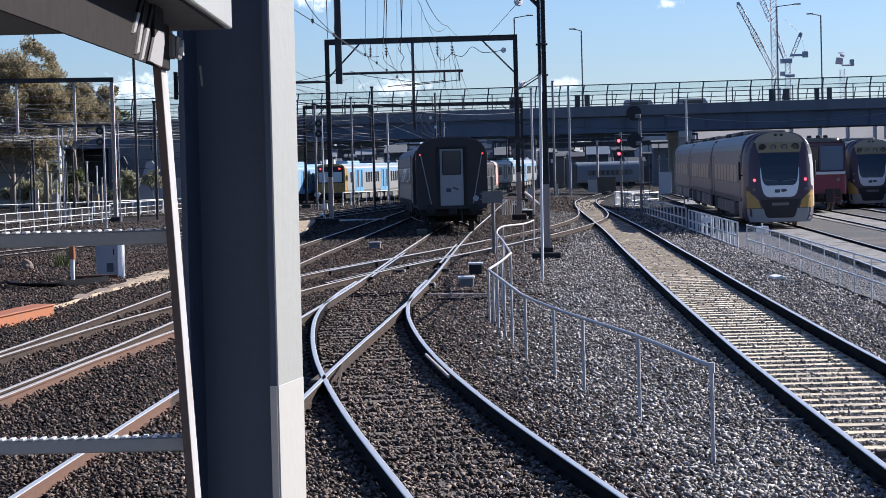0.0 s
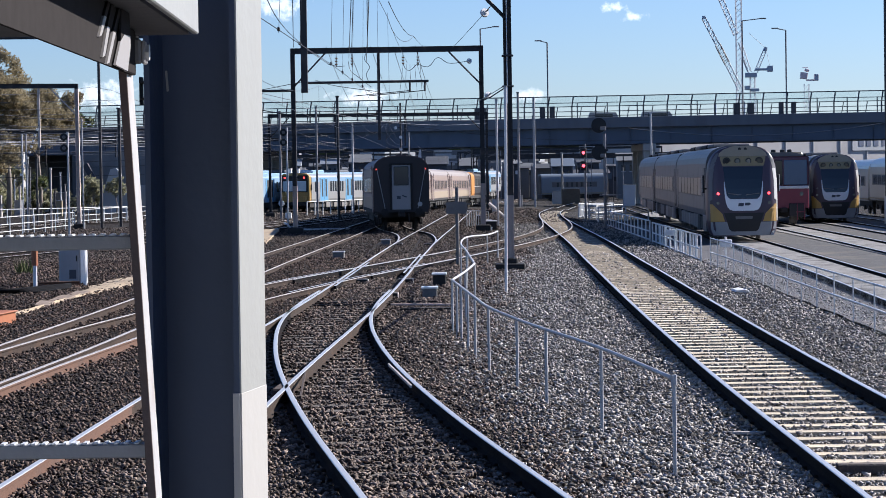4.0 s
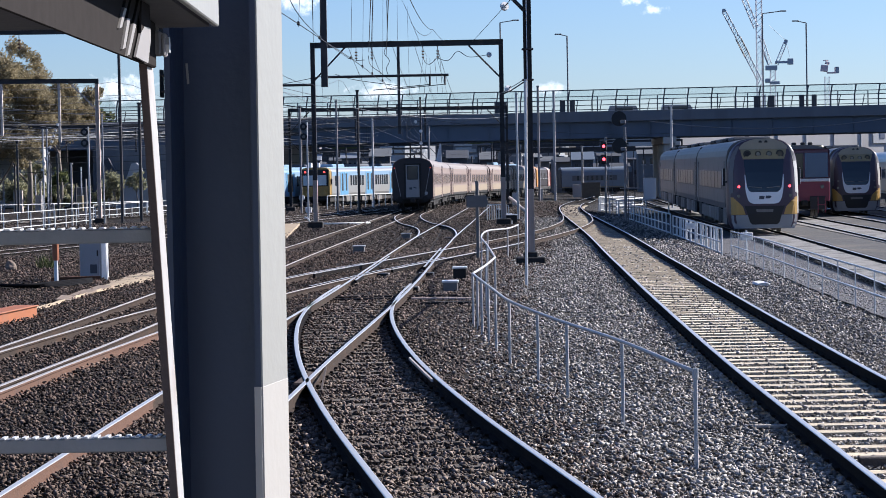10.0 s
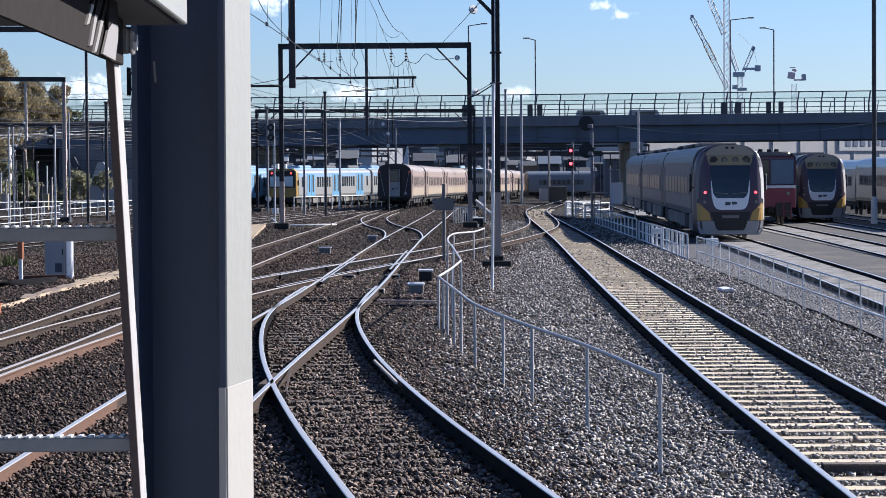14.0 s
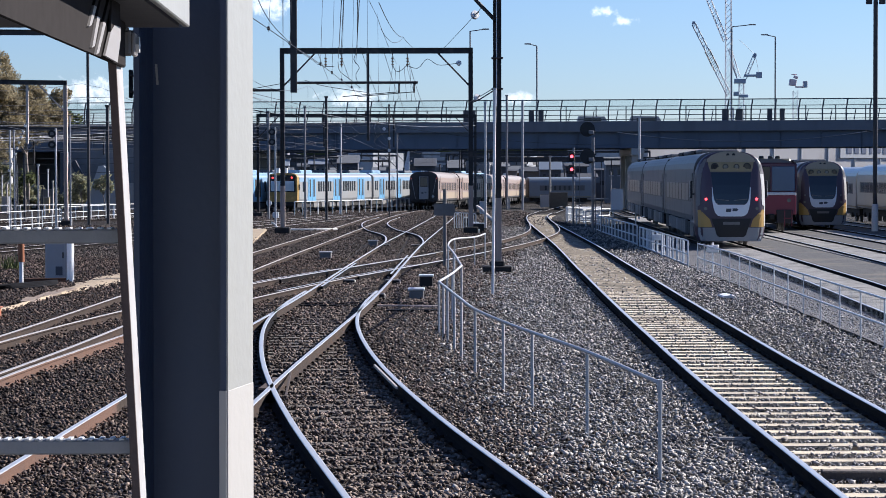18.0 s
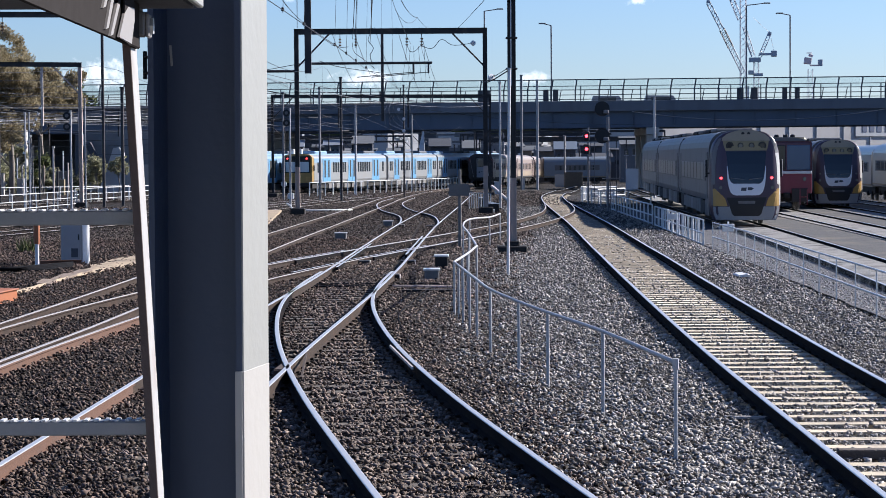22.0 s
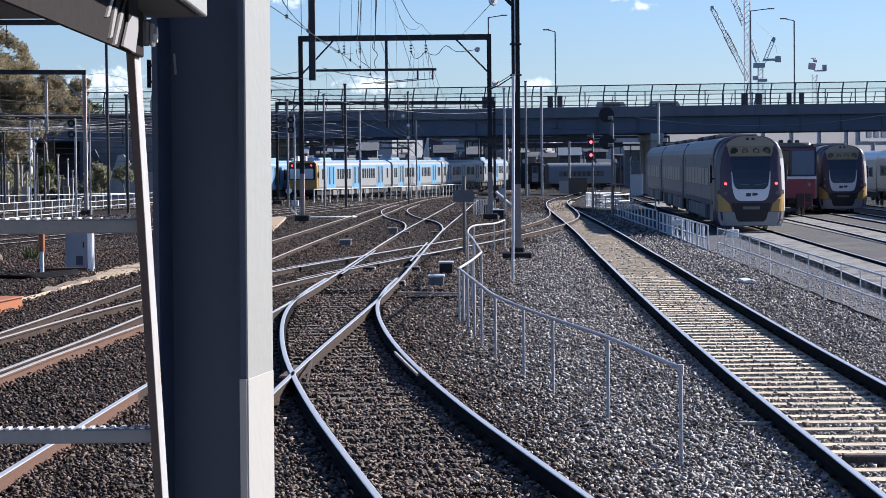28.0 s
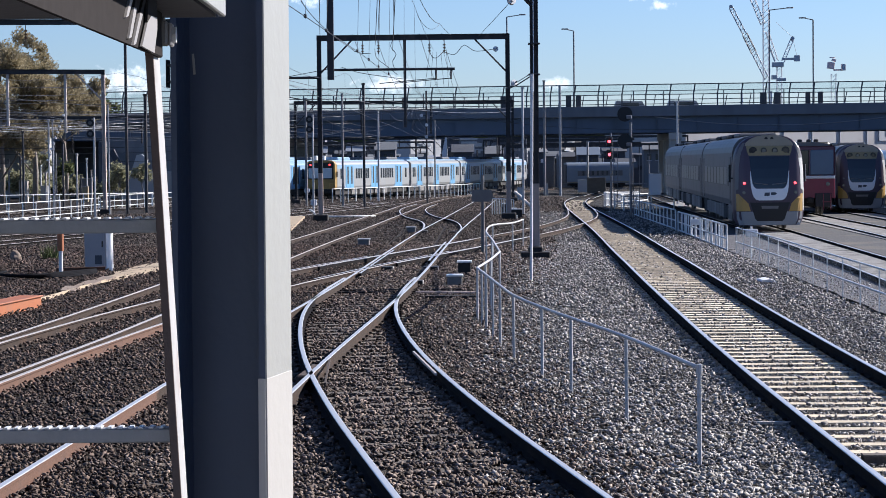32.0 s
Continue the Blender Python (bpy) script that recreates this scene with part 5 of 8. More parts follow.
def build_red_railcar():
    x, y = 18.62, 126.0
    t = thing("red_railcar", "red and grey railcar with a flat dark windscreen in the yard", "train", pose(x, y, level(x, y), 0, 0, YROT), "stabled railcars")
    bm = bmesh.new()
    prism(bm, car_outline(2.95, 4.08, 0.95, 3.0), 0.06, 20)
    body = part("car_body", bm, "silver_dirty", t)
    part("lower_front", boxes(((2.8, 0.08, 1.1), (0, 0.02, 1.5)), bevel=0.03), "red_paint", body, "dark red lower front")
    part("waist_stripe", boxes(((2.8, 0.1, 0.16), (0, 0.0, 2.12)), bevel=0.02), "white_paint", body)
    part("screen_surround", boxes(((2.84, 0.08, 1.66), (0, 0.02, 3.02)), bevel=0.08), "plum", body)
    for s in (-1, 1):
        # right pane coloured as lit by the sky, left one left dark
        part("windscreen", boxes(((1.28, 0.05, 1.38), (s * 0.68, -0.02, 2.95)), bevel=0.03), "screen_blue" if s > 0 else "windscreen", body)
        part("lamp", rods(((s * 1.0, -0.08, 1.75), (s * 1.0, 0.1, 1.75), 0.11), n=12), "lens", body)
        part("steps", boxes(((0.5, 0.12, 0.05), (s * 0.95, -0.1, 0.75)), ((0.05, 0.12, 0.9), (s * 1.15, -0.1, 0.75)), ((0.05, 0.12, 0.9), (s * 0.75, -0.1, 0.75))), "red_paint", body)
    part("front_hose_panel", boxes(((0.9, 0.1, 0.75), (0.75, -0.06, 0.85)), bevel=0.02), "maroon", body)
    part("roof_front", boxes(((2.3, 0.3, 0.26), (0, 0.3, 3.95)), bevel=0.12), "cream_panel", body)
    for s in (-0.5, 0.0, 0.4):
        part("horn", boxes(((0.25, 0.3, 0.18), (s, 0.5, 4.14)), bevel=0.04), "black", body)
    part("coupler", boxes(((0.35, 0.6, 0.3), (0, -0.25, 0.85)), bevel=0.05), "under", body)
    part("underframe", boxes(((2.3, 19, 0.5), (0, 10, 0.75))), "under", body)
    bogie(body, 3.2)
    bogie(body, 16.5)


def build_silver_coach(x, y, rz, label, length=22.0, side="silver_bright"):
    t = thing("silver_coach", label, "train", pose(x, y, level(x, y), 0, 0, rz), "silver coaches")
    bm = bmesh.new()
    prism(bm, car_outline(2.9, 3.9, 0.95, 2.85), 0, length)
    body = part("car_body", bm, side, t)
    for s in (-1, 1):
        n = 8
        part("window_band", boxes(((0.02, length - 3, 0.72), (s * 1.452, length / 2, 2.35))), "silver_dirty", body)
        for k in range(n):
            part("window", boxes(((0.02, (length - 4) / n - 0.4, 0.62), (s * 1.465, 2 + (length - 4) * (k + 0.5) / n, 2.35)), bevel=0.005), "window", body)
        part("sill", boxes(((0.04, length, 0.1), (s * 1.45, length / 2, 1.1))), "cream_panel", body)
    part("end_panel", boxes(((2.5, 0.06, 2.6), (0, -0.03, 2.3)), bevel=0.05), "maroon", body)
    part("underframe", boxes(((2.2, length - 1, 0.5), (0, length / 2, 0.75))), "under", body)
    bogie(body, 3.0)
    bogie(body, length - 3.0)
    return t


build_red_railcar()
build_silver_coach(27.9, 112.0, YROT, "silver coach with a window band stabled beside the mast")
build_silver_coach(29.3, 134.9, YROT, "silver coach coupled behind another in the yard")
build_silver_coach(30.7, 157.8, YROT, "silver coach coupled behind another in the yard")
# the haze on this far silver coach is put into its blue grey
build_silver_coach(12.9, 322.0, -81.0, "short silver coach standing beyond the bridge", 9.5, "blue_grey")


# electric multiple units standing behind the white railing
def build_emu(x, y, rz, label, cars, blue_cab=False):
    t = thing("electric_train", label, "train", pose(x, y, level(x, y), 0, 0, rz), "electric trains")
    cab = part("cab", prism(bmesh.new(), car_outline(3.0, 3.78, 0.95, 3.05, p=0.5), 0.05, 0.6), "ochre", t, "yellow driving cab")
    part("screen_surround", boxes(((2.66, 0.08, 1.62), (0, 0.03, 2.75)), bevel=0.06), "black", cab)
    for s in (-1, 1):
        # the sky's reflection is put into the glass colour
        part("windscreen", boxes(((1.16, 0.05, 0.98), (s * 0.61, -0.02, 2.52)), bevel=0.03), "windscreen_pale", cab, "windscreen coloured pale for the sky it reflects")
        part("marker_lamp", rods(((s * 0.98, -0.04, 3.33), (s * 0.98, 0.1, 3.33), 0.095), n=14), "red_dim", cab, "lit red marker lamp")
        part("lower_panel", boxes(((0.42, 0.05, 0.42), (s * 1.1, 0.02, 1.35)), bevel=0.04), "yellow", cab)
        part("roof_aerial", boxes(((0.3, 0.4, 0.55), (-0.45 + 0.4 * s, 1.2, 3.95)), bevel=0.05), "white_paint", cab)
        part("mirror", boxes(((0.12, 0.12, 0.55), (s * 1.6, 0.35, 2.4)), bevel=0.02), "black", cab)
    part("destination_sign", boxes(((1.1, 0.04, 0.24), (0, -0.02, 3.33)), bevel=0.01), "under", cab)
    part("bumper", boxes(((2.5, 0.3, 0.45), (0, 0.15, 0.8)), bevel=0.08), "under", cab)
    part("coupler", boxes(((0.4, 0.5, 0.3), (0, -0.25, 0.8)), bevel=0.05), "black", cab)
    off, joint = 0.0, Matrix()
    for c in range(cars):
        y0 = 0.6 if c == 0 else off + 0.3
        y1 = off + 23.4
        bm = bmesh.new()
        prism(bm, car_outline(3.05, 3.72, 0.98, 3.05, p=0.55, tuck=0.1), y0, y1)
        body = part("car_body", bm, "train_white" if not (c == 0 and blue_cab) else "train_blue_pale", t, "white car body with a pale blue roof line")
        part("roof_line", boxes(((2.1, y1 - y0 - 0.2, 0.22), (0, (y0 + y1) / 2, 3.68)), bevel=0.08), "train_blue_pale", body)
        for k, yy in enumerate(np.arange(y0 + 4, y1 - 2, 7.6)):
            part("roof_unit", boxes(((1.7, 3.6, 0.42), (0, yy, 3.86)), bevel=0.12), "building_dark" if k % 3 else "train_blue_pale", body)
        for s in (-1, 1):
            part("cant_rail", boxes(((0.03, y1 - y0 - 0.1, 0.42), (s * 1.512, (y0 + y1) / 2, 3.12)), bevel=0.01), "train_blue_pale", body, "pale blue cant rail")
        L = y1 - y0
        doors = [y0 + 0.16 * L, y0 + 0.5 * L, y0 + 0.84 * L]
        for s in (-1, 1):
            for yy in doors:
                bm = bmesh.new()
                prism(bm, [(-1.5, 1.0), (1.25, 1.0), (1.12, 1.8), (1.2, 2.6), (1.55, 3.3), (-1.25, 3.3), (-1.12, 2.5), (-1.2, 1.8)], -0.012, 0.012)
                part("blue_sweep", bm, "train_blue_pale", body, "pale blue sweep round the doors").matrix_basis = pose(s * 1.528, yy, 0, 0, 0, 90)
                for d in (-0.56, 0.56):
                    dr = part("door", boxes(((0.03, 1.0, 2.2), (s * 1.542, yy + d, 2.16)), bevel=0.01), "train_blue", body, "blue sliding door")
                    part("door_glass", boxes(((0.02, 0.46, 1.7), (s * 1.55, yy + d, 2.3)), bevel=0.01), "black", dr)
            for a, b in zip([y0] + doors, doors + [y1]):
                a2, b2 = a + (1.75 if a != y0 else 0.5), b - (1.75 if b != y1 else 0.5)
                n = max(0, int((b2 - a2) / 0.70))
                for k in range(n):
                    part("window", boxes(((0.02, 0.50, 1.0), (s * 1.53, a2 + (b2 - a2) * (k + 0.5) / n, 2.45)), bevel=0.01), "window", body)
        part("underframe", boxes(((2.5, L - 0.4, 0.55), (0, (y0 + y1) / 2, 0.72))), "under", body)
        for yy in np.arange(y0 + 5.5, y1 - 5.5, 2.4):
            part("equipment_box", boxes(((2.7, 1.6, 0.5), (0, yy, 0.62)), bevel=0.04), "under_grey", body)
        bogie(body, off + 3.4)
        bogie(body, off + 20.0)
        # the rear cars stand on the curve and turn back towards the line ahead
        turn = (0.0, 3.6, 3.6, 7.2)[c]
        body.matrix_basis = joint @ pose(0, 0, 0, 0, 0, turn) @ pose(0, -off, 0)
        joint = joint @ pose(0, 0, 0, 0, 0, turn) @ pose(0, 23.8, 0) @ pose(0, 0, 0, 0, 0, -turn)
        if c < cars - 1:
            part("gangway", boxes(((2.4, 0.5, 2.5), (0, -0.2, 2.3)), bevel=0.05), "under", t).matrix_basis = joint
        off += 23.8
    return t


XROT = -16.1
build_emu(-14.9, 218.0, XROT, "white and blue electric train with a yellow cab and red lamps", 4)
build_emu(-19.9, 214.0, XROT, "blue and white electric train standing on the next line", 3, blue_cab=True)


# carriages that leave the platform
def carriage(label):
    t = thing("passenger_carriage", label, "carriage", group="departing carriages")
    L = 22.3
    bm = bmesh.new()
    prism(bm, car_outline(2.95, 4.0, 1.0, 3.0, p=0.7), 0.15, L - 0.15)
    body = part("car_body", bm, "carriage_side", t, "pale dusty carriage body")
    bm = bmesh.new()
    prism(bm, [(x * 1.004, z + 0.015) for x, z in car_outline(2.95, 4.0, 1.0, 3.0, p=0.7) if z > 3.05], 0.1, L - 0.1)
    part("roof", bm, "carriage_roof", body, "grey curved roof")
    for s in (-1, 1):
        part("lower_panel", boxes(((0.02, L - 0.8, 0.62), (s * 1.472, L / 2, 1.5)), bevel=0.006), "carriage_cream", body, "cream lower panel")
        for yy in (2.2, L - 2.2):
            part("door_pillar", boxes(((0.03, 0.22, 2.5), (s * 1.478, yy, 2.25)), bevel=0.01), "carriage_maroon", body)
        part("window_band", boxes(((0.02, L - 6.4, 0.95), (s * 1.478, L / 2, 2.45)), bevel=0.006), "carriage_red", body, "dull brown window band")
        for k in range(9):
            part("window", boxes(((0.02, 1.25, 0.78), (s * 1.486, 4.0 + (L - 8.0) * k / 8, 2.45)), bevel=0.01), "carriage_window", body)
        for yy in (1.3, L - 1.3):
            d = part("door", boxes(((0.03, 0.95, 2.3), (s * 1.475, yy, 2.15)), bevel=0.01), "carriage_red", body)
            part("door_glass", boxes(((0.02, 0.5, 0.8), (s * 1.492, yy, 2.6)), bevel=0.01), "window", d)
        part("sole_bar", boxes(((0.06, L - 0.3, 0.2), (s * 1.43, L / 2, 1.05)), bevel=0.01), "under", body)
        for yy in np.arange(7.5, L - 6, 2.5):
            part("equipment_box", boxes(((0.5, random.uniform(1.2, 2.0), 0.5), (s * 1.05, yy, 0.7)), bevel=0.04), "under", body)
    for yy in (0.0, L - 0.34):
        bm = bmesh.new()
        prism(bm, car_outline(2.972, 4.012, 1.0, 3.0, p=0.7), yy + 0.02, yy + 0.32)
        part("end_band", bm, "carriage_maroon", body, "maroon end band")
    for s, y in ((-1, 0.0), (1, L)):
        bm = bmesh.new()
        out = car_outline(2.92, 3.96, 1.0, 3.0, p=0.7)
        prism(bm, out, y - 0.16 if s > 0 else y, y if s > 0 else y + 0.16)
        e = part("end_wall", bm, "maroon", t, "near black carriage end wall")
        y2 = y + s * 0.0
        dpt = 0.12
        yy = y2 + s * dpt / 2
        part("gangway_surround", boxes(((0.10, dpt, 2.45), (-0.56, yy, 2.35)), ((0.10, dpt, 2.45), (0.56, yy, 2.35)), ((1.22, dpt, 0.1), (0, yy, 3.55)), bevel=0.02), "under", e)
        d = part("gangway_door", boxes(((0.98, 0.06, 2.36), (0, y2 + s * 0.03, 2.32)), bevel=0.01), "gangway_grey", e, "grey gangway door")
        part("door_glass", boxes(((0.78, 0.03, 1.0), (0, y2 + s * 0.07, 2.92)), bevel=0.03), "window", d)
        part("logo_bar", boxes(((0.2, 0.02, 0.16), (-0.14, y2 + s * 0.065, 1.78))), "sign_dark", d)
        part("logo_bar", boxes(((0.26, 0.02, 0.06), (0.16, y2 + s * 0.065, 1.84), (0, 20, 0))), "sign_dark", d)
        part("grab_rail", rods(((-1.28, y2 + s * 0.06, 3.3), (-0.86, y2 + s * 0.06, 1.15), 0.022), n=6), "gangway_grey", e)
        part("grab_rail", rods(((1.28, y2 + s * 0.06, 3.3), (0.86, y2 + s * 0.06, 1.15), 0.022), n=6), "gangway_grey", e)
        for k in (-1, 1):
            part("tail_lamp", rods(((k * 1.3, y2, 3.28), (k * 1.3, y2 + s * 0.08, 3.28), 0.042), n=12), "red_tail" if s < 0 else "under", e)
            part("buffer", rods(((k * 0.9, y2, 1.02), (k * 0.9, y2 + s * 0.35, 1.02), 0.08), ((k * 0.9, y2 + s * 0.35, 1.02), (k * 0.9, y2 + s * 0.4, 1.02), 0.2), n=12), "under", e)
            part("corner_step", boxes(((0.5, 0.2, 0.06), (k * 1.15, y2 + s * 0.05, 0.92)), bevel=0.01), "under", e)
        if s < 0:
            part("tail_disc", rods(((0.98, y2 - 0.06, 1.42), (0.98, y2 - 0.1, 1.42), 0.12), n=18), "tail_disc", e, "white tail disc")
        part("coupler", boxes(((0.34, 0.5, 0.34), (0, y2 + s * 0.15, 0.9)), bevel=0.06), "under", e)
        part("brake_hose", rods(((0.35, y2 + s * 0.1, 0.95), (0.4, y2 + s * 0.2, 0.45), 0.035), n=6), "black", e)
    part("underframe", boxes(((2.5, L - 0.6, 0.35), (0, L / 2, 0.9))), "under", t)
    bogie(t, 2.9, wheels="under")
    bogie(t, L - 2.9, wheels="under")
    return t


def locomotive():
    t = thing("diesel_locomotive", "orange and dark red diesel locomotive hauling the carriages", "locomotive")
    L = 18.0
    bm = bmesh.new()
    prism(bm, car_outline(2.85, 3.9, 1.15, 3.1), 0.4, 3.2)
    body = part("cab", bm, "orange_bright", t, "orange driving cab")
    bm = bmesh.new()
    prism(bm, car_outline(2.6, 3.75, 1.15, 3.2, p=0.5), 3.2, L - 0.6)
    hood = part("hood", bm, "maroon", t, "dark red engine hood")
    bm = bmesh.new()
    prism(bm, car_outline(2.85, 3.9, 1.15, 3.1), L - 3.6, L - 0.4)
    far_cab = part("cab", bm, "cream_side", t, "cream driving cab with red bands")
    part("red_band", boxes(((2.9, 0.5, 2.2), (0, L - 0.8, 2.3)), ((2.9, 0.35, 2.2), (0, L - 3.3, 2.3)), bevel=0.03), "red_bright", far_cab, "red band")
    part("frame", boxes(((2.8, L, 0.35), (0, L / 2, 1.0)), bevel=0.03), "under", t)
    for s in (-1, 1):
        part("cab_window", boxes(((0.95, 0.04, 0.7), (s * 0.62, 0.39, 2.95)), bevel=0.03), "window", body)
        part("headlamp", rods(((s * 0.2, 0.34, 3.6), (s * 0.2, 0.45, 3.6), 0.12), n=12), "lens", body)
        part("fuel_tank", boxes(((0.9, 5.0, 0.6), (s * 0.8, L / 2, 0.6)), bevel=0.1), "under", t)
        for k in range(7):
            part("grille", boxes(((0.04, 1.2, 0.9), (s * 1.31, 4.4 + 1.8 * k, 2.6)), bevel=0.01), "black", hood)
        part("handrail", rods(((s * 1.38, 0.4, 2.2), (s * 1.38, L - 0.5, 2.2), 0.025), n=6), "white_paint", t)
    for k in range(3):
        part("roof_fan", rods(((0, 6 + 3.2 * k, 3.7), (0, 6 + 3.2 * k, 3.92), 0.6), n=20), "under_grey", hood)
    part("coupler", boxes(((0.34, 0.6, 0.34), (0, -0.1, 0.9)), bevel=0.06), "under", t)
    bogie(t, 3.6, 3.2, 0.5)
    bogie(t, L - 3.6, 3.2, 0.5)
    return t


CARS = [carriage("dark ended passenger carriage with grey gangway door, departing")]
for _ in range(5):
    CARS.append(copy_thing(CARS[0], Matrix.Identity(4)))
LOCO = locomotive()


# ---- trackside things ----
def trackside_box(x, y, w, d, h, label, color="cabinet", lid="white_steel", rz=0.0):
    t = thing("trackside_box", label, "equipment box", pose(x, y, ground_z(x, y), 0, 0, rz), "trackside boxes")
    part("body", boxes(((w, d, h), (0, 0, h / 2 - 0.03)), bevel=0.015), color, t)
    part("lid", boxes(((w + 0.05, d + 0.05, 0.05), (0, 0, h - 0.015)), bevel=0.012), lid, t)
    return t


trackside_box(-0.48, 52.0, 0.34, 0.45, 0.25, "low grey point machine box in the ballast", "under_grey")
trackside_box(-0.28, 57.0, 0.33, 0.45, 0.32, "dark grey point machine box behind the first", "under")
trackside_box(-3.9, 79.0, 0.40, 0.5, 0.26, "low dark box beside the running line", "under_grey", "cabinet")
trackside_box(-2.75, 97.0, 0.4, 0.5, 0.24, "small dark box between the far turnouts", "under_grey", "cabinet")
trackside_box(2.3, 128.5, 0.75, 0.7, 0.5, "dark box with a pale lid beside the gantry foot", "under", "white_steel")
trackside_box(2.05, 124.0, 0.55, 0.5, 0.2, "pale flat box near the gantry foot", "white_steel")
trackside_box(19.9, 250.0, 1.3, 1.0, 2.5, "pale pink cabinet with faded lettering under the bridge", "building_pale", "building_wall")
trackside_box(15.9, 296.0, 2.4, 1.2, 2.0, "dark equipment hut under the bridge", "under_grey", "building_dark")
trackside_box(14.9, 309.0, 1.6, 1.2, 1.7, "pale equipment hut under the bridge", "building_pale", "building_wall")
trackside_box(4.35, 215.0, 0.6, 0.5, 1.2, "pale cabinet with a dark foot beside the far line", "building_pale", "cabinet")
trackside_box(8.25, 261.0, 0.4, 0.4, 1.3, "pale concrete pole footing under the bridge", "concrete", "concrete")
trackside_box(2.25, 137.0, 0.55, 0.5, 0.42, "dark box with a white lid beside the gantry foot", "under", "white_steel")
trackside_box(1.95, 142.0, 0.5, 0.4, 0.62, "small black relay box beside the gantry foot", "under", "white_steel")


def build_cabinet():
    x, y = -10.15, 60.75
    t = thing("equipment_cabinet", "grey steel equipment cabinet standing beside the lines", "cabinet", pose(x, y, ground_z(x, y), 0, 0, -14))
    part("body", boxes(((0.62, 0.5, 1.22), (0, 0, 0.58)), bevel=0.012), "cabinet", t)
    part("door", boxes(((0.55, 0.02, 1.08), (-0.01, -0.255, 0.59)), bevel=0.006), "cabinet", t)
    part("data_plate", boxes(((0.2, 0.012, 0.24), (0.10, -0.27, 0.30)), bevel=0.004), "sign_dark", t, "small dark plate")
    part("handle", boxes(((0.03, 0.03, 0.16), (0.22, -0.275, 0.72)), bevel=0.006), "under", t)
    # sun on the right side is put into a whiter panel
    part("side_panel", boxes(((0.012, 0.46, 1.18), (0.316, 0, 0.58)), bevel=0.004), "white_paint", t, "side panel coloured white for the sun on it")
    part("roof", boxes(((0.70, 0.58, 0.05), (0, 0, 1.21)), bevel=0.015), "cabinet", t)
    p = thing("marker_post", "white marker post with an orange top", "post", pose(-10.84, 58.9, ground_z(-10.84, 58.9)))
    part("shaft", rods(((0, 0, -0.05), (0, 0, 0.6), 0.055), n=10), "white_paint", p)
    part("orange_top", rods(((0, 0, 0.6), (0, 0, 1.1), 0.085), n=10), "orange_pipe", p, "orange top")
    # sandy fill over the cable trench, with a few tilted lids showing
    line = spline([(-8.3, 74), (-8.62, 68), (-8.85, 62.5), (-8.95, 57.5), (-9.0, 53), (-9.12, 49), (-9.45, 44), (-9.9, 40)], 0.4)
    half = np.interp(line[:, 1], (40, 45, 48, 50.5, 54, 57, 62, 68, 74), (0.05, 0.13, 0.12, 0.03, 0.03, 0.34, 0.72, 0.6, 0.2))
    verts, faces = [], []
    for (x, y), w in zip(line, half):
        for u in np.linspace(-1, 1, 7):
            e = x + u * w * (1 + 0.35 * noise.noise((y * 0.8, u * 2, 1.0)))
            verts.append((e, y, ground_z(e, y) + 0.055 * (1 - u * u) + 0.012 + 0.03 * noise.noise((e * 3, y * 3, 2.0))))
    for k in range(len(line) - 1):
        for i in range(6):
            a = k * 7 + i
            faces.append((a, a + 1, a + 8, a + 7))
    me = bpy.data.meshes.new("sand_fill")
    me.from_pydata(verts, [], faces)
    me.materials.append(M["concrete_old"])
    me.polygons.foreach_set("use_smooth", [True] * len(me.polygons))
    tagged(new("sand_fill", me), "sandy fill spilled along the buried cable trench", "sand", kind="stuff")
    c = thing("cable_trough", "tilted brown concrete lids of the cable trench", "cable trough", kind="structure")
    for k in range(3, len(line) - 8, 5):
        (x, y), (x2, y2) = line[k], line[k + 2]
        if 49 < y < 56:
            ang = math.degrees(math.atan2(-(x2 - x), y2 - y))
            part("lid_slab", boxes(((0.34, 1.3, 0.05), (x - 0.1, y, ground_z(x, y) + 0.045), (random.uniform(-4, 4), random.uniform(-5, 5), ang + random.uniform(-12, 12))), bevel=0.012), "rock", c)
    o = thing("orange_conduit", "orange square conduit lying in the ballast", "conduit", pose(-9.15, 43.6, ground_z(-9, 44) + 0.08, 0, 0, -6))
    part("length", boxes(((0.42, 3.6, 0.24), (0, 0, 0)), bevel=0.02), "orange_pipe", o)
    part("lip", boxes(((0.5, 3.6, 0.03), (0, 0, 0.13)), bevel=0.01), "orange_pipe", o)
    r = thing("rail_offcut", "brown weathered steel offcut lying beside the cabinet", "scrap steel", pose(-10.6, 59.6, ground_z(-10.5, 60) + 0.08, 0, 0, -72))
    part("bar", sweep(bmesh.new(), RAIL, [(0, -0.5, 0.06), (0, 0.8, 0.06)]), "rail_rust", r)
    w = thing("cable_coil", "black cable looping through the ballast", "cable")
    for j in range(4):
        cp = [(-12.6 + 0.2 * j, 58.5 - 0.3 * j), (-11.9, 57.2 - 0.35 * j), (-11.0, 56.0 - 0.2 * j), (-10.2, 56.6 + 0.2 * j), (-9.8, 58.2)]
        bm = bmesh.new()
        tube(bm, [(a, b, ground_z(a, b) + 0.05 + 0.03 * j) for a, b in spline(cp, 0.4)], 0.032, 6)
        part("cable", bm, "cable", w)
    rk = bmesh.new()
    bmesh.ops.create_icosphere(rk, subdivisions=2, radius=0.19)
    for v in rk.verts:
        v.co *= 1 + 0.5 * noise.noise(v.co * 5)
        v.co.z *= 1.2
    tagged(part("boulder", rk, "rock", None), "pale brown boulder lying on the ballast", "rock").location = (-14.0, 68.6, ground_z(-14, 68.6) + 0.1)
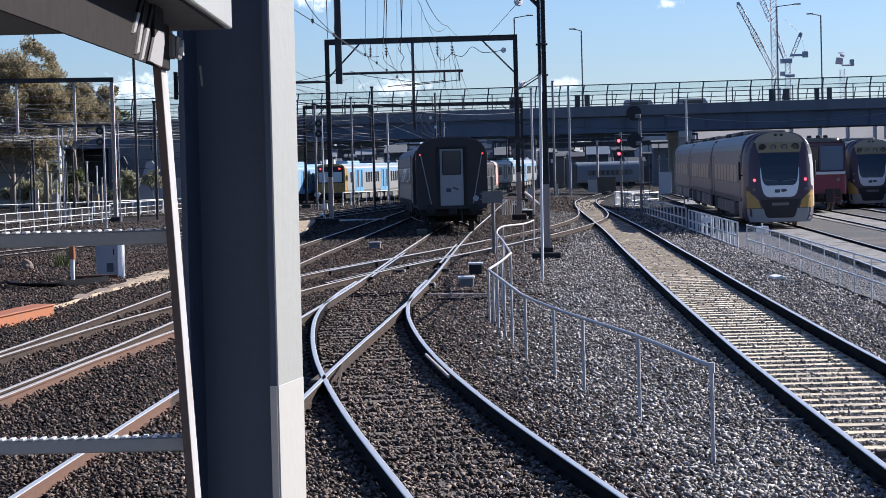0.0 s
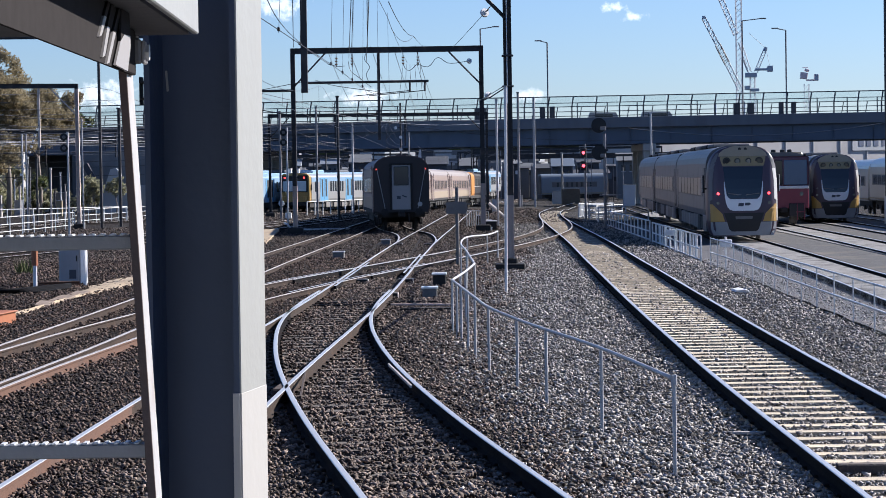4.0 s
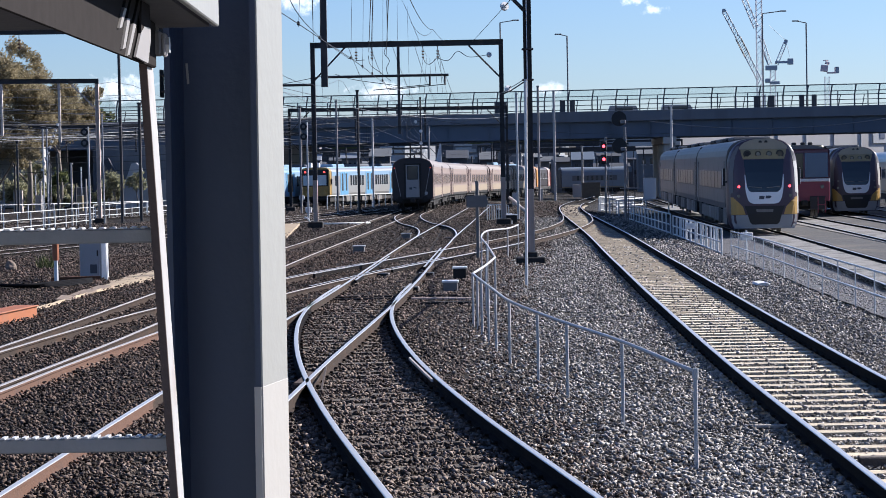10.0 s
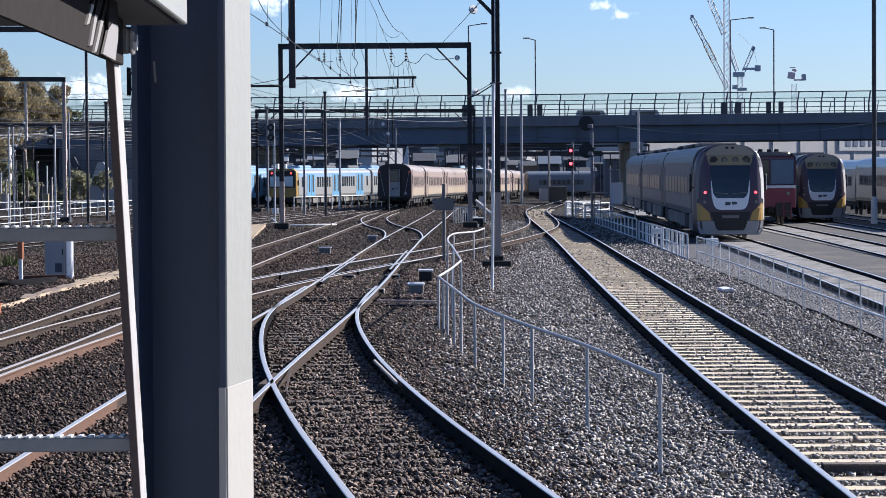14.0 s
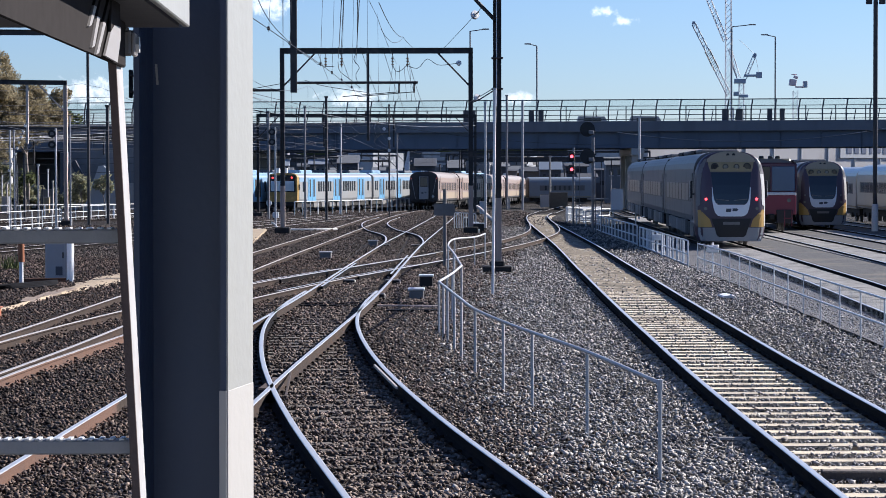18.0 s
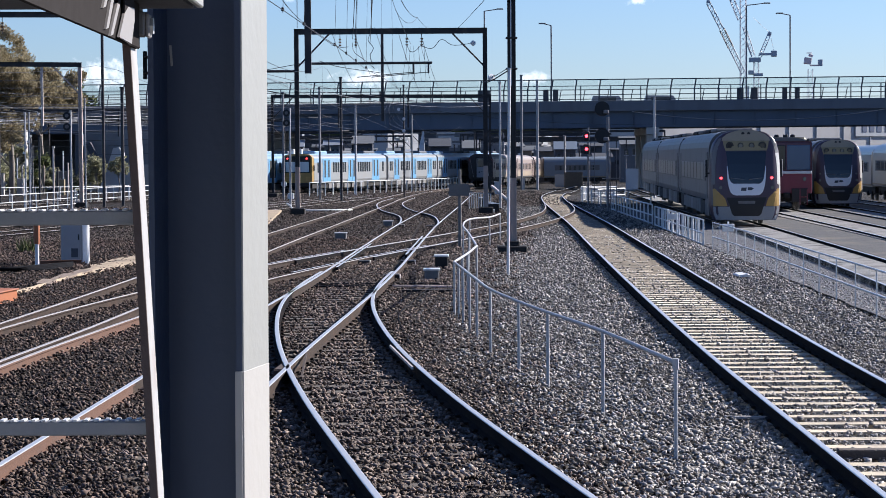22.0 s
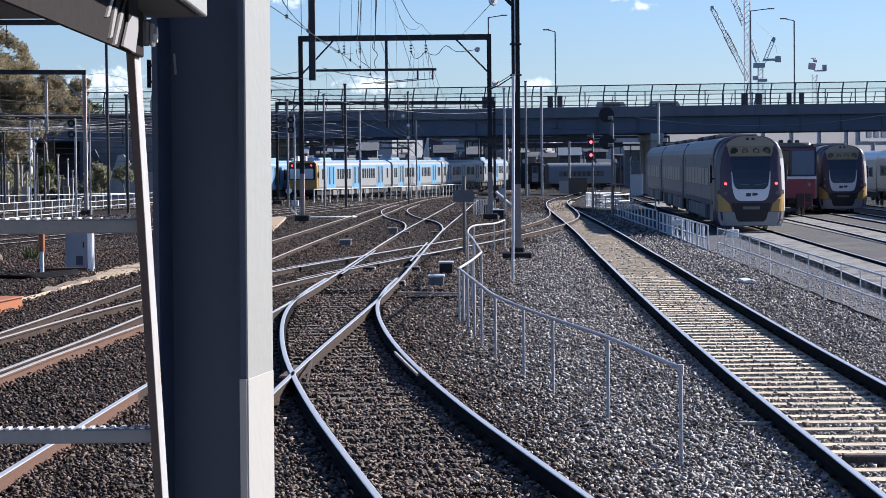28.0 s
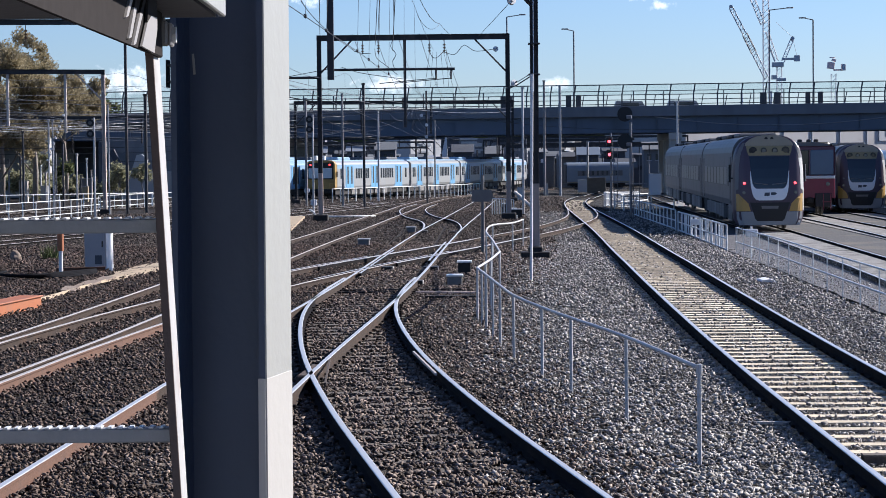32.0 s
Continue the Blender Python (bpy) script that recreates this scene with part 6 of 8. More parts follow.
    s = thing("concrete_slab", "weathered sandy concrete slab at the gantry foot", "slab", pose(-9.7, 116, ground_z(-9.7, 116), 0, 0, 3))
    part("slab", boxes(((1.3, 26, 0.14), (0, 0, 0.03)), bevel=0.02), "concrete_old", s)


build_cabinet()


# board on a slim post by the walkway
def build_board():
    x, y = 0.24, 71.0
    t = thing("notice_board", "grey sheet metal board seen from the back on a slim post", "sign", pose(x, y, ground_z(x, y)))
    part("post", rods(((0, 0, 0), (0, 0, 2.45), 0.055)), "under_grey", t)
    bm = bmesh.new()
    prism(bm, [(-0.34, 1.62), (0.28, 1.62), (0.34, 1.80), (0.28, 2.0), (-0.34, 2.0)], -0.08, -0.06)
    part("board", bm, "under_grey", t)
    part("batten", boxes(((0.8, 0.02, 0.04), (0, 0.0, 1.75)), ((0.8, 0.02, 0.04), (0, 0.0, 1.93))), "under_grey", t)


build_board()


def railing(label, pts, h, gap, rails, color="white_paint", r=0.03, baluster=0.0, br=0.012, name="railing", group="", rail_r=0.0):
    """Posts along a line on the ground with rails at the given shares of the height."""
    t = thing(name, label, "fence", group=group)
    c = spline(pts, gap)
    top = [Vector((x, y, ground_z(x, y))) for x, y in c]
    proto = None
    for p in top:
        if proto is None:
            proto = part("post", rods(((0, 0, -0.1), (0, 0, h), r)), color, t)
            proto.matrix_basis = Matrix.Translation(p)
        else:
            share(proto, Matrix.Translation(p), t)
    for f in rails:
        bm = bmesh.new()
        tube(bm, [p + Vector((0, 0, h * f)) for p in top], rail_r or r * 0.9, 6)
        part("rail", bm, color, t)
    if baluster:
        b = None
        for x, y in spline(pts, baluster):
            m = pose(x, y, ground_z(x, y))
            if b is None:
                b = part("baluster", rods(((0, 0, 0.08), (0, 0, h), br), n=5), "mesh_wire" if br < 0.02 else color, t)
                b.matrix_basis = m
            else:
                share(b, m, t)
    return t


def fence_run(y0, y1, n=6):
    return [(fence_x(y), y) for y in np.linspace(y0, y1, n)]


railing("white steel fence with fine wire mesh infill between siding and yard", fence_run(36, 71.5), 0.9, 2.3, (1.0, 0.5), "white_steel", 0.013, 0.125, 0.0014, "yard_fence", "", 0.021)
railing("white steel fence panel with upright bars beside the yard", fence_run(75, 86), 0.9, 2.2, (1.0, 0.5, 0.1), "white_steel", 0.03, 1.5, 0.024, "yard_fence")
railing("white steel fence panel with upright bars beside the yard", fence_run(87, 100.5), 0.9, 2.5, (1.0, 0.5, 0.1), "white_steel", 0.033, 2.1, 0.028, "yard_fence")
railing("white steel fence with upright bars leading to the signal", fence_run(102.3, 141, 8), 0.95, 2.7, (1.0, 0.5, 0.1), "white_steel", 0.036, 2.7, 0.028, "yard_fence")
white_box = thing("junction_box", "small white junction box on the yard fence", "equipment box", pose(fence_x(89.0) - 0.05, 89.0, ground_z(fence_x(89.0), 89.0)))
part("stem", rods(((0, 0, 0), (0, 0, 0.9), 0.03)), "white_steel", white_box)
part("box", boxes(((0.36, 0.2, 0.24), (0, 0, 0.7)), bevel=0.02), "white_paint", white_box)
copy_thing(white_box, pose(8.42, 69.0, ground_z(8.4, 69.0) + 0.12))
def mesh_panel(a, b, h, label):
    """A light walkway barrier: frame tubes and fine upright wires."""
    t = thing("walkway_barrier", label, "fence", group="walkway barriers")
    A, B = [Vector((x, y, ground_z(x, y))) for x, y in (a, b)]
    up = Vector((0, 0, h))
    part("frame", rods((A, A + up, 0.04), (B, B + up, 0.04), (A + up, B + up, 0.055), (A + up * 0.55, B + up * 0.55, 0.03), (A + up * 0.08, B + up * 0.08, 0.03), n=6), "white_paint", t)
    n = int((B - A).length / 0.11)
    for k in range(1, n):
        p = A.lerp(B, k / n)
        part("upright_wire", rods((p + up * 0.08, p + up, 0.011), n=4), "mesh_wire", t)
mesh_panel((9.7, 168), (11.6, 169.5), 1.05, "white wire mesh walkway barrier near the signal")
mesh_panel((10.9, 182), (13.4, 184), 1.05, "white wire mesh walkway barrier near the signal")
mesh_panel((9.6, 168), (10.8, 182), 1.05, "white wire mesh walkway barrier near the signal")
railing("white handrail round the signal walkway", [(10.2, 165), (11.8, 172), (13.6, 178)], 1.0, 3, (1.0, 0.5), "white_paint", 0.05, 0, 0, "walkway_railing")
railing("white handrail round the signal walkway", [(10.4, 158), (12.4, 163), (14.6, 166)], 1.0, 3, (1.0, 0.5), "white_paint", 0.05, 0, 0, "walkway_railing")
railing("long white railing in front of the electric train", [(-12.6, 200), (-9.4, 214), (-5.6, 232), (-2.2, 252), (0.9, 274)], 1.25, 2.5, (1.0,), "white_paint", 0.048, 0, 0, "trackside_railing")
railing("white railing with three rails beside the outer lines", [(-25.3, 104), (-25.2, 119), (-25.0, 135), (-24.9, 150)], 1.12, 3.6, (1.0, 0.62, 0.26), "white_paint", 0.03, 0, 0, "trackside_railing", "", 0.024)
railing("white railing with three rails beside the outer lines", [(-27.7, 166), (-27.3, 178), (-26.6, 192), (-25.6, 206)], 1.12, 3.2, (1.0, 0.62, 0.26), "white_paint", 0.03, 0, 0, "trackside_railing", "", 0.026)
railing("long white railing behind the outer lines", [(-46, 160), (-34, 172), (-26, 182)], 1.2, 2.5, (1.0,), "white_paint", 0.04, 0, 0, "trackside_railing")
railing("short galvanised railing near the gantry foot", [(1.05, 138), (2.3, 134)], 0.95, 0.45, (1.0,), "mesh_wire", 0.03, 0, 0, "short_railing")

# pale bent pipe near the gantry foot
pipe = thing("drain_pipe", "pale bent pipe lying near the gantry foot", "pipe")
bm = bmesh.new()
tube(bm, [(x, y, ground_z(x, y) + z) for x, y, z in ((3.3, 186, 1.0), (3.55, 178, 0.75), (3.85, 172, 0.4), (4.15, 166, 0.1))], 0.12, 8)
part("length", bm, "gantry_pale", pipe)
pipe2 = thing("white_conduit", "white conduit with a bent end on the ballast", "pipe")
bm = bmesh.new()
tube(bm, [(x, y, ground_z(x, y) + z) for x, y, z in ((-9.6, 131, 0.5), (-9.35, 131, 0.35), (-9.2, 131, 0.1), (-8, 131, 0.08), (-5.8, 131.5, 0.08))], 0.05, 8)
part("length", bm, "white_paint", pipe2)
pt = thing("trackside_phone", "small white trackside post with a round head", "post", pose(-13.6, 183, ground_z(-13.6, 183)))
part("shaft", rods(((0, 0, 0), (0, 0, 1.1), 0.07)), "galvanised", pt)
part("head", rods(((0, -0.1, 1.25), (0, 0.1, 1.25), 0.24), n=14), "white_paint", pt)
part("box", boxes(((0.5, 0.4, 0.5), (0.55, 0, 0.25)), bevel=0.03), "white_paint", pt)


# ---- yard apron: concrete strips beside and between the yard rails ----
def build_apron():
    t = thing("yard_apron", "dusty grey concrete apron between the yard lines", "pavement", kind="structure")

    def strip(line, a, b, color, dz, y0=30, y1=200):
        c = spline(line, 3.0)
        c = c[(c[:, 1] >= y0) & (c[:, 1] <= y1)]
        l, r = offset(c, a), offset(c, b)
        bm = bmesh.new()
        rows = [[bm.verts.new((p[0], p[1], level(p[0], p[1]) + dz + h)) for p, h in ((l[k], -0.2), (l[k], 0), (r[k], 0), (r[k], -0.2))] for k in range(len(c))]
        for p, q in zip(rows, rows[1:]):
            for k in range(3):
                bm.faces.new((p[k], p[k + 1], q[k + 1], q[k]))
        return part("slab", bm, color, t)
    ys = np.arange(30, 142, 1.5)
    tv = spline(T_V, 1.0)
    bm = bmesh.new()
    rows = []
    for y in ys:
        a, b = fence_x(y) + 0.04 + 0.1 * noise.noise((y * 0.7, 0, 0)), float(np.interp(y, tv[:, 1], tv[:, 0])) - 0.93
        rows.append([bm.verts.new((a + (b - a) * u, y, max(ground_z(a + (b - a) * u, y), level(a + (b - a) * u, y) - 0.17) + 0.045 - 0.12 * (u < 0 or u > 1))) for u in (0, 0.33, 0.66, 1.0)])
    for p, q in zip(rows, rows[1:]):
        for k in range(3):
            bm.faces.new((p[k], p[k + 1], q[k + 1], q[k]))
    part("fine_gravel", bm, "fines_grey", t, "smooth grey fine gravel beside the fence")
    for line in (T_V, T_Y2, T_Y3, T_Y4):
        strip(line, -0.72, 0.72, "apron_pale", -0.07)
    strip(T_V, 0.96, 3.2, "yard_fines", -0.075)
    strip(T_Y2, 0.96, 3.2, "yard_fines", -0.07)
    strip(T_Y3, 0.96, 3.4, "apron", -0.07)
    strip(T_V, 3.3, 3.75, "apron_pale", -0.06)
    strip(T_Y2, 3.3, 3.5, "apron_pale", -0.06)


build_apron()


# ---- overhead wires ----
def build_wires():
    lines = [("contact and messenger wires over the line beyond the gantry", T_L1[11:], 45),
             ("contact and messenger wires over the brown line", T_B[:7], 50),
             ("contact and messenger wires over the far line", T_B[6:13], 45),
             ("contact and messenger wires over the electric train line", T_X, 45),
             ("contact and messenger wires over the second electric train line", T_X2, 45),
             ("contact and messenger wires over the outer line", T_D1, 45),
             ("contact and messenger wires over the far outer line", T_D2, 45)]
    for label, ctrl, span in lines:
        t = thing("overhead_wire", label, "overhead wire", group="overhead wires")
        c = spline(ctrl, 3.0)
        s = np.arange(len(c)) * 3.0
        contact = [(x, y, level(x, y) + 5.35) for x, y in c]
        ph = random.uniform(0, 20)
        mess = [(x, y, level(x, y) + 5.9 + 1.1 * (2 * (((k + ph) % span) / span) - 1) ** 2) for (x, y), k in zip(c, s)]
        bm = bmesh.new()
        tube(bm, contact, 0.008, 4)
        part("contact_wire", bm, "wire", t)
        bm = bmesh.new()
        tube(bm, mess, 0.008, 4)
        part("messenger_wire", bm, "wire", t)
        for k in range(1, len(c) - 1, 3):
            bm = bmesh.new()
            rod(bm, contact[k], mess[k], 0.004, 4)
            part("dropper", bm, "wire", t)
    # the two wires that cross over the turnout: contact wire, high messenger and long droppers
    t = thing("overhead_wire", "contact wire with long droppers over the turnout", "overhead wire", group="overhead wires")
    a = spline([(-3.5, 20), (-3.1, 38), (-2.95, 45.5), (-2.77, 54), (-2.55, 68), (-2.2, 76), (-1.9, 95), (-2.2, 122)], 1.5)
    b = spline([(-1.5, 14), (-2.72, 34.7), (-2.95, 45.5), (-2.85, 54)], 1.5)
    top = spline([(-2.6, 20, 8.0), (-2.2, 75, 8.42), (-2.2, 90, 8.55), (-2.2, 105, 8.6), (-2.15, 122, 8.7)], 1.5)
    for pts, r in (([(x, y, level(x, y) + 5.35) for x, y in a], 0.009), ([(x, y, level(x, y) + 5.37) for x, y in b], 0.008), ([tuple(q) for q in top], 0.009)):
        bm = bmesh.new()
        tube(bm, pts, r, 4)
        part("contact_wire" if pts[0][2] < 6 else "messenger_wire", bm, "wire", t)
    for y in (41.0, 45.5, 54.0, 58.5, 63.0, 68.0, 74.0, 81.0):
        x, xt, zt = np.interp(y, a[:, 1], a[:, 0]), np.interp(y, top[:, 1], top[:, 0]), np.interp(y, top[:, 1], top[:, 2])
        part("dropper", rods(((x, y, 5.3), (x + 0.25 * (xt - x), y, zt), 0.0045), n=4), "wire", t)
        part("clamp", boxes(((0.05, 0.12, 0.07), (x, y, 5.36)), bevel=0.01), "wire", t)
    # long feeder and cross wires
    t = thing("feeder_wire", "sagging feeder and cross span wires between the gantries", "overhead wire", group="overhead wires")

    def strand(a, b, sag, r=0.014, color="wire"):
        a, b = Vector(a), Vector(b)
        bm = bmesh.new()
        tube(bm, [a.lerp(b, k / 14) - Vector((0, 0, sag * 4 * (k / 14) * (1 - k / 14))) for k in range(15)], r, 4)
        part("strand", bm, color, t)
    # feeders that drop to the insulators of the first gantry, and the slack jumpers below its beam
    for xa, za, xb, zb in ((-2.76, 7.9, -5.28, 9.0), (-2.70, 7.9, -5.12, 9.57), (-2.30, 7.9, -4.27, 9.56), (-2.24, 7.9, -4.35, 8.7), (-4.47, 7.9, -8.25, 9.6)):
        strand((xa, 66, za), (xb, 121.8, zb), 0.05, 0.014)
    for pts in (((-5.3, 8.8), (-5.2, 8.3), (-4.7, 7.9), (-4.1, 7.4)), ((-2.36, 8.63), (-2.2, 8.3), (-1.95, 8.3), (-1.61, 8.62)), ((-1.61, 8.6), (-1.0, 8.45), (-0.5, 8.95), (0.1, 8.62), (1.19, 8.72)),
                ((-6.41, 8.68), (-5.9, 8.55), (-5.5, 8.57)), ((-7.1, 7.83), (-6.0, 7.5), (-3.7, 7.15)), ((-10.0, 7.35), (-8.7, 7.58), (-7.5, 7.8)), ((-4.3, 9.3), (-4.45, 8.9), (-4.15, 8.5), (-4.35, 8.1), (-4.2, 7.6))):
        bm = bmesh.new()
        tube(bm, [(x, 121.7, z) for x, z in spline(pts, 0.2)], 0.016, 4)
        part("jumper", bm, "wire", t)
    for xa, xb in ((-2.36, -2.63), (-2.18, -2.33), (-2.0, -1.96), (-1.61, -1.11), (-1.75, -1.6), (-1.45, -1.35)):
        strand((xa, 121.8, 8.6), (xb, 121.8, 6.7), 0.0, 0.009)
    strand((-1.55, 61, 7.35), (-1.48, 100, 8.8), 0.25, 0.012)
    strand((-1.48, 100, 8.8), (-1.2, 121.8, 9.5), 0.05, 0.012)
    strand((-2.2, 90, 8.5), (-1.5, 100, 8.75), 0.35, 0.010)
    strand((1.38, 66.5, 7.67), (0.29, 122, 9.45), 0.02)
    strand((1.65, 66.5, 5.24), (1.68, 122, 6.6), 0.02)
    for k in range(7):
        x0, x1 = -60 + 2 * k, -6 + 0.9 * k
        y0, y1 = 150 + 11 * k, 148 + 13 * k
        strand((x0, y0, 6.8 + 0.35 * (k % 3)), (x1, 197.6 + 0.2 * k, 7.4), 0.5 + 0.15 * (k % 3), 0.016, "wire" if k % 3 else "wire_bright")
    for k in range(11):
        strand((-58 + 1.5 * k, 138 + 4 * k, 4.2 + 0.42 * k), (-15.4, 196, 7.6 - 0.30 * k), 0.45 + 0.12 * (k % 4), 0.018, "wire_bright" if k % 3 else "wire")
    for k in range(8):
        strand((-60, 170 + 5 * k, 8.6 - 0.75 * k), (-13 + 0.8 * k, 200, 8.0 - 0.6 * k), 0.5 + 0.1 * (k % 3), 0.022, "wire")
    for k in range(4):
        strand((-62, 150 + 5 * k, 9.6 - 0.9 * k), (-20.5, 149 + 9 * k, 7.9 - 0.55 * k), 0.6, 0.014, "wire_bright")
    for k in range(2):
        strand((-14 + k, 128 + 12 * k, 8.4 - 0.35 * k), (3.4, 200, 7.4 - 0.3 * k), 0.9, 0.016, "wire_bright" if k % 2 else "wire")
    for k in range(5):
        strand((-6.5 + 1.2 * k, 122, 9.6), (-7.0 + 1.7 * k, 198, 7.4), 0.9, 0.014)
    strand((21.6, 271, 7.8), (56, 271, 8.6), 1.5, 0.05, "wire_bright")
    strand((-9.4, 271.5, 9.4), (24.0, 271.5, 6.3), 0.9, 0.022, "wire")
    # disc insulators in the guy wires
    for x, y, z in ((1.24, 73.2, 7.87), (1.63, 91.6, 5.84), (1.19, 121.7, 8.72)):
        i = thing("disc_insulator", "round white glass disc insulator in a guy wire", "insulator", pose(x, y, z, 70, 0, 30), "disc insulators")
        part("disc", rods(((0, 0, -0.05), (0, 0, 0.05), 0.14), ((0, 0, 0.05), (0, 0, 0.1), 0.07), n=14), "white_paint", i)
        part("pin", rods(((0, 0, -0.2), (0, 0, 0.25), 0.02), n=6), "wire", i)


build_wires()


# ---- trees ----
def tree(label, x, y, height, spread, seed, leaf="leaf_a", leaves=5200, size=0.34, low=0.22, tall=1.0):
    rnd = random.Random(seed)
    z = ground_z(x, y)
    t = thing("tree", label, "tree", pose(x, y, z))
    bm = bmesh.new()
    tube(bm, [(0, 0, -0.2), (0.15, 0.1, height * 0.2), (-0.1, 0.2, height * 0.45), (0.1, 0, height * 0.8)], 0.02 * height, 8)
    for v in bm.verts:
        k = 1 - 0.75 * max(0, v.co.z) / height
        v.co.x *= k
        v.co.y *= k
    part("trunk", bm, "bark", t)
    tips = []
    for k in range(11):
        a = k * 2.4 + rnd.uniform(-0.4, 0.4)
        h0 = height * rnd.uniform(low + 0.05, 0.65)
        r = spread * rnd.uniform(0.55, 0.95)
        e = Vector((math.cos(a) * r, math.sin(a) * r, min(height * 0.96, h0 + height * rnd.uniform(0.12, 0.36) * tall)))
        m = Vector((e.x * 0.45, e.y * 0.45, h0 + (e.z - h0) * 0.35))
        bm = bmesh.new()
        tube(bm, [(0, 0, h0), m, e], 0.006 * height, 5)
        part("limb", bm, "bark", t)
        tips += [e, m.lerp(e, 0.55)]
        for _ in range(9):
            f = rnd.uniform(0.35, 1.0)
            q = m.lerp(e, f) + Vector((rnd.gauss(0, 1), rnd.gauss(0, 1), rnd.gauss(0.25, 0.7))) * spread * 0.17
            tips.append(q)
            if rnd.random() < 0.35:
                bm = bmesh.new()
                tube(bm, [m.lerp(e, f * 0.9), q], 0.0022 * height, 4)
                part("twig", bm, "bark", t)
    for _ in range(16):
        tips.append(Vector((rnd.uniform(-0.45, 0.45) * spread, rnd.uniform(-0.45, 0.45) * spread, height * rnd.uniform(0.72, 0.99))))
    verts, faces = [], []
    per = leaves // len(tips)
    for c in tips:
        rad = spread * rnd.uniform(0.10, 0.21)
        for _ in range(per):
            d = Vector((rnd.gauss(0, 1), rnd.gauss(0, 1), rnd.gauss(0, 0.75)))
            p = c + d.normalized() * rad * rnd.random() ** 0.45
            n = Vector((rnd.gauss(0, 1), rnd.gauss(0, 1), rnd.gauss(0, 1))).normalized()
            u = n.orthogonal().normalized() * size * rnd.uniform(0.5, 1.3)
            w = n.cross(u).normalized() * size * rnd.uniform(0.25, 0.6)
            i = len(verts)
            verts += [p - u, p - w * 0.9 + n * 0.04, p + u, p + w]
            faces.append((i, i + 1, i + 2, i + 3))
    me = bpy.data.meshes.new("crown")
    me.from_pydata([tuple(v) for v in verts], [], faces)
    me.materials.append(M[leaf])
    ob = new("crown", me)
    ob.parent = t
    return t


tree("tall eucalyptus with olive brown foliage beyond the outer lines", -46.6, 222, 17.0, 6.4, 3, "leaf_a", 52000, 0.16, 0.05)
tree("broad eucalyptus with olive brown foliage beside the bridge", -55.0, 208, 17.0, 7.5, 8, "leaf_a", 44000, 0.18, 0.1)
tree("eucalyptus with brown green foliage before the bridge end", -42.8, 236, 12.6, 4.4, 5, "leaf_a", 30000, 0.15, 0.42)
tree("eucalyptus with olive foliage leaning over the outer gantry", -43.9, 225, 15.6, 4.5, 17, "leaf_a", 30000, 0.15, 0.12)
tree("green tree standing behind the bridge", -55.0, 330, 15.4, 4.2, 6, "leaf_b", 4500, 0.4)
tree("small dusty green shrub beneath the bridge end", -45.5, 250, 2.8, 2.6, 11, "leaf_dry", 6500, 0.25, 0.05)
tree("small yellow green shrub beneath the bridge end", -49.0, 244, 2.6, 3.2, 12, "leaf_dry", 5500, 0.25, 0.05)
tree("small dusty green shrub beneath the bridge end", -40.6, 256, 3.2, 2.4, 13, "leaf_dry", 2500, 0.25, 0.05)


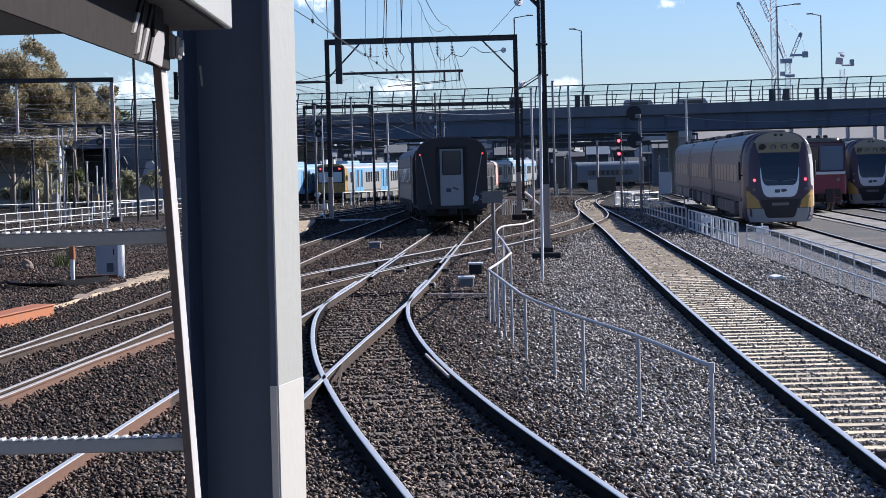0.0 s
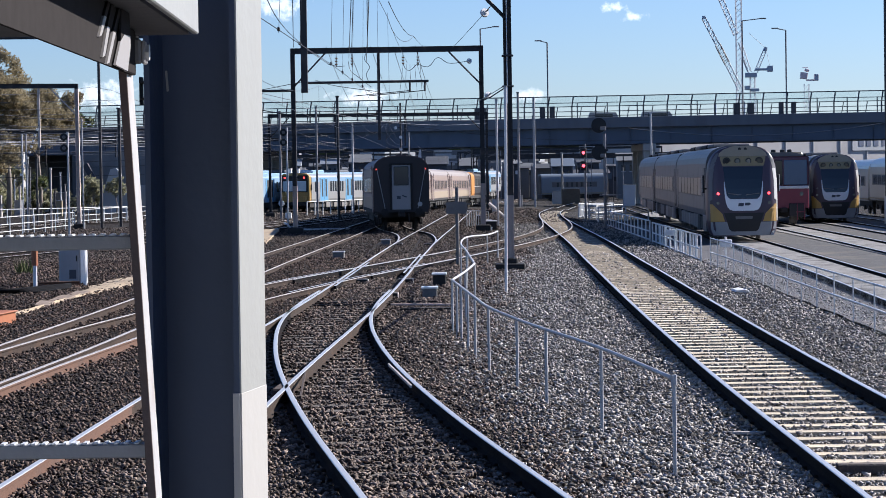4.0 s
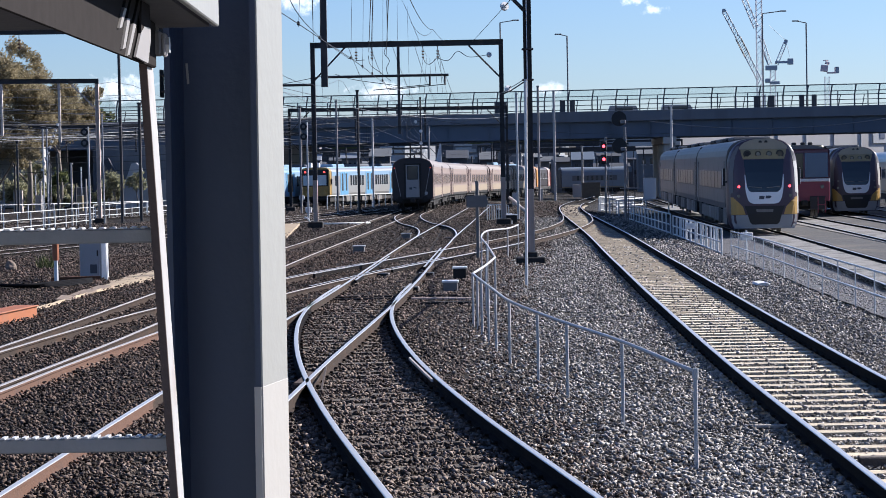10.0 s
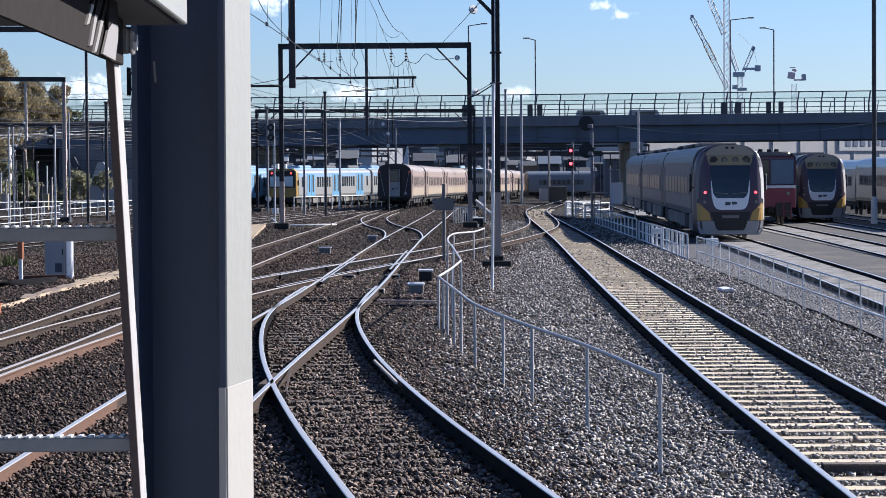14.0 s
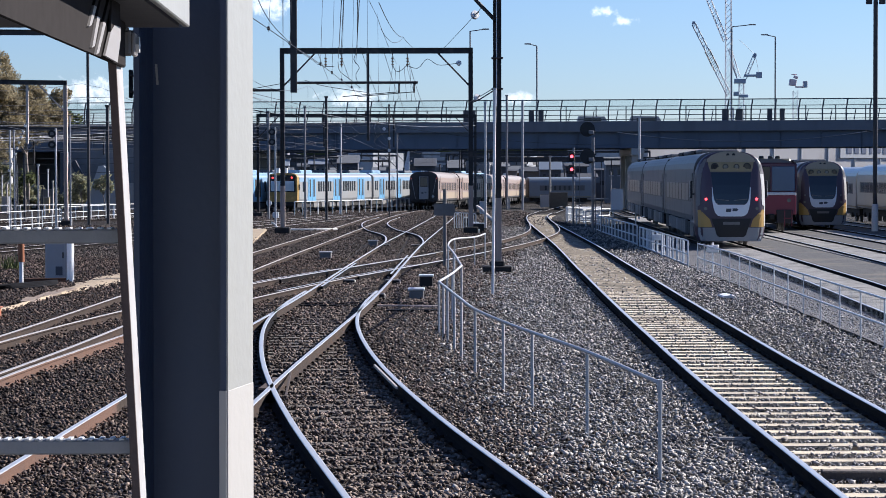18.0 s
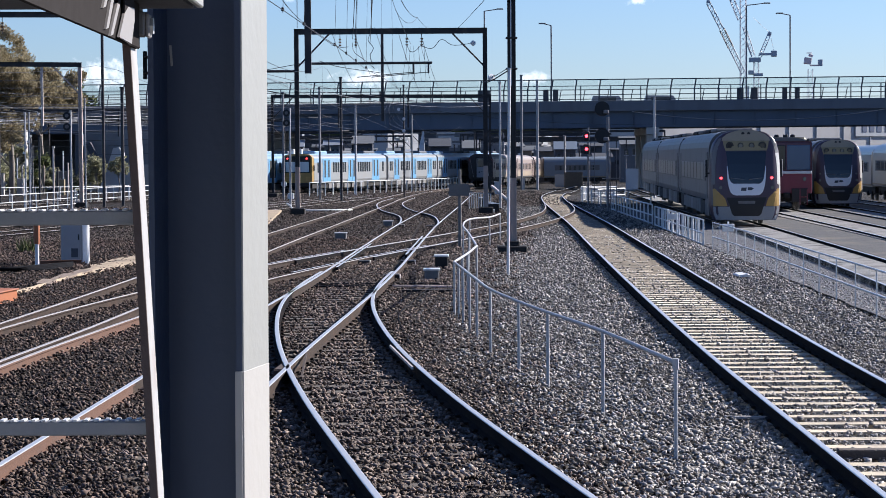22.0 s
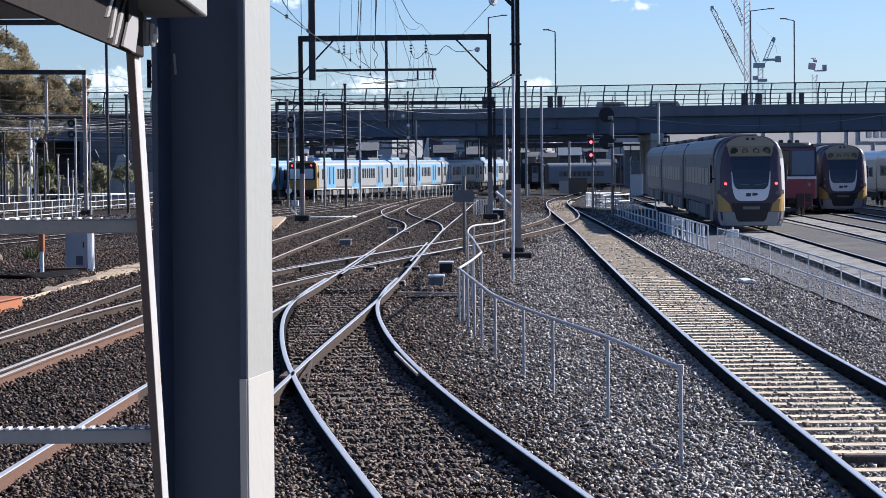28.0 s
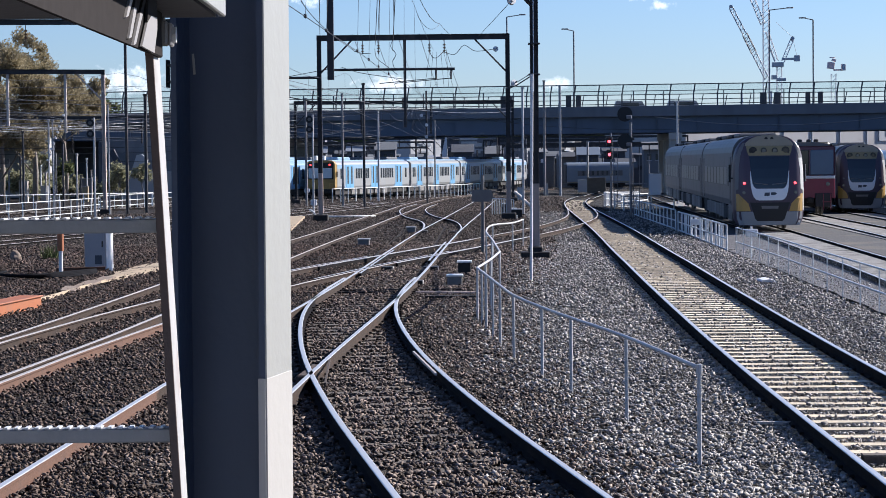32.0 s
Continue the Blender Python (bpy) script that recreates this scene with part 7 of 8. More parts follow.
# ---- bridge abutment, walls and distant buildings ----
def build_background():
    t = thing("bridge_abutment", "pale concrete wing wall at the bridge end", "wall", kind="structure")
    bm = bmesh.new()
    prism(bm, [(-40.6, -1.2), (-38.9, -1.2), (-38.9, 1.5), (-39.3, 1.4)], 262, 262.5)
    part("wing_wall", bm, "concrete", t)
    bm = bmesh.new()
    prism(bm, [(-39.5, -1.3), (-36.7, -1.3), (-36.7, 3.4), (-37.1, 3.9), (-37.7, 3.8)], 252, 252.4)
    part("retaining_wall", bm, "building_pale", t, "pale raking retaining wall")
    part("face", boxes(((22.0, 1.0, 6.6), (-31, 285, 2.3)), bevel=0.05), "concrete", t)
    part("pale_edge", boxes(((0.4, 0.4, 4.6), (-38.2, 261.6, 1.0), (0, 4, 0))), "white_paint", t)
    part("side_pier", boxes(((0.9, 1.0, 7.0), (-43.4, 263.8, 2.0)), bevel=0.06), "building_dark", t)

    def shed(x, y, w, d, h, label, wall, roof, windows=0, ridge=1.2):
        b = thing("industrial_building", label, "building", pose(x, y, -1.5))
        part("wall", boxes(((w, d, h), (0, 0, h / 2)), bevel=0.03), wall, b)
        bm = bmesh.new()
        prism(bm, [(-w / 2 - 0.4, h), (w / 2 + 0.4, h), (w / 2 + 0.4, h + 0.2), (0, h + ridge), (-w / 2 - 0.4, h + 0.2)], -d / 2 - 0.4, d / 2 + 0.4)
        part("roof", bm, roof, b)
        for k in range(windows):
            xx = -w / 2 + w * (k + 0.5) / windows
            wd = part("window", boxes(((w / windows * 0.55, 0.12, h * 0.22), (xx, -d / 2 - 0.04, h * 0.62)), bevel=0.02), "window", b)
            part("frame", boxes(((w / windows * 0.62, 0.08, 0.15), (xx, -d / 2 - 0.05, h * 0.5))), "building_pale", wd)
        part("door", boxes(((2.4, 0.14, 2.6), (w * 0.22, -d / 2 - 0.05, 1.3)), bevel=0.02), "building_dark", b)
    shed(-38, 470, 26, 18, 6.4, "long grey shed seen beneath the bridge", "building_dark", "building_dark", 6, 0.5)
    shed(-14, 455, 17, 16, 7.0, "grey shed with a low metal roof beneath the bridge", "building_wall", "building_dark", 5, 0.5)
    shed(6, 480, 18, 16, 7.8, "dark industrial shed beneath the bridge", "building_dark", "building_dark", 6, 0.4)
    shed(27, 430, 14, 12, 6.2, "grey house with a pale hipped roof beneath the bridge", "building_wall", "building_dark", 4, 1.4)
    shed(-66, 430, 26, 14, 6.5, "grey shed behind the trees", "building_wall", "roof_pale", 5)
    rnd = random.Random(21)
    for k, x in enumerate(range(-100, 150, 13)):
        shed(x + rnd.uniform(-3, 3), 505 + rnd.uniform(-12, 25), rnd.uniform(10, 15), 12, rnd.uniform(7.6, 9.2), "distant industrial building beyond the bridge",
             rnd.choice(("building_wall", "building_dark", "building_dark", "building_dark")), rnd.choice(("building_dark", "building_dark", "building_wall")), rnd.choice((3, 4, 5)), rnd.uniform(0.6, 2.0))
    # the sign_dark panel stands for the shade in the opening under the bridge
    for x0, x1, z0, z1, y, c in ((-82, -66, -1.3, 5.7, 283, "concrete"), (-66, -50.2, -1.3, 5.7, 283, "concrete"), (-50.4, -43.6, -1.3, 6.0, 284, "sign_dark"), (-43.6, -31, 1.9, 6.0, 266, "building_wall"),
                                 (-43.4, -31, -1.4, 1.9, 265.4, "concrete"), (-31, -19, -1.3, 5.7, 283, "concrete")):
        part("back_wall", boxes(((x1 - x0, 0.6, z1 - z0), ((x0 + x1) / 2, y, (z0 + z1) / 2)), bevel=0.05), c, t)
    part("pier", boxes(((1.1, 1.2, 7.4), (-50.2, 264.5, 2.3)), bevel=0.06), "concrete", t)
    part("raking_strut", boxes(((0.7, 0.5, 4.6), (-41.4, 264.2, 2.4), (0, -28, 0)), bevel=0.04), "sign_dark", t)
    w = thing("depot_building", "large pale grey depot wall with a white name sign", "building", pose(72.5, 430, -1.7, 0, 0, 40))
    part("wall", boxes(((104, 20, 12.6), (-4, 0, 6.3)), bevel=0.03), "depot_wall", w)
    part("roof", boxes(((105, 21, 0.5), (-4, 0, 12.8)), bevel=0.05), "roof_pale", w)
    sg = part("sign_board", boxes(((17.5, 0.2, 2.6), (3.0, -10.15, 8.7)), bevel=0.03), "building_pale", w, "pale sign board")
    for k in range(6):
        part("sign_mark", boxes(((1.35 if k != 3 else 0.7, 0.08, 1.2 if k != 4 else 0.9), (-3.2 + 2.1 * k, -10.28, 8.85)), bevel=0.02), "sign_blue", sg)
    for k in range(11):
        part("panel_rib", boxes(((0.15, 0.2, 12), (-39 + 7.5 * k, -10.1, 6.0))), "building_pale", w)
    for k in range(5):
        part("roller_door", boxes(((4.2, 0.2, 4.4), (-24 + 9 * k, -10.12, 2.2)), bevel=0.03), "building_dark", w)
    # workshops and line equipment of the yard beyond the bridge
    rnd = random.Random(77)
    for k in range(11):
        x, y, wd, h = -52 + 8.6 * k + rnd.uniform(-2, 2), rnd.uniform(385, 440), rnd.uniform(4, 8), rnd.uniform(6.6, 8.8)
        turn = rnd.uniform(44, 62) if k % 3 else 0.0
        b = thing("workshop_building", "grey workshop with white fascia boards beyond the bridge", "building", pose(x, y, -1.6, 0, 0, turn), "workshops beyond the bridge")
        part("wall", boxes(((wd, 6, h), (0, 0, h / 2)), bevel=0.03), rnd.choice(("building_pale", "building_wall", "under_grey", "building_wall")), b)
        for j in range(rnd.choice((4, 5, 6))):
            l = rnd.uniform(1.0, 3.6)
            part("fascia_board", boxes(((l, 0.1, rnd.uniform(0.3, 0.7)), (rnd.uniform(-wd / 2 + l / 2, wd / 2 - l / 2), -3.06 - 0.03 * j, h * rnd.uniform(0.62, 0.98))), bevel=0.02), rnd.choice(("white_paint", "building_pale", "roof_pale")), b)
        part("door", boxes(((1.6, 0.12, 2.2), (rnd.uniform(-1, 1), -3.05, 1.1)), bevel=0.02), "black", b)
    # low sheds with white and grey metal roofs pitched towards the yard
    for k in range(76):
        x, y = -56 + 1.5 * k + rnd.uniform(-1.5, 1.5), rnd.uniform(352, 384)
        wd, h, d = rnd.uniform(1.0, 4.0), rnd.uniform(3.6, 6.2), rnd.uniform(0.6, 2.4)
        b = thing("roofed_shed", "low shed with a pale metal roof beyond the bridge", "shed", pose(x, y, -1.6, 0, 0, rnd.uniform(-8, 8)), "sheds beyond the bridge")
        part("wall", boxes(((wd, 3, h), (0, 2, h / 2)), bevel=0.03), rnd.choice(("building_dark", "building_wall", "sign_dark", "under_grey")), b)
        part("roof", boxes(((wd + 0.5, d, 0.12), (0, 0.4, h - 0.1), (rnd.uniform(12, 30), 0, 0)), bevel=0.02), rnd.choice(("roof_pale", "building_wall", "building_wall", "building_dark", "blue_grey") if x < 4 else ("building_wall", "building_dark", "building_dark", "building_dark")), b)
        for j in range(rnd.choice((1, 2, 3))):
            part("window", boxes(((rnd.uniform(0.5, 1.3), 0.1, rnd.uniform(0.4, 1.0)), (rnd.uniform(-wd / 2, wd / 2) * 0.7, 0.47, h * rnd.uniform(0.55, 0.85))), bevel=0.02), rnd.choice(("window_pale", "white_paint", "black")), b)
    for x, w, h, c, roof in ((-18.2, 2.6, 7.2, "building_wall", "roof_pale"), (-13.6, 3.0, 7.4, "building_dark", "building_wall"), (-24.5, 3.4, 7.0, "building_dark", "roof_pale"), (-1.8, 3.0, 6.9, "building_dark", "building_dark"), (3.0, 2.4, 6.6, "building_dark", "building_wall"),
                              (17.4, 3.2, 6.3, "building_dark", "blue_grey"), (28.0, 4.2, 7.0, "building_wall", "building_wall")):
        b = thing("rail_depot_hut", "depot hut with a pitched metal roof beyond the bridge", "hut", pose(x, 346, -1.6))
        part("wall", boxes(((w, 4, h - 1.2), (0, 2.4, (h - 1.2) / 2)), bevel=0.03), c, b)
        part("roof", boxes(((w + 0.5, 3.0, 0.12), (0, 1.3, h - 0.6), (24, 0, 0)), bevel=0.02), roof, b)
        for j in range(3):
            wn_ = part("window", boxes(((w * 0.14, 0.1, 0.9), (w * (j - 1) * 0.3, 0.38, h - 2.3)), bevel=0.02), "window", b)
            part("frame", boxes(((w * 0.18, 0.06, 0.1), (w * (j - 1) * 0.3, 0.36, h - 2.85))), "building_pale", wn_)
    for k in range(30):
        x, y = rnd.uniform(-48, 48), rnd.uniform(296, 375)
        slim_pole("line_pole", "slim steel line pole beyond the bridge", x, y, rnd.uniform(2.6, 6.6), rnd.uniform(0.07, 0.14), rnd.choice(("gantry_grey", "gantry_dark", "galvanised", "gantry_dark")))
    for k in range(6):
        y = 312 + 19 * k
        x = -40 + rnd.uniform(-4, 4)
        portal("overhead_line_gantry", "dark steel gantry beyond the bridge", x, y, x + rnd.uniform(26, 44), y + rnd.uniform(-3, 3), rnd.uniform(6.4, 8.2), beam=0.3, post=0.2, drops=((0.3, 1.6), (0.55, 1.6), (0.8, 1.6)), pale=0.4)
        x = 4 + rnd.uniform(-3, 3)
        portal("overhead_line_gantry", "dark steel gantry beyond the bridge", x, y + 8, x + rnd.uniform(24, 34), y + 8, rnd.uniform(6.4, 8.2), beam=0.3, post=0.2, drops=((0.35, 1.6), (0.7, 1.6)), pale=0.4)
    sp = thing("shade_sail", "white pointed shade sail peak beyond the bridge", "shade sail", pose(-4.3, 330, -1.4))
    part("mast", rods(((0.15, 0, 0), (0.15, 0, 8.0), 0.1), n=8), "white_paint", sp)
    bm = bmesh.new()
    prism(bm, [(-0.75, 4.2), (0.35, 4.2), (0.3, 7.7), (0.1, 7.7)], -0.1, 0.1)
    part("sail", bm, "white_paint", sp)
    for k in range(0, 11, 2):
        x, y = -52 + 1.55 * k + rnd.uniform(-0.6, 0.6), rnd.uniform(228, 256)
        tree("slender pale barked sapling below the bridge end", x, y, rnd.uniform(4.0, 6.2), rnd.uniform(0.9, 1.5), 40 + k, "leaf_b" if k % 3 == 0 else "leaf_dry", 900, 0.2, 0.35)
    for k in range(9):
        x, y = -47.5 + 1.25 * k + rnd.uniform(-0.4, 0.4), rnd.uniform(212, 236)
        slim_pole("cable_post", "short weathered cable post beside the outer lines", x, y, rnd.uniform(1.2, 4.4), rnd.uniform(0.05, 0.10), ("gantry_pale", "gantry_grey", "white_steel", "gantry_dark")[k % 4], "post")
    for x, y, w, h, c in ((-46.4, 232, 0.9, 2.2, "gantry_pale"), (-43.1, 226, 0.7, 1.7, "cabinet"), (-41.0, 238, 1.3, 2.4, "under_grey"), (-39.7, 230, 0.6, 1.6, "cream_panel")):
        trackside_box(x, y, w, 0.6, h, "weathered relay cabinet below the bridge end", c, "cabinet")
    for x, y, x2, y2, h in ((-62, 214, -27, 220, 8.4), (-56, 238, -18, 243, 7.8)):
        portal("overhead_line_gantry", "dark steel gantry over the outer lines before the bridge", x, y, x2, y2, h, beam=0.3, post=0.2, drops=((0.35, 2.4), (0.6, 2.4), (0.85, 2.4)), pale=0.4)
    # a slack insulator string among the outer poles
    st = thing("insulator_string", "slack string of white disc insulators between the outer poles", "insulator")
    for k in range(9):
        p = Vector((-26.5, 140, 2.98)).lerp(Vector((-25.47, 140, 5.76)), k / 8)
        part("disc", rods((p, p + Vector((0.05, 0, 0.12)), 0.085), n=10), "white_paint", st)
    part("core_rod", rods(((-26.6, 140, 2.7), (-25.35, 140, 6.1), 0.02), n=5), "wire", st)
    hb = thing("far_tree_belt", "distant dark tree belt and roofs on the horizon", "trees", kind="backdrop")
    for k, (x0, x1, h) in enumerate(((-300, -60, 13), (-70, 60, 12.5), (50, 300, 13))):
        bm = bmesh.new()
        n = 40
        top = [(x0 + (x1 - x0) * i / n, h * (1.0 + 0.25 * noise.noise((i * 0.7 + 9 * k, 2.0, 0)))) for i in range(n + 1)]
        prism(bm, [(x0, -2)] + top + [(x1, -2)], 640 + 8 * k, 646 + 8 * k)
        part("tree_line", bm, "leaf_b", hb)


build_background()


# ---- cranes on the skyline ----
def lattice(parent, a, b, w, color, name="lattice_boom", bays=16):
    a, b = Vector(a), Vector(b)
    d = (b - a).normalized()
    s = d.cross(Vector((0, 1, 0))).normalized() * w / 2
    u = Vector((0, 1, 0)) * w / 2
    bm = bmesh.new()
    cs = [s + u, s - u, -s - u, -s + u]
    for c in cs:
        rod(bm, a + c, b + c, 0.12, 4)
    for k in range(bays):
        p, q = a.lerp(b, k / bays), a.lerp(b, (k + 1) / bays)
        rod(bm, p + cs[k % 2], q + cs[(k + 1) % 2 + 2 if k % 2 else 3], 0.07, 4)
        rod(bm, p + cs[2 if k % 2 else 0], q + cs[0 if k % 2 else 2], 0.07, 4)
    return part(name, bm, color, parent)


def build_cranes():
    t = thing("tower_crane", "pale lattice luffing tower crane on the skyline", "crane", group="tower cranes")
    lattice(t, (90.2, 700, -2), (90.2, 700, 66), 1.7, "crane_white", "mast", 40)
    lattice(t, (89.3, 700, 44), (83.2, 700, 59), 1.3, "crane_white")
    lattice(t, (90.0, 696, 27.0), (86.0, 696, 35.1), 1.3, "crane_grey", bays=8)
    lattice(t, (86.0, 696, 35.1), (83.2, 696, 40.8), 1.5, "crane_dark", bays=9)
    lattice(t, (83.2, 696, 40.8), (79.0, 696, 49.0), 1.1, "crane_grey", bays=8)
    part("hook_block", boxes(((1.0, 0.8, 0.9), (79.0, 696, 49.3)), bevel=0.1), "crane_grey", t)
    part("cab", boxes(((1.6, 1.6, 1.3), (92.4, 698, 27.6)), bevel=0.1), "crane_grey", t)
    part("counterweight", boxes(((2.8, 1.6, 0.9), (94.6, 698, 26.9)), bevel=0.1), "crane_grey", t)
    t = thing("tower_crane", "grey luffing tower crane with a short raised jib", "crane", group="tower cranes")
    lattice(t, (121.2, 900, -2), (121.2, 900, 39), 1.9, "crane_white", "mast", 24)
    part("cab", boxes(((4.4, 3, 1.8), (120.6, 900, 39.8)), bevel=0.1), "crane_grey", t)
    j = lattice(t, (122.6, 900, 41), (126.6, 900, 50.4), 1.2, "crane_white", bays=8)
    part("jib_tip", boxes(((1.0, 1, 1.8), (126.4, 900, 50.0), (0, 23, 0))), "crane_grey", j)
    part("counter_jib", boxes(((6.8, 1.6, 0.9), (125.6, 900, 42.0)), bevel=0.1), "crane_grey", t)
    part("counterweight", boxes(((2.2, 2.0, 2.4), (128.2, 900, 42.2)), bevel=0.1), "crane_grey", t)
    lattice(t, (120.2, 900, 41), (116.4, 900, 53), 1.2, "crane_white", bays=8)
    part("strut", rods(((119.5, 900, 41), (117.6, 900, 46), 0.35), n=6), "crane_grey", t)
    part("pendant", rods(((126.6, 900, 50.4), (120.0, 900, 56.5), 0.08), n=4), "crane_grey", t)
    part("pendant", rods(((126.6, 900, 50.4), (128.2, 900, 43), 0.08), n=4), "crane_grey", t)
    t = thing("tower_crane", "far tower crane with a red and white machinery deck", "crane", group="tower cranes")
    lattice(t, (190.2, 1200, -2), (190.2, 1200, 47), 2.4, "crane_white", "mast", 20)
    part("machinery_deck", boxes(((3.6, 3, 3.4), (188.8, 1200, 51.4), (0, 8, 0)), ((2.2, 2, 1.4), (190.4, 1200, 54.2), (0, 20, 0)), ((3.0, 0.5, 0.5), (189.6, 1200, 55.6)), bevel=0.15), "crane_red", t)
    part("counterweight", boxes(((2.2, 3, 3.4), (195.4, 1200, 50.4)), bevel=0.2), "crane_grey", t)
    part("tie", boxes(((5, 1, 0.8), (192.6, 1200, 49.0))), "crane_red", t)
    for x, z in ((66.2, 18.9), (73.4, 19.2)):
        p = slim_pole("roof_vent", "thin far off vent pipe on the skyline", x, 560, z, 0.2, "crane_grey", "pipe")


build_cranes()


# ---- unseen station behind the camera, added to shade and bounce light ----
def build_station():
    t = thing("station_platform", "unseen concrete platform with a canopy added for shade", "platform", kind="structure")
    # pale slab throws light up at the column
    part("platform_slab", boxes(((9.0, 60, 1.3), (-1.6, -28.4, 0.45)), bevel=0.02), "concrete", t)
    # added canopy and wall keep sky light off the column's near side
    part("canopy_roof", boxes(((12.0, 22, 0.25), (-1.6, -21, 4.9))), "building_dark", t)
    part("back_wall", boxes(((40.0, 0.4, 5.0), (-1.6, -30, 2.3))), "building_dark", t)
    for y in (-12, -18, -24):
        for x in (-5.5, 2.4):
            part("canopy_post", boxes(((0.25, 0.25, 3.7), (x, y, 2.93)), bevel=0.01), "gantry_dark", t)


build_station()


# ---- frogs and guard rails of the turnouts ----
def build_turnout():
    t = thing("turnout_crossing", "worn steel crossing where two rails meet", "rail crossing", kind="structure")
    for a, b, c in (((-0.52, 28.8), (-0.90, 32.2), "gantry_pale"), ((-1.86, 27.6), (-2.02, 31.0), "rail_rust_pale")):
        part("guard_rail", sweep(bmesh.new(), [(-0.012, -0.03), (0.012, -0.03), (0.012, 0.006), (-0.012, 0.002)], on_level([a, b])), c, t)
    for key, d, y0, y1 in (("running line with rusty sides that curves to the crossover", -GAUGE + 0.13, 55, 72), ("running line with rusty sides that curves to the crossover", GAUGE - 0.13, 62, 80),
                           ("worn crossover line with rust orange rail sides", GAUGE - 0.14, 52, 70), ("worn crossover line with rust orange rail sides", -GAUGE + 0.14, 58, 82),
                           ("worn crossover line with rust orange rail sides", GAUGE + 0.12, 60, 84), ("worn crossover line with rust orange rail sides", -GAUGE - 0.12, 54, 66)):
        p = offset(TRACKS[key][1], d)
        p = p[(p[:, 1] >= y0) & (p[:, 1] <= y1)]
        part("check_rail", sweep(bmesh.new(), [(-0.03, -0.15), (0.03, -0.15), (0.03, 0.004), (-0.03, 0.004)], on_level(p), [0, 0, 1, 0]), ["rail_side", "rail_head"], t, "worn check rail")
    part("frog_block", boxes(((0.16, 1.6, 0.12), (-2.19, 29.6, -0.075), (0, 0, -3)), bevel=0.02), "rail_rust_pale", t)
    for x, y in ((-1.41, 52.3), (-2.35, 59.3), (-1.17, 59.2), (-0.9, 95), (-2.2, 96)):
        cv = part("rod_cover", boxes(((0.36, 0.4, 0.15), (x, y, level(x, y) - 0.12)), bevel=0.012), "under", t, "dark rod cover")
        # pale strips stand for sunlight on the cover's top and right side
        part("cover_edge", boxes(((0.38, 0.06, 0.03), (x, y - 0.15, level(x, y) - 0.035)), ((0.03, 0.4, 0.13), (x + 0.19, y, level(x, y) - 0.11)), bevel=0.006), "gantry_pale", cv, "sunlit edges made as pale strips")
    for y in (49.3, 50.1):
        part("stretcher_rod", rods(((-3.0, y, -0.13), (-0.1, y, -0.13), 0.022), n=6), "under", t)
    part("detector_rod", rods(((-1.3, 48.9, -0.12), (0.02, 48.7, -0.13), 0.026), n=6), "mast_foot", t, "pale worn detector rod")
    part("drive_rod", boxes(((1.25, 0.14, 0.06), (-0.45, 47.6, -0.15), (0, 0, -2)), bevel=0.01), "under", t, "dark drive rod cover")


build_turnout()


# ---- sleepers ----
def sleeper_mesh(name, material, length, depth, top, dip):
    h = length / 2
    bm = bmesh.new()
    prof = [(-h, top - dip), (-h * 0.72, top - dip * 0.3), (-h * 0.62, top), (h * 0.62, top), (h * 0.72, top - dip * 0.3), (h, top - dip), (h, top - 0.25), (-h, top - 0.25)]
    prism(bm, prof, -depth / 2, depth / 2)
    return part(name, bm, material, None)


def lay_sleepers(key, proto, name, y0, y1, pitch, limit=300, jitter=0.5):
    t, c = TRACKS[key]
    s = np.concatenate([[0], np.cumsum(np.linalg.norm(np.diff(c, axis=0), axis=1))])
    d0, d1 = np.interp(y0, c[:, 1], s), np.interp(y1, c[:, 1], s)
    n = 0
    d = d0
    while d < d1 and n < limit:
        x, y = np.interp(d, s, c[:, 0]), np.interp(d, s, c[:, 1])
        x2, y2 = np.interp(d + 0.3, s, c[:, 0]), np.interp(d + 0.3, s, c[:, 1])
        yaw = math.degrees(math.atan2(-(x2 - x), y2 - y)) + random.uniform(-jitter, jitter)
        m = pose(x + random.uniform(-0.02, 0.02), y, level(x, y) + random.uniform(-0.006, 0.004), 0, 0, yaw)
        o = proto.copy()
        scene.collection.objects.link(o)
        o.name = name
        o.parent = t
        o.matrix_basis = m
        n += 1
        d += pitch


concrete_sleeper = sleeper_mesh("sleeper", "sleeper_concrete", 2.3, 0.235, -0.158, 0.075)
wood_sleeper = sleeper_mesh("sleeper", "sleeper_wood", 2.3, 0.24, -0.181, 0.04)
lay_sleepers("siding with pale concrete sleepers and bright rail heads", concrete_sleeper, "sleeper", 17.5, 208, 0.633)
for key, y0, y1 in (("bright worn rails of the curved line joining the turnout", 16.5, 50), ("running line with rusty sides that curves to the crossover", 17, 100),
                    ("worn crossover line with rust orange rail sides", 26, 100), ("running line with brown rails beside the crossover", 26, 110)):
    lay_sleepers(key, wood_sleeper, "sleeper", y0, y1, 0.66, jitter=1.5)
for o in (concrete_sleeper, wood_sleeper):
    bpy.data.objects.remove(o)


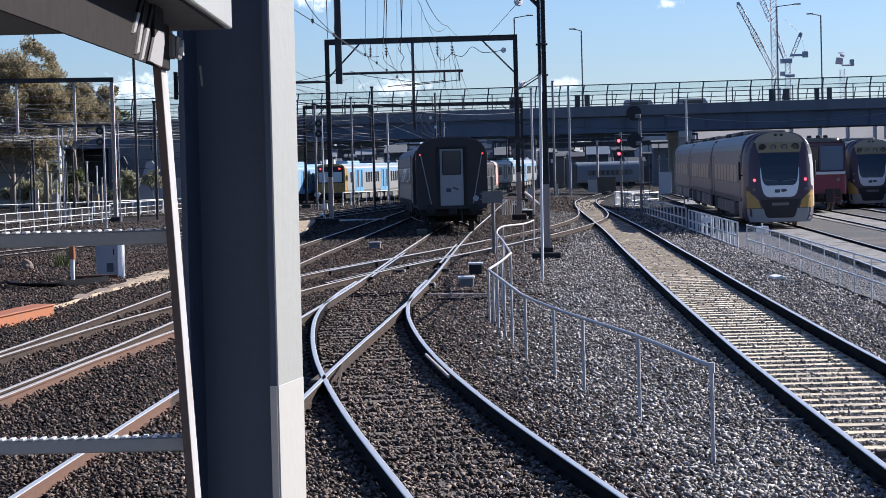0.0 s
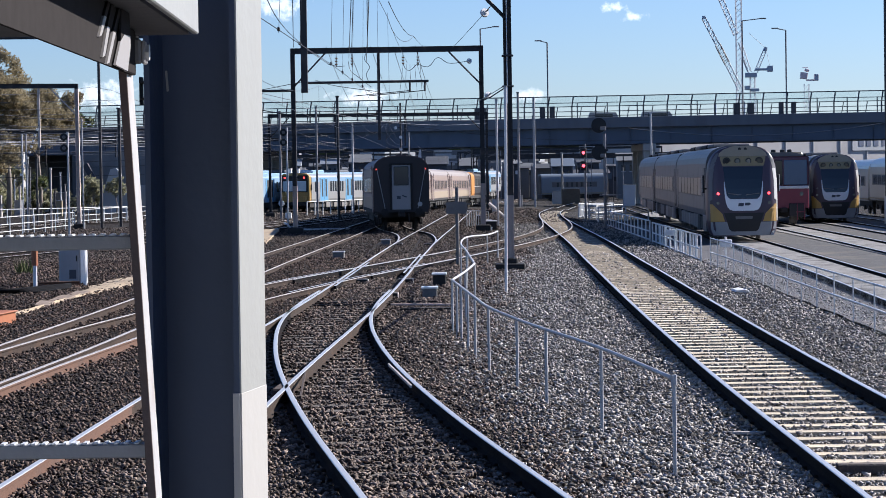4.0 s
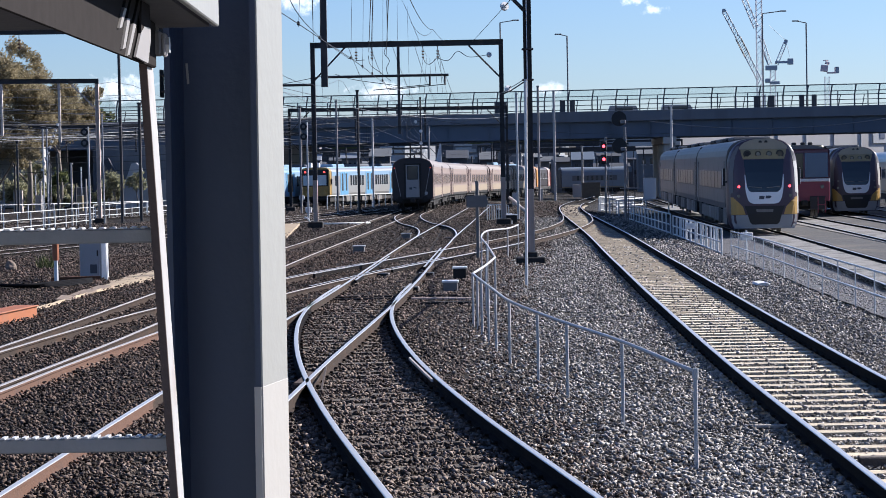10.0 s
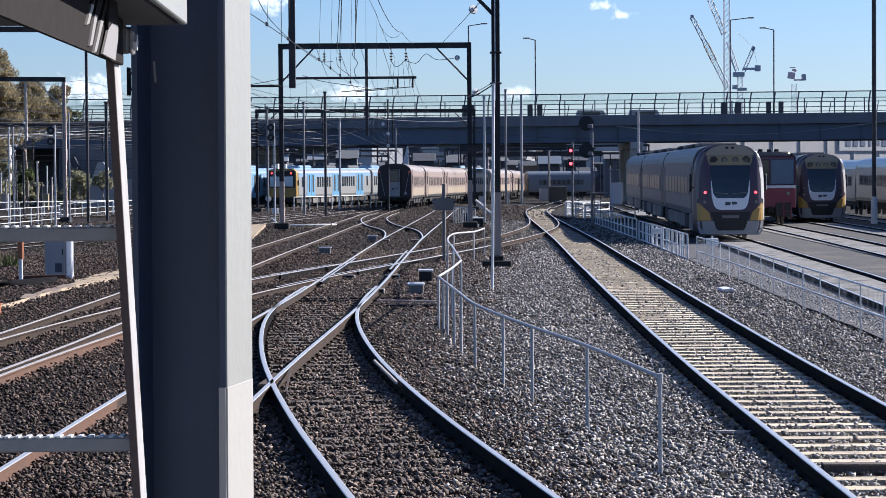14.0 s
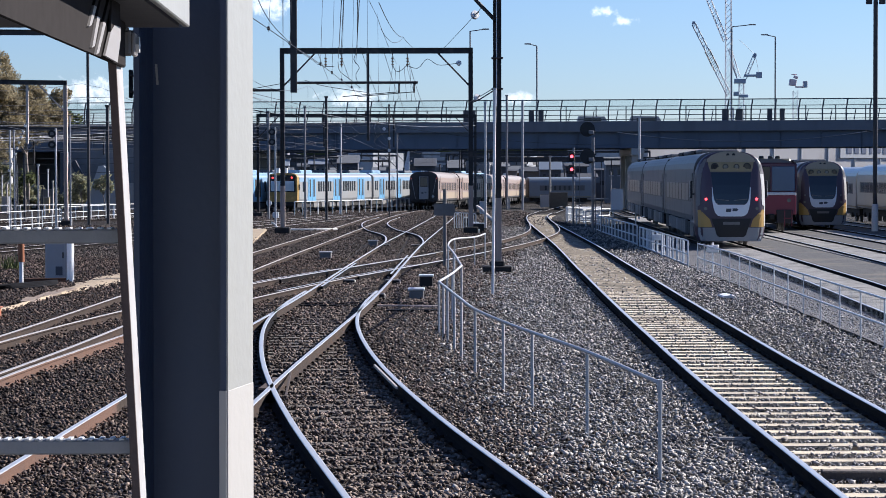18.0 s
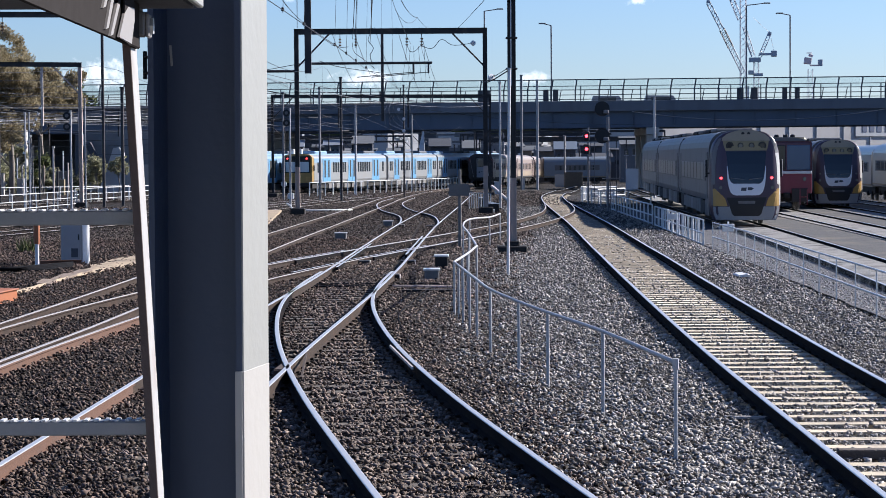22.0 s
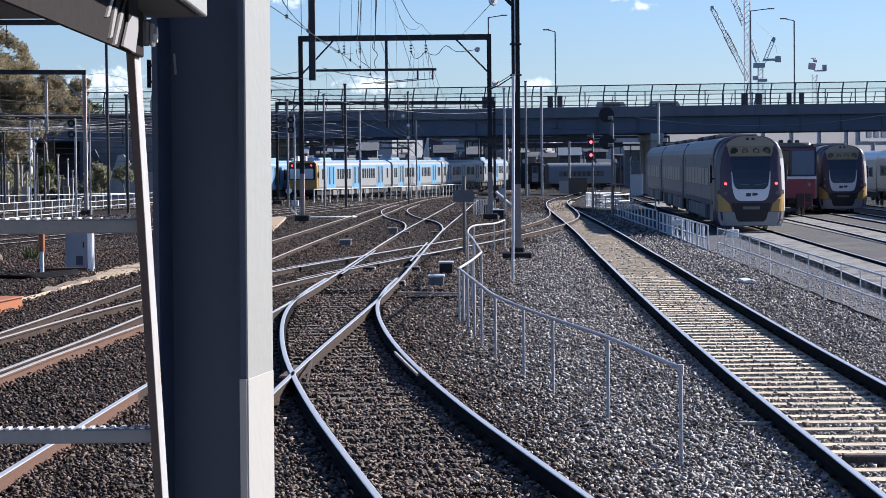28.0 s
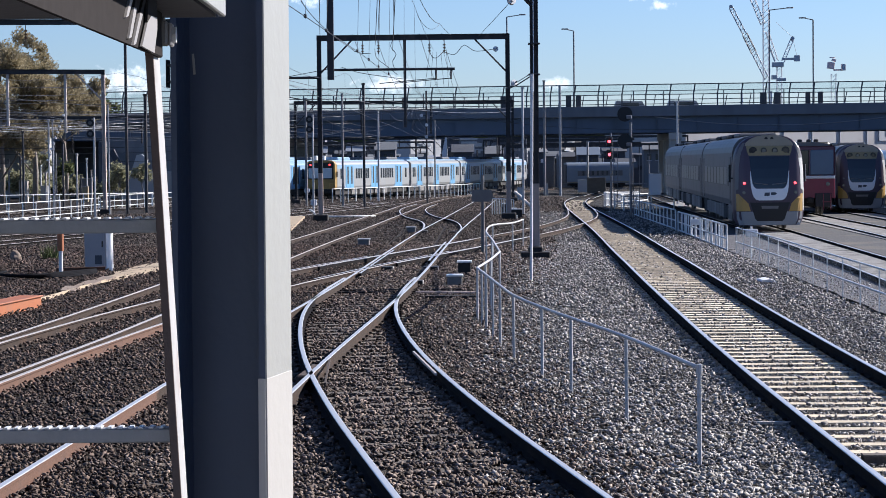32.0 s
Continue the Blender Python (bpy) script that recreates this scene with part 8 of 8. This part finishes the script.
# ---- sandy dirt lying between the siding's rails, sleeper tops showing through ----
def lay_dirt():
    t, c = TRACKS["siding with pale concrete sleepers and bright rail heads"]
    n = int((min(150.0, c[-1, 1]) - 16.5) / 0.12)
    us = np.linspace(-0.76, 0.76, 13)
    verts, faces = [], []
    for k in range(n):
        y = 16.5 + 0.12 * k
        x = float(np.interp(y, c[:, 1], c[:, 0]))
        for u in us:
            h = 0.030 * noise.noise((u * 2.2, y * 1.1, 3.0)) + 0.022 * noise.noise((u * 7.0, y * 6.0, 8.0))
            verts.append((x + u, y, level(x, y) - 0.245 + 0.092 * smoothstep(36.0, 60.0, y) + h))
    w = len(us)
    for k in range(n - 1):
        for i in range(w - 1):
            a = k * w + i
            faces.append((a, a + 1, a + w + 1, a + w))
    me = bpy.data.meshes.new("track_dirt")
    me.from_pydata(verts, [], faces)
    me.materials.append(M["trackbed"])
    me.polygons.foreach_set("use_smooth", [True] * len(me.polygons))
    tagged(new("track_dirt", me), "sandy dirt and fines lying between the siding rails", "dirt", kind="stuff")


lay_dirt()


# ---- rail clips on the nearest sleepers ----
def lay_clips(key, y0, y1, pitch, color):
    t, c = TRACKS[key]
    s = np.concatenate([[0], np.cumsum(np.linalg.norm(np.diff(c, axis=0), axis=1))])
    d = np.interp(y0, c[:, 1], s)
    d1 = np.interp(y1, c[:, 1], s)
    proto = None
    while d < d1:
        x, y = np.interp(d, s, c[:, 0]), np.interp(d, s, c[:, 1])
        x2, y2 = np.interp(d + 0.3, s, c[:, 0]), np.interp(d + 0.3, s, c[:, 1])
        v = Vector((x2 - x, y2 - y, 0)).normalized()
        for k in (-GAUGE - 0.085, -GAUGE + 0.085, GAUGE - 0.085, GAUGE + 0.085):
            p = Vector((x, y, level(x, y) - 0.125)) + Vector((v.y, -v.x, 0)) * k
            m = Matrix.Translation(p) @ pose(0, 0, 0, 0, 0, math.degrees(math.atan2(-v.x, v.y)))
            if proto is None:
                proto = part("rail_clip", boxes(((0.045, 0.075, 0.03), (0, 0, 0)), bevel=0.008), color, t)
                proto.matrix_basis = m
            else:
                share(proto, m, t)
        d += pitch


lay_clips("siding with pale concrete sleepers and bright rail heads", 17.5, 62, 0.633, "rail_side")
lay_clips("bright worn rails of the curved line joining the turnout", 16.5, 46, 0.66, "rail_side")
lay_clips("running line with rusty sides that curves to the crossover", 17, 58, 0.66, "rail_side")
lay_clips("worn crossover line with rust orange rail sides", 26, 66, 0.66, "rail_side")
lay_clips("running line with brown rails beside the crossover", 26, 72, 0.66, "rail_side")


# ---- scraps lying about ----
def build_scraps():
    b = thing("steel_bar", "pale steel bar lying beside the siding", "scrap steel", pose(3.32, 24.3, ground_z(3.3, 24.3) + 0.05, 0, 2, 10))
    part("bar", boxes(((0.62, 0.035, 0.035), (0, 0, 0)), bevel=0.006), "gantry_pale", b)
    w = thing("timber_baulk", "dark timber baulk laid across the siding", "timber", pose(4.7, 21.1, -0.13, 0, 0, -3))
    part("baulk", boxes(((1.5, 0.16, 0.1), (-0.35, 0, 0)), bevel=0.012), "sleeper_wood", w)
    s = thing("plastic_scrap", "white plastic scrap lying near the fence", "litter", pose(6.75, 52.5, ground_z(6.75, 52.5) + 0.05, 8, 5, 20))
    bm = bmesh.new()
    prism(bm, [(-0.2, 0), (0.2, 0.01), (0.16, 0.05), (0.0, 0.07), (-0.17, 0.04)], -0.14, 0.14)
    part("sheet", bm, "white_paint", s)
    for x, y, n, seed in ((-9.0, 71, 260, 1), (-9.7, 72.5, 160, 2), (-13.2, 70, 120, 3)):
        rnd = random.Random(seed)
        verts, faces = [], []
        for _ in range(n):
            a, r = rnd.uniform(0, 6.28), rnd.uniform(0, 0.35)
            p = Vector((math.cos(a) * r, math.sin(a) * r, 0))
            q = p + Vector((rnd.gauss(0, 0.16), rnd.gauss(0, 0.16), rnd.uniform(0.2, 0.55)))
            u = Vector((rnd.gauss(0, 1), rnd.gauss(0, 1), 0)).normalized() * 0.02
            i = len(verts)
            verts += [tuple(p - u), tuple(p + u), tuple(q)]
            faces.append((i, i + 1, i + 2))
        me = bpy.data.meshes.new("weed_tuft")
        me.from_pydata(verts, [], faces)
        me.materials.append(M["grass"])
        o = new("weed_tuft", me)
        o.location = (x, y, ground_z(x, y))
        tagged(o, "yellow green weed tuft growing in the ballast", "weed", kind="stuff")


build_scraps()
lead = thing("ground_cable", "thin black cable lying on the ballast beside the boxes", "cable")
bm = bmesh.new()
tube(bm, [(x, y, ground_z(x, y) + 0.045) for x, y in spline([(-0.45, 49.3), (-0.72, 45.06), (-0.9, 42.24), (-0.97, 40.6), (-0.9, 38.4), (-0.77, 36.3), (-0.65, 34.1)], 0.4)], 0.013, 6)
part("cable", bm, "cable", lead)


# ---- loose ballast stones ----
def scatter(name, label, material, n, seed, keep, near=16.0, far=82.0, grow=1.0, lift=0.0):
    rng = np.random.default_rng(seed)
    y = near + (far - near) * rng.random(n) ** 1.5
    half = 0.205 * y + 0.8
    x = (rng.random(n) * 2 - 1) * half
    m = keep(x, y)
    x, y = x[m], y[m]
    for key, w in (("siding with pale concrete sleepers and bright rail heads", 0.07), ("bright worn rails of the curved line joining the turnout", 0.07),
                   ("running line with rusty sides that curves to the crossover", 0.07), ("worn crossover line with rust orange rail sides", 0.07), ("running line with brown rails beside the crossover", 0.07)):
        c = TRACKS[key][1]
        cx = np.interp(y, c[:, 1], c[:, 0])
        d = np.abs(np.abs(x - cx) - GAUGE)
        ok = d > w
        if key.startswith("siding"):
            on = np.abs(((y - 17.5) / 0.633 + 0.5) % 1.0 - 0.5) < 0.2
            ok &= ~(on & (np.abs(x - cx) < 0.74) & (rng.random(len(x)) < np.clip((y - 17.0) / 3.0, 0.0, 0.96)))
        x, y = x[ok], y[ok]
    k = len(x)
    r = grow * rng.uniform(0.015, 0.034, k) * (1.0 + 0.012 * np.maximum(0, y - 35))
    base = np.array([(1, 0, 0), (-1, 0, 0), (0, 1, 0), (0, -1, 0), (0, 0, 1), (0, 0, -1)], float)
    v = base[None] * rng.uniform(0.5, 1.45, (k, 6, 1)) * rng.uniform(0.62, 1.3, (k, 1, 3)) + rng.normal(0, 0.27, (k, 6, 3))
    q = rng.normal(0, 1, (k, 4))
    q /= np.linalg.norm(q, axis=1)[:, None]
    a, b, c, d = q.T
    R = np.stack([np.stack([1 - 2 * (c * c + d * d), 2 * (b * c - a * d), 2 * (b * d + a * c)], 1),
                  np.stack([2 * (b * c + a * d), 1 - 2 * (b * b + d * d), 2 * (c * d - a * b)], 1),
                  np.stack([2 * (b * d - a * c), 2 * (c * d + a * b), 1 - 2 * (b * b + c * c)], 1)], 1)
    v = np.einsum("kij,knj->kni", R, v) * r[:, None, None] * np.array([1.0, 1.0, 0.72])
    gz = np.array([ground_z(p, s) for p, s in zip(x, y)]) + rng.uniform(-0.006, 0.052, k) + lift
    v += np.stack([x, y, gz], 1)[:, None, :]
    tri = np.array([(0, 2, 4), (2, 1, 4), (1, 3, 4), (3, 0, 4), (2, 0, 5), (1, 2, 5), (3, 1, 5), (0, 3, 5)])
    f = (tri[None] + (np.arange(k) * 6)[:, None, None]).reshape(-1)
    me = bpy.data.meshes.new(name)
    me.vertices.add(k * 6)
    me.vertices.foreach_set("co", v.reshape(-1))
    me.loops.add(k * 24)
    me.loops.foreach_set("vertex_index", f.astype(np.int32))
    me.polygons.add(k * 8)
    me.polygons.foreach_set("loop_start", np.arange(k * 8, dtype=np.int32) * 3)
    me.materials.append(M[material])
    me.update(calc_edges=True)
    me.validate()
    tagged(new(name, me), label, "gravel", kind="stuff")


def fence_line(y):
    return np.interp(y, (28, 39, 54, 72, 102, 140, 200), (7.4, 7.62, 7.86, 8.25, 9.06, 9.75, 11.2)) + 0.12


V_LINE = spline(T_V, 1.0)


def brown_side(x, y):
    edge = np.interp(y, [16, 21.2, 28, 35, 41.6, 50, 66, 84], [1.5, 1.2, 0.8, 0.5, 0.5, 0.9, 1.9, 2.7])
    soft = np.sin(x * 91.7 + y * 57.3) * np.sin(x * 33.1 - y * 71.9)
    return x < edge + 0.2 * np.sin(y * 2.1) + 0.1 * np.sin(y * 7.3) + 1.15 * soft


def outer_side(x, y):
    return x < -2.9 + 0.5 * np.sin(y * 1.7) + 0.4 * np.sin(x * 77.0 + y * 41.0)


scatter("ballast_stones", "dark brown dusty ballast stones between the running lines", "stone_brown", 150000, 4, lambda x, y: brown_side(x, y) & ~outer_side(x, y))
scatter("ballast_stones", "near black oily ballast stones round the outer lines", "stone_oily", 150000, 4, lambda x, y: brown_side(x, y) & outer_side(x, y))
scatter("ballast_stones", "grey angular ballast stones beside the siding", "stone_grey", 165000, 7, lambda x, y: ~brown_side(x, y) & (x < fence_line(y)))
scatter("ballast_stones", "small grey stones strewn over the fine gravel behind the yard fence", "stone_grey", 420000, 15, lambda x, y: (x >= fence_line(y)) & (x < np.interp(y, V_LINE[:, 1], V_LINE[:, 0]) - 0.98) & (np.sin(x * 91.7 + y * 57.3) * np.sin(x * 33.1 - y * 71.9) > 0.95 * (x - fence_line(y)) - 0.75), 28.0, 76.0, 0.8, 0.04)
scatter("ballast_stones", "dark brown ballast stones round the far turnouts", "stone_dark", 70000, 9, lambda x, y: x < 3.0, 80.0, 150.0, 0.95)
scatter("ballast_stones", "grey ballast stones beside the far siding", "stone_grey", 30000, 10, lambda x, y: (x >= 3.0) & (x < fence_x(100) + 1), 80.0, 150.0, 0.95)
scatter("ballast_stones", "dark brown ballast stones of the far lines", "stone_dark", 60000, 12, lambda x, y: (x < 9.0) & (x > -22.0), 148.0, 240.0, 0.95)


# ---- movement ----
N_PATH = spline(T_L1[6:] + [(-3.5, 200), (-2.3, 222), (0.3, 250), (5.1, 285), (8.9, 310), (11.2, 330), (12.5, 355), (13.4, 385), (15.0, 450), (16.5, 520), (18, 600)], 0.5)


def motions():
    """The departing train: each vehicle rides with its two bogies on the line."""
    s = np.concatenate([[0], np.cumsum(np.linalg.norm(np.diff(N_PATH, axis=0), axis=1))])

    def on(d):
        x, y = np.interp(d, s, N_PATH[:, 0]), np.interp(d, s, N_PATH[:, 1])
        return Vector((x, y, level(x, y)))
    start = float(np.interp(94.0, N_PATH[:, 1], s))
    gap = 0.0
    for vehicle, length, inset in [(c, 22.3, 2.9) for c in CARS] + [(LOCO, 18.0, 3.6)]:
        rows = []
        for k in range(0, 33):
            d = start + 6.0 * k + 0.1 * k * k + gap
            a, b = on(d + inset), on(d + length - inset)
            v = (b - a).normalized()
            yaw = math.degrees(math.atan2(-v.x, v.y))
            pitch = math.degrees(math.asin(v.z))
            o = a - v * inset
            rows.append((float(k), pose(o.x, o.y, o.z, pitch, 0, yaw)))
        walk(vehicle, rows)
        gap += length + 0.55


motions()
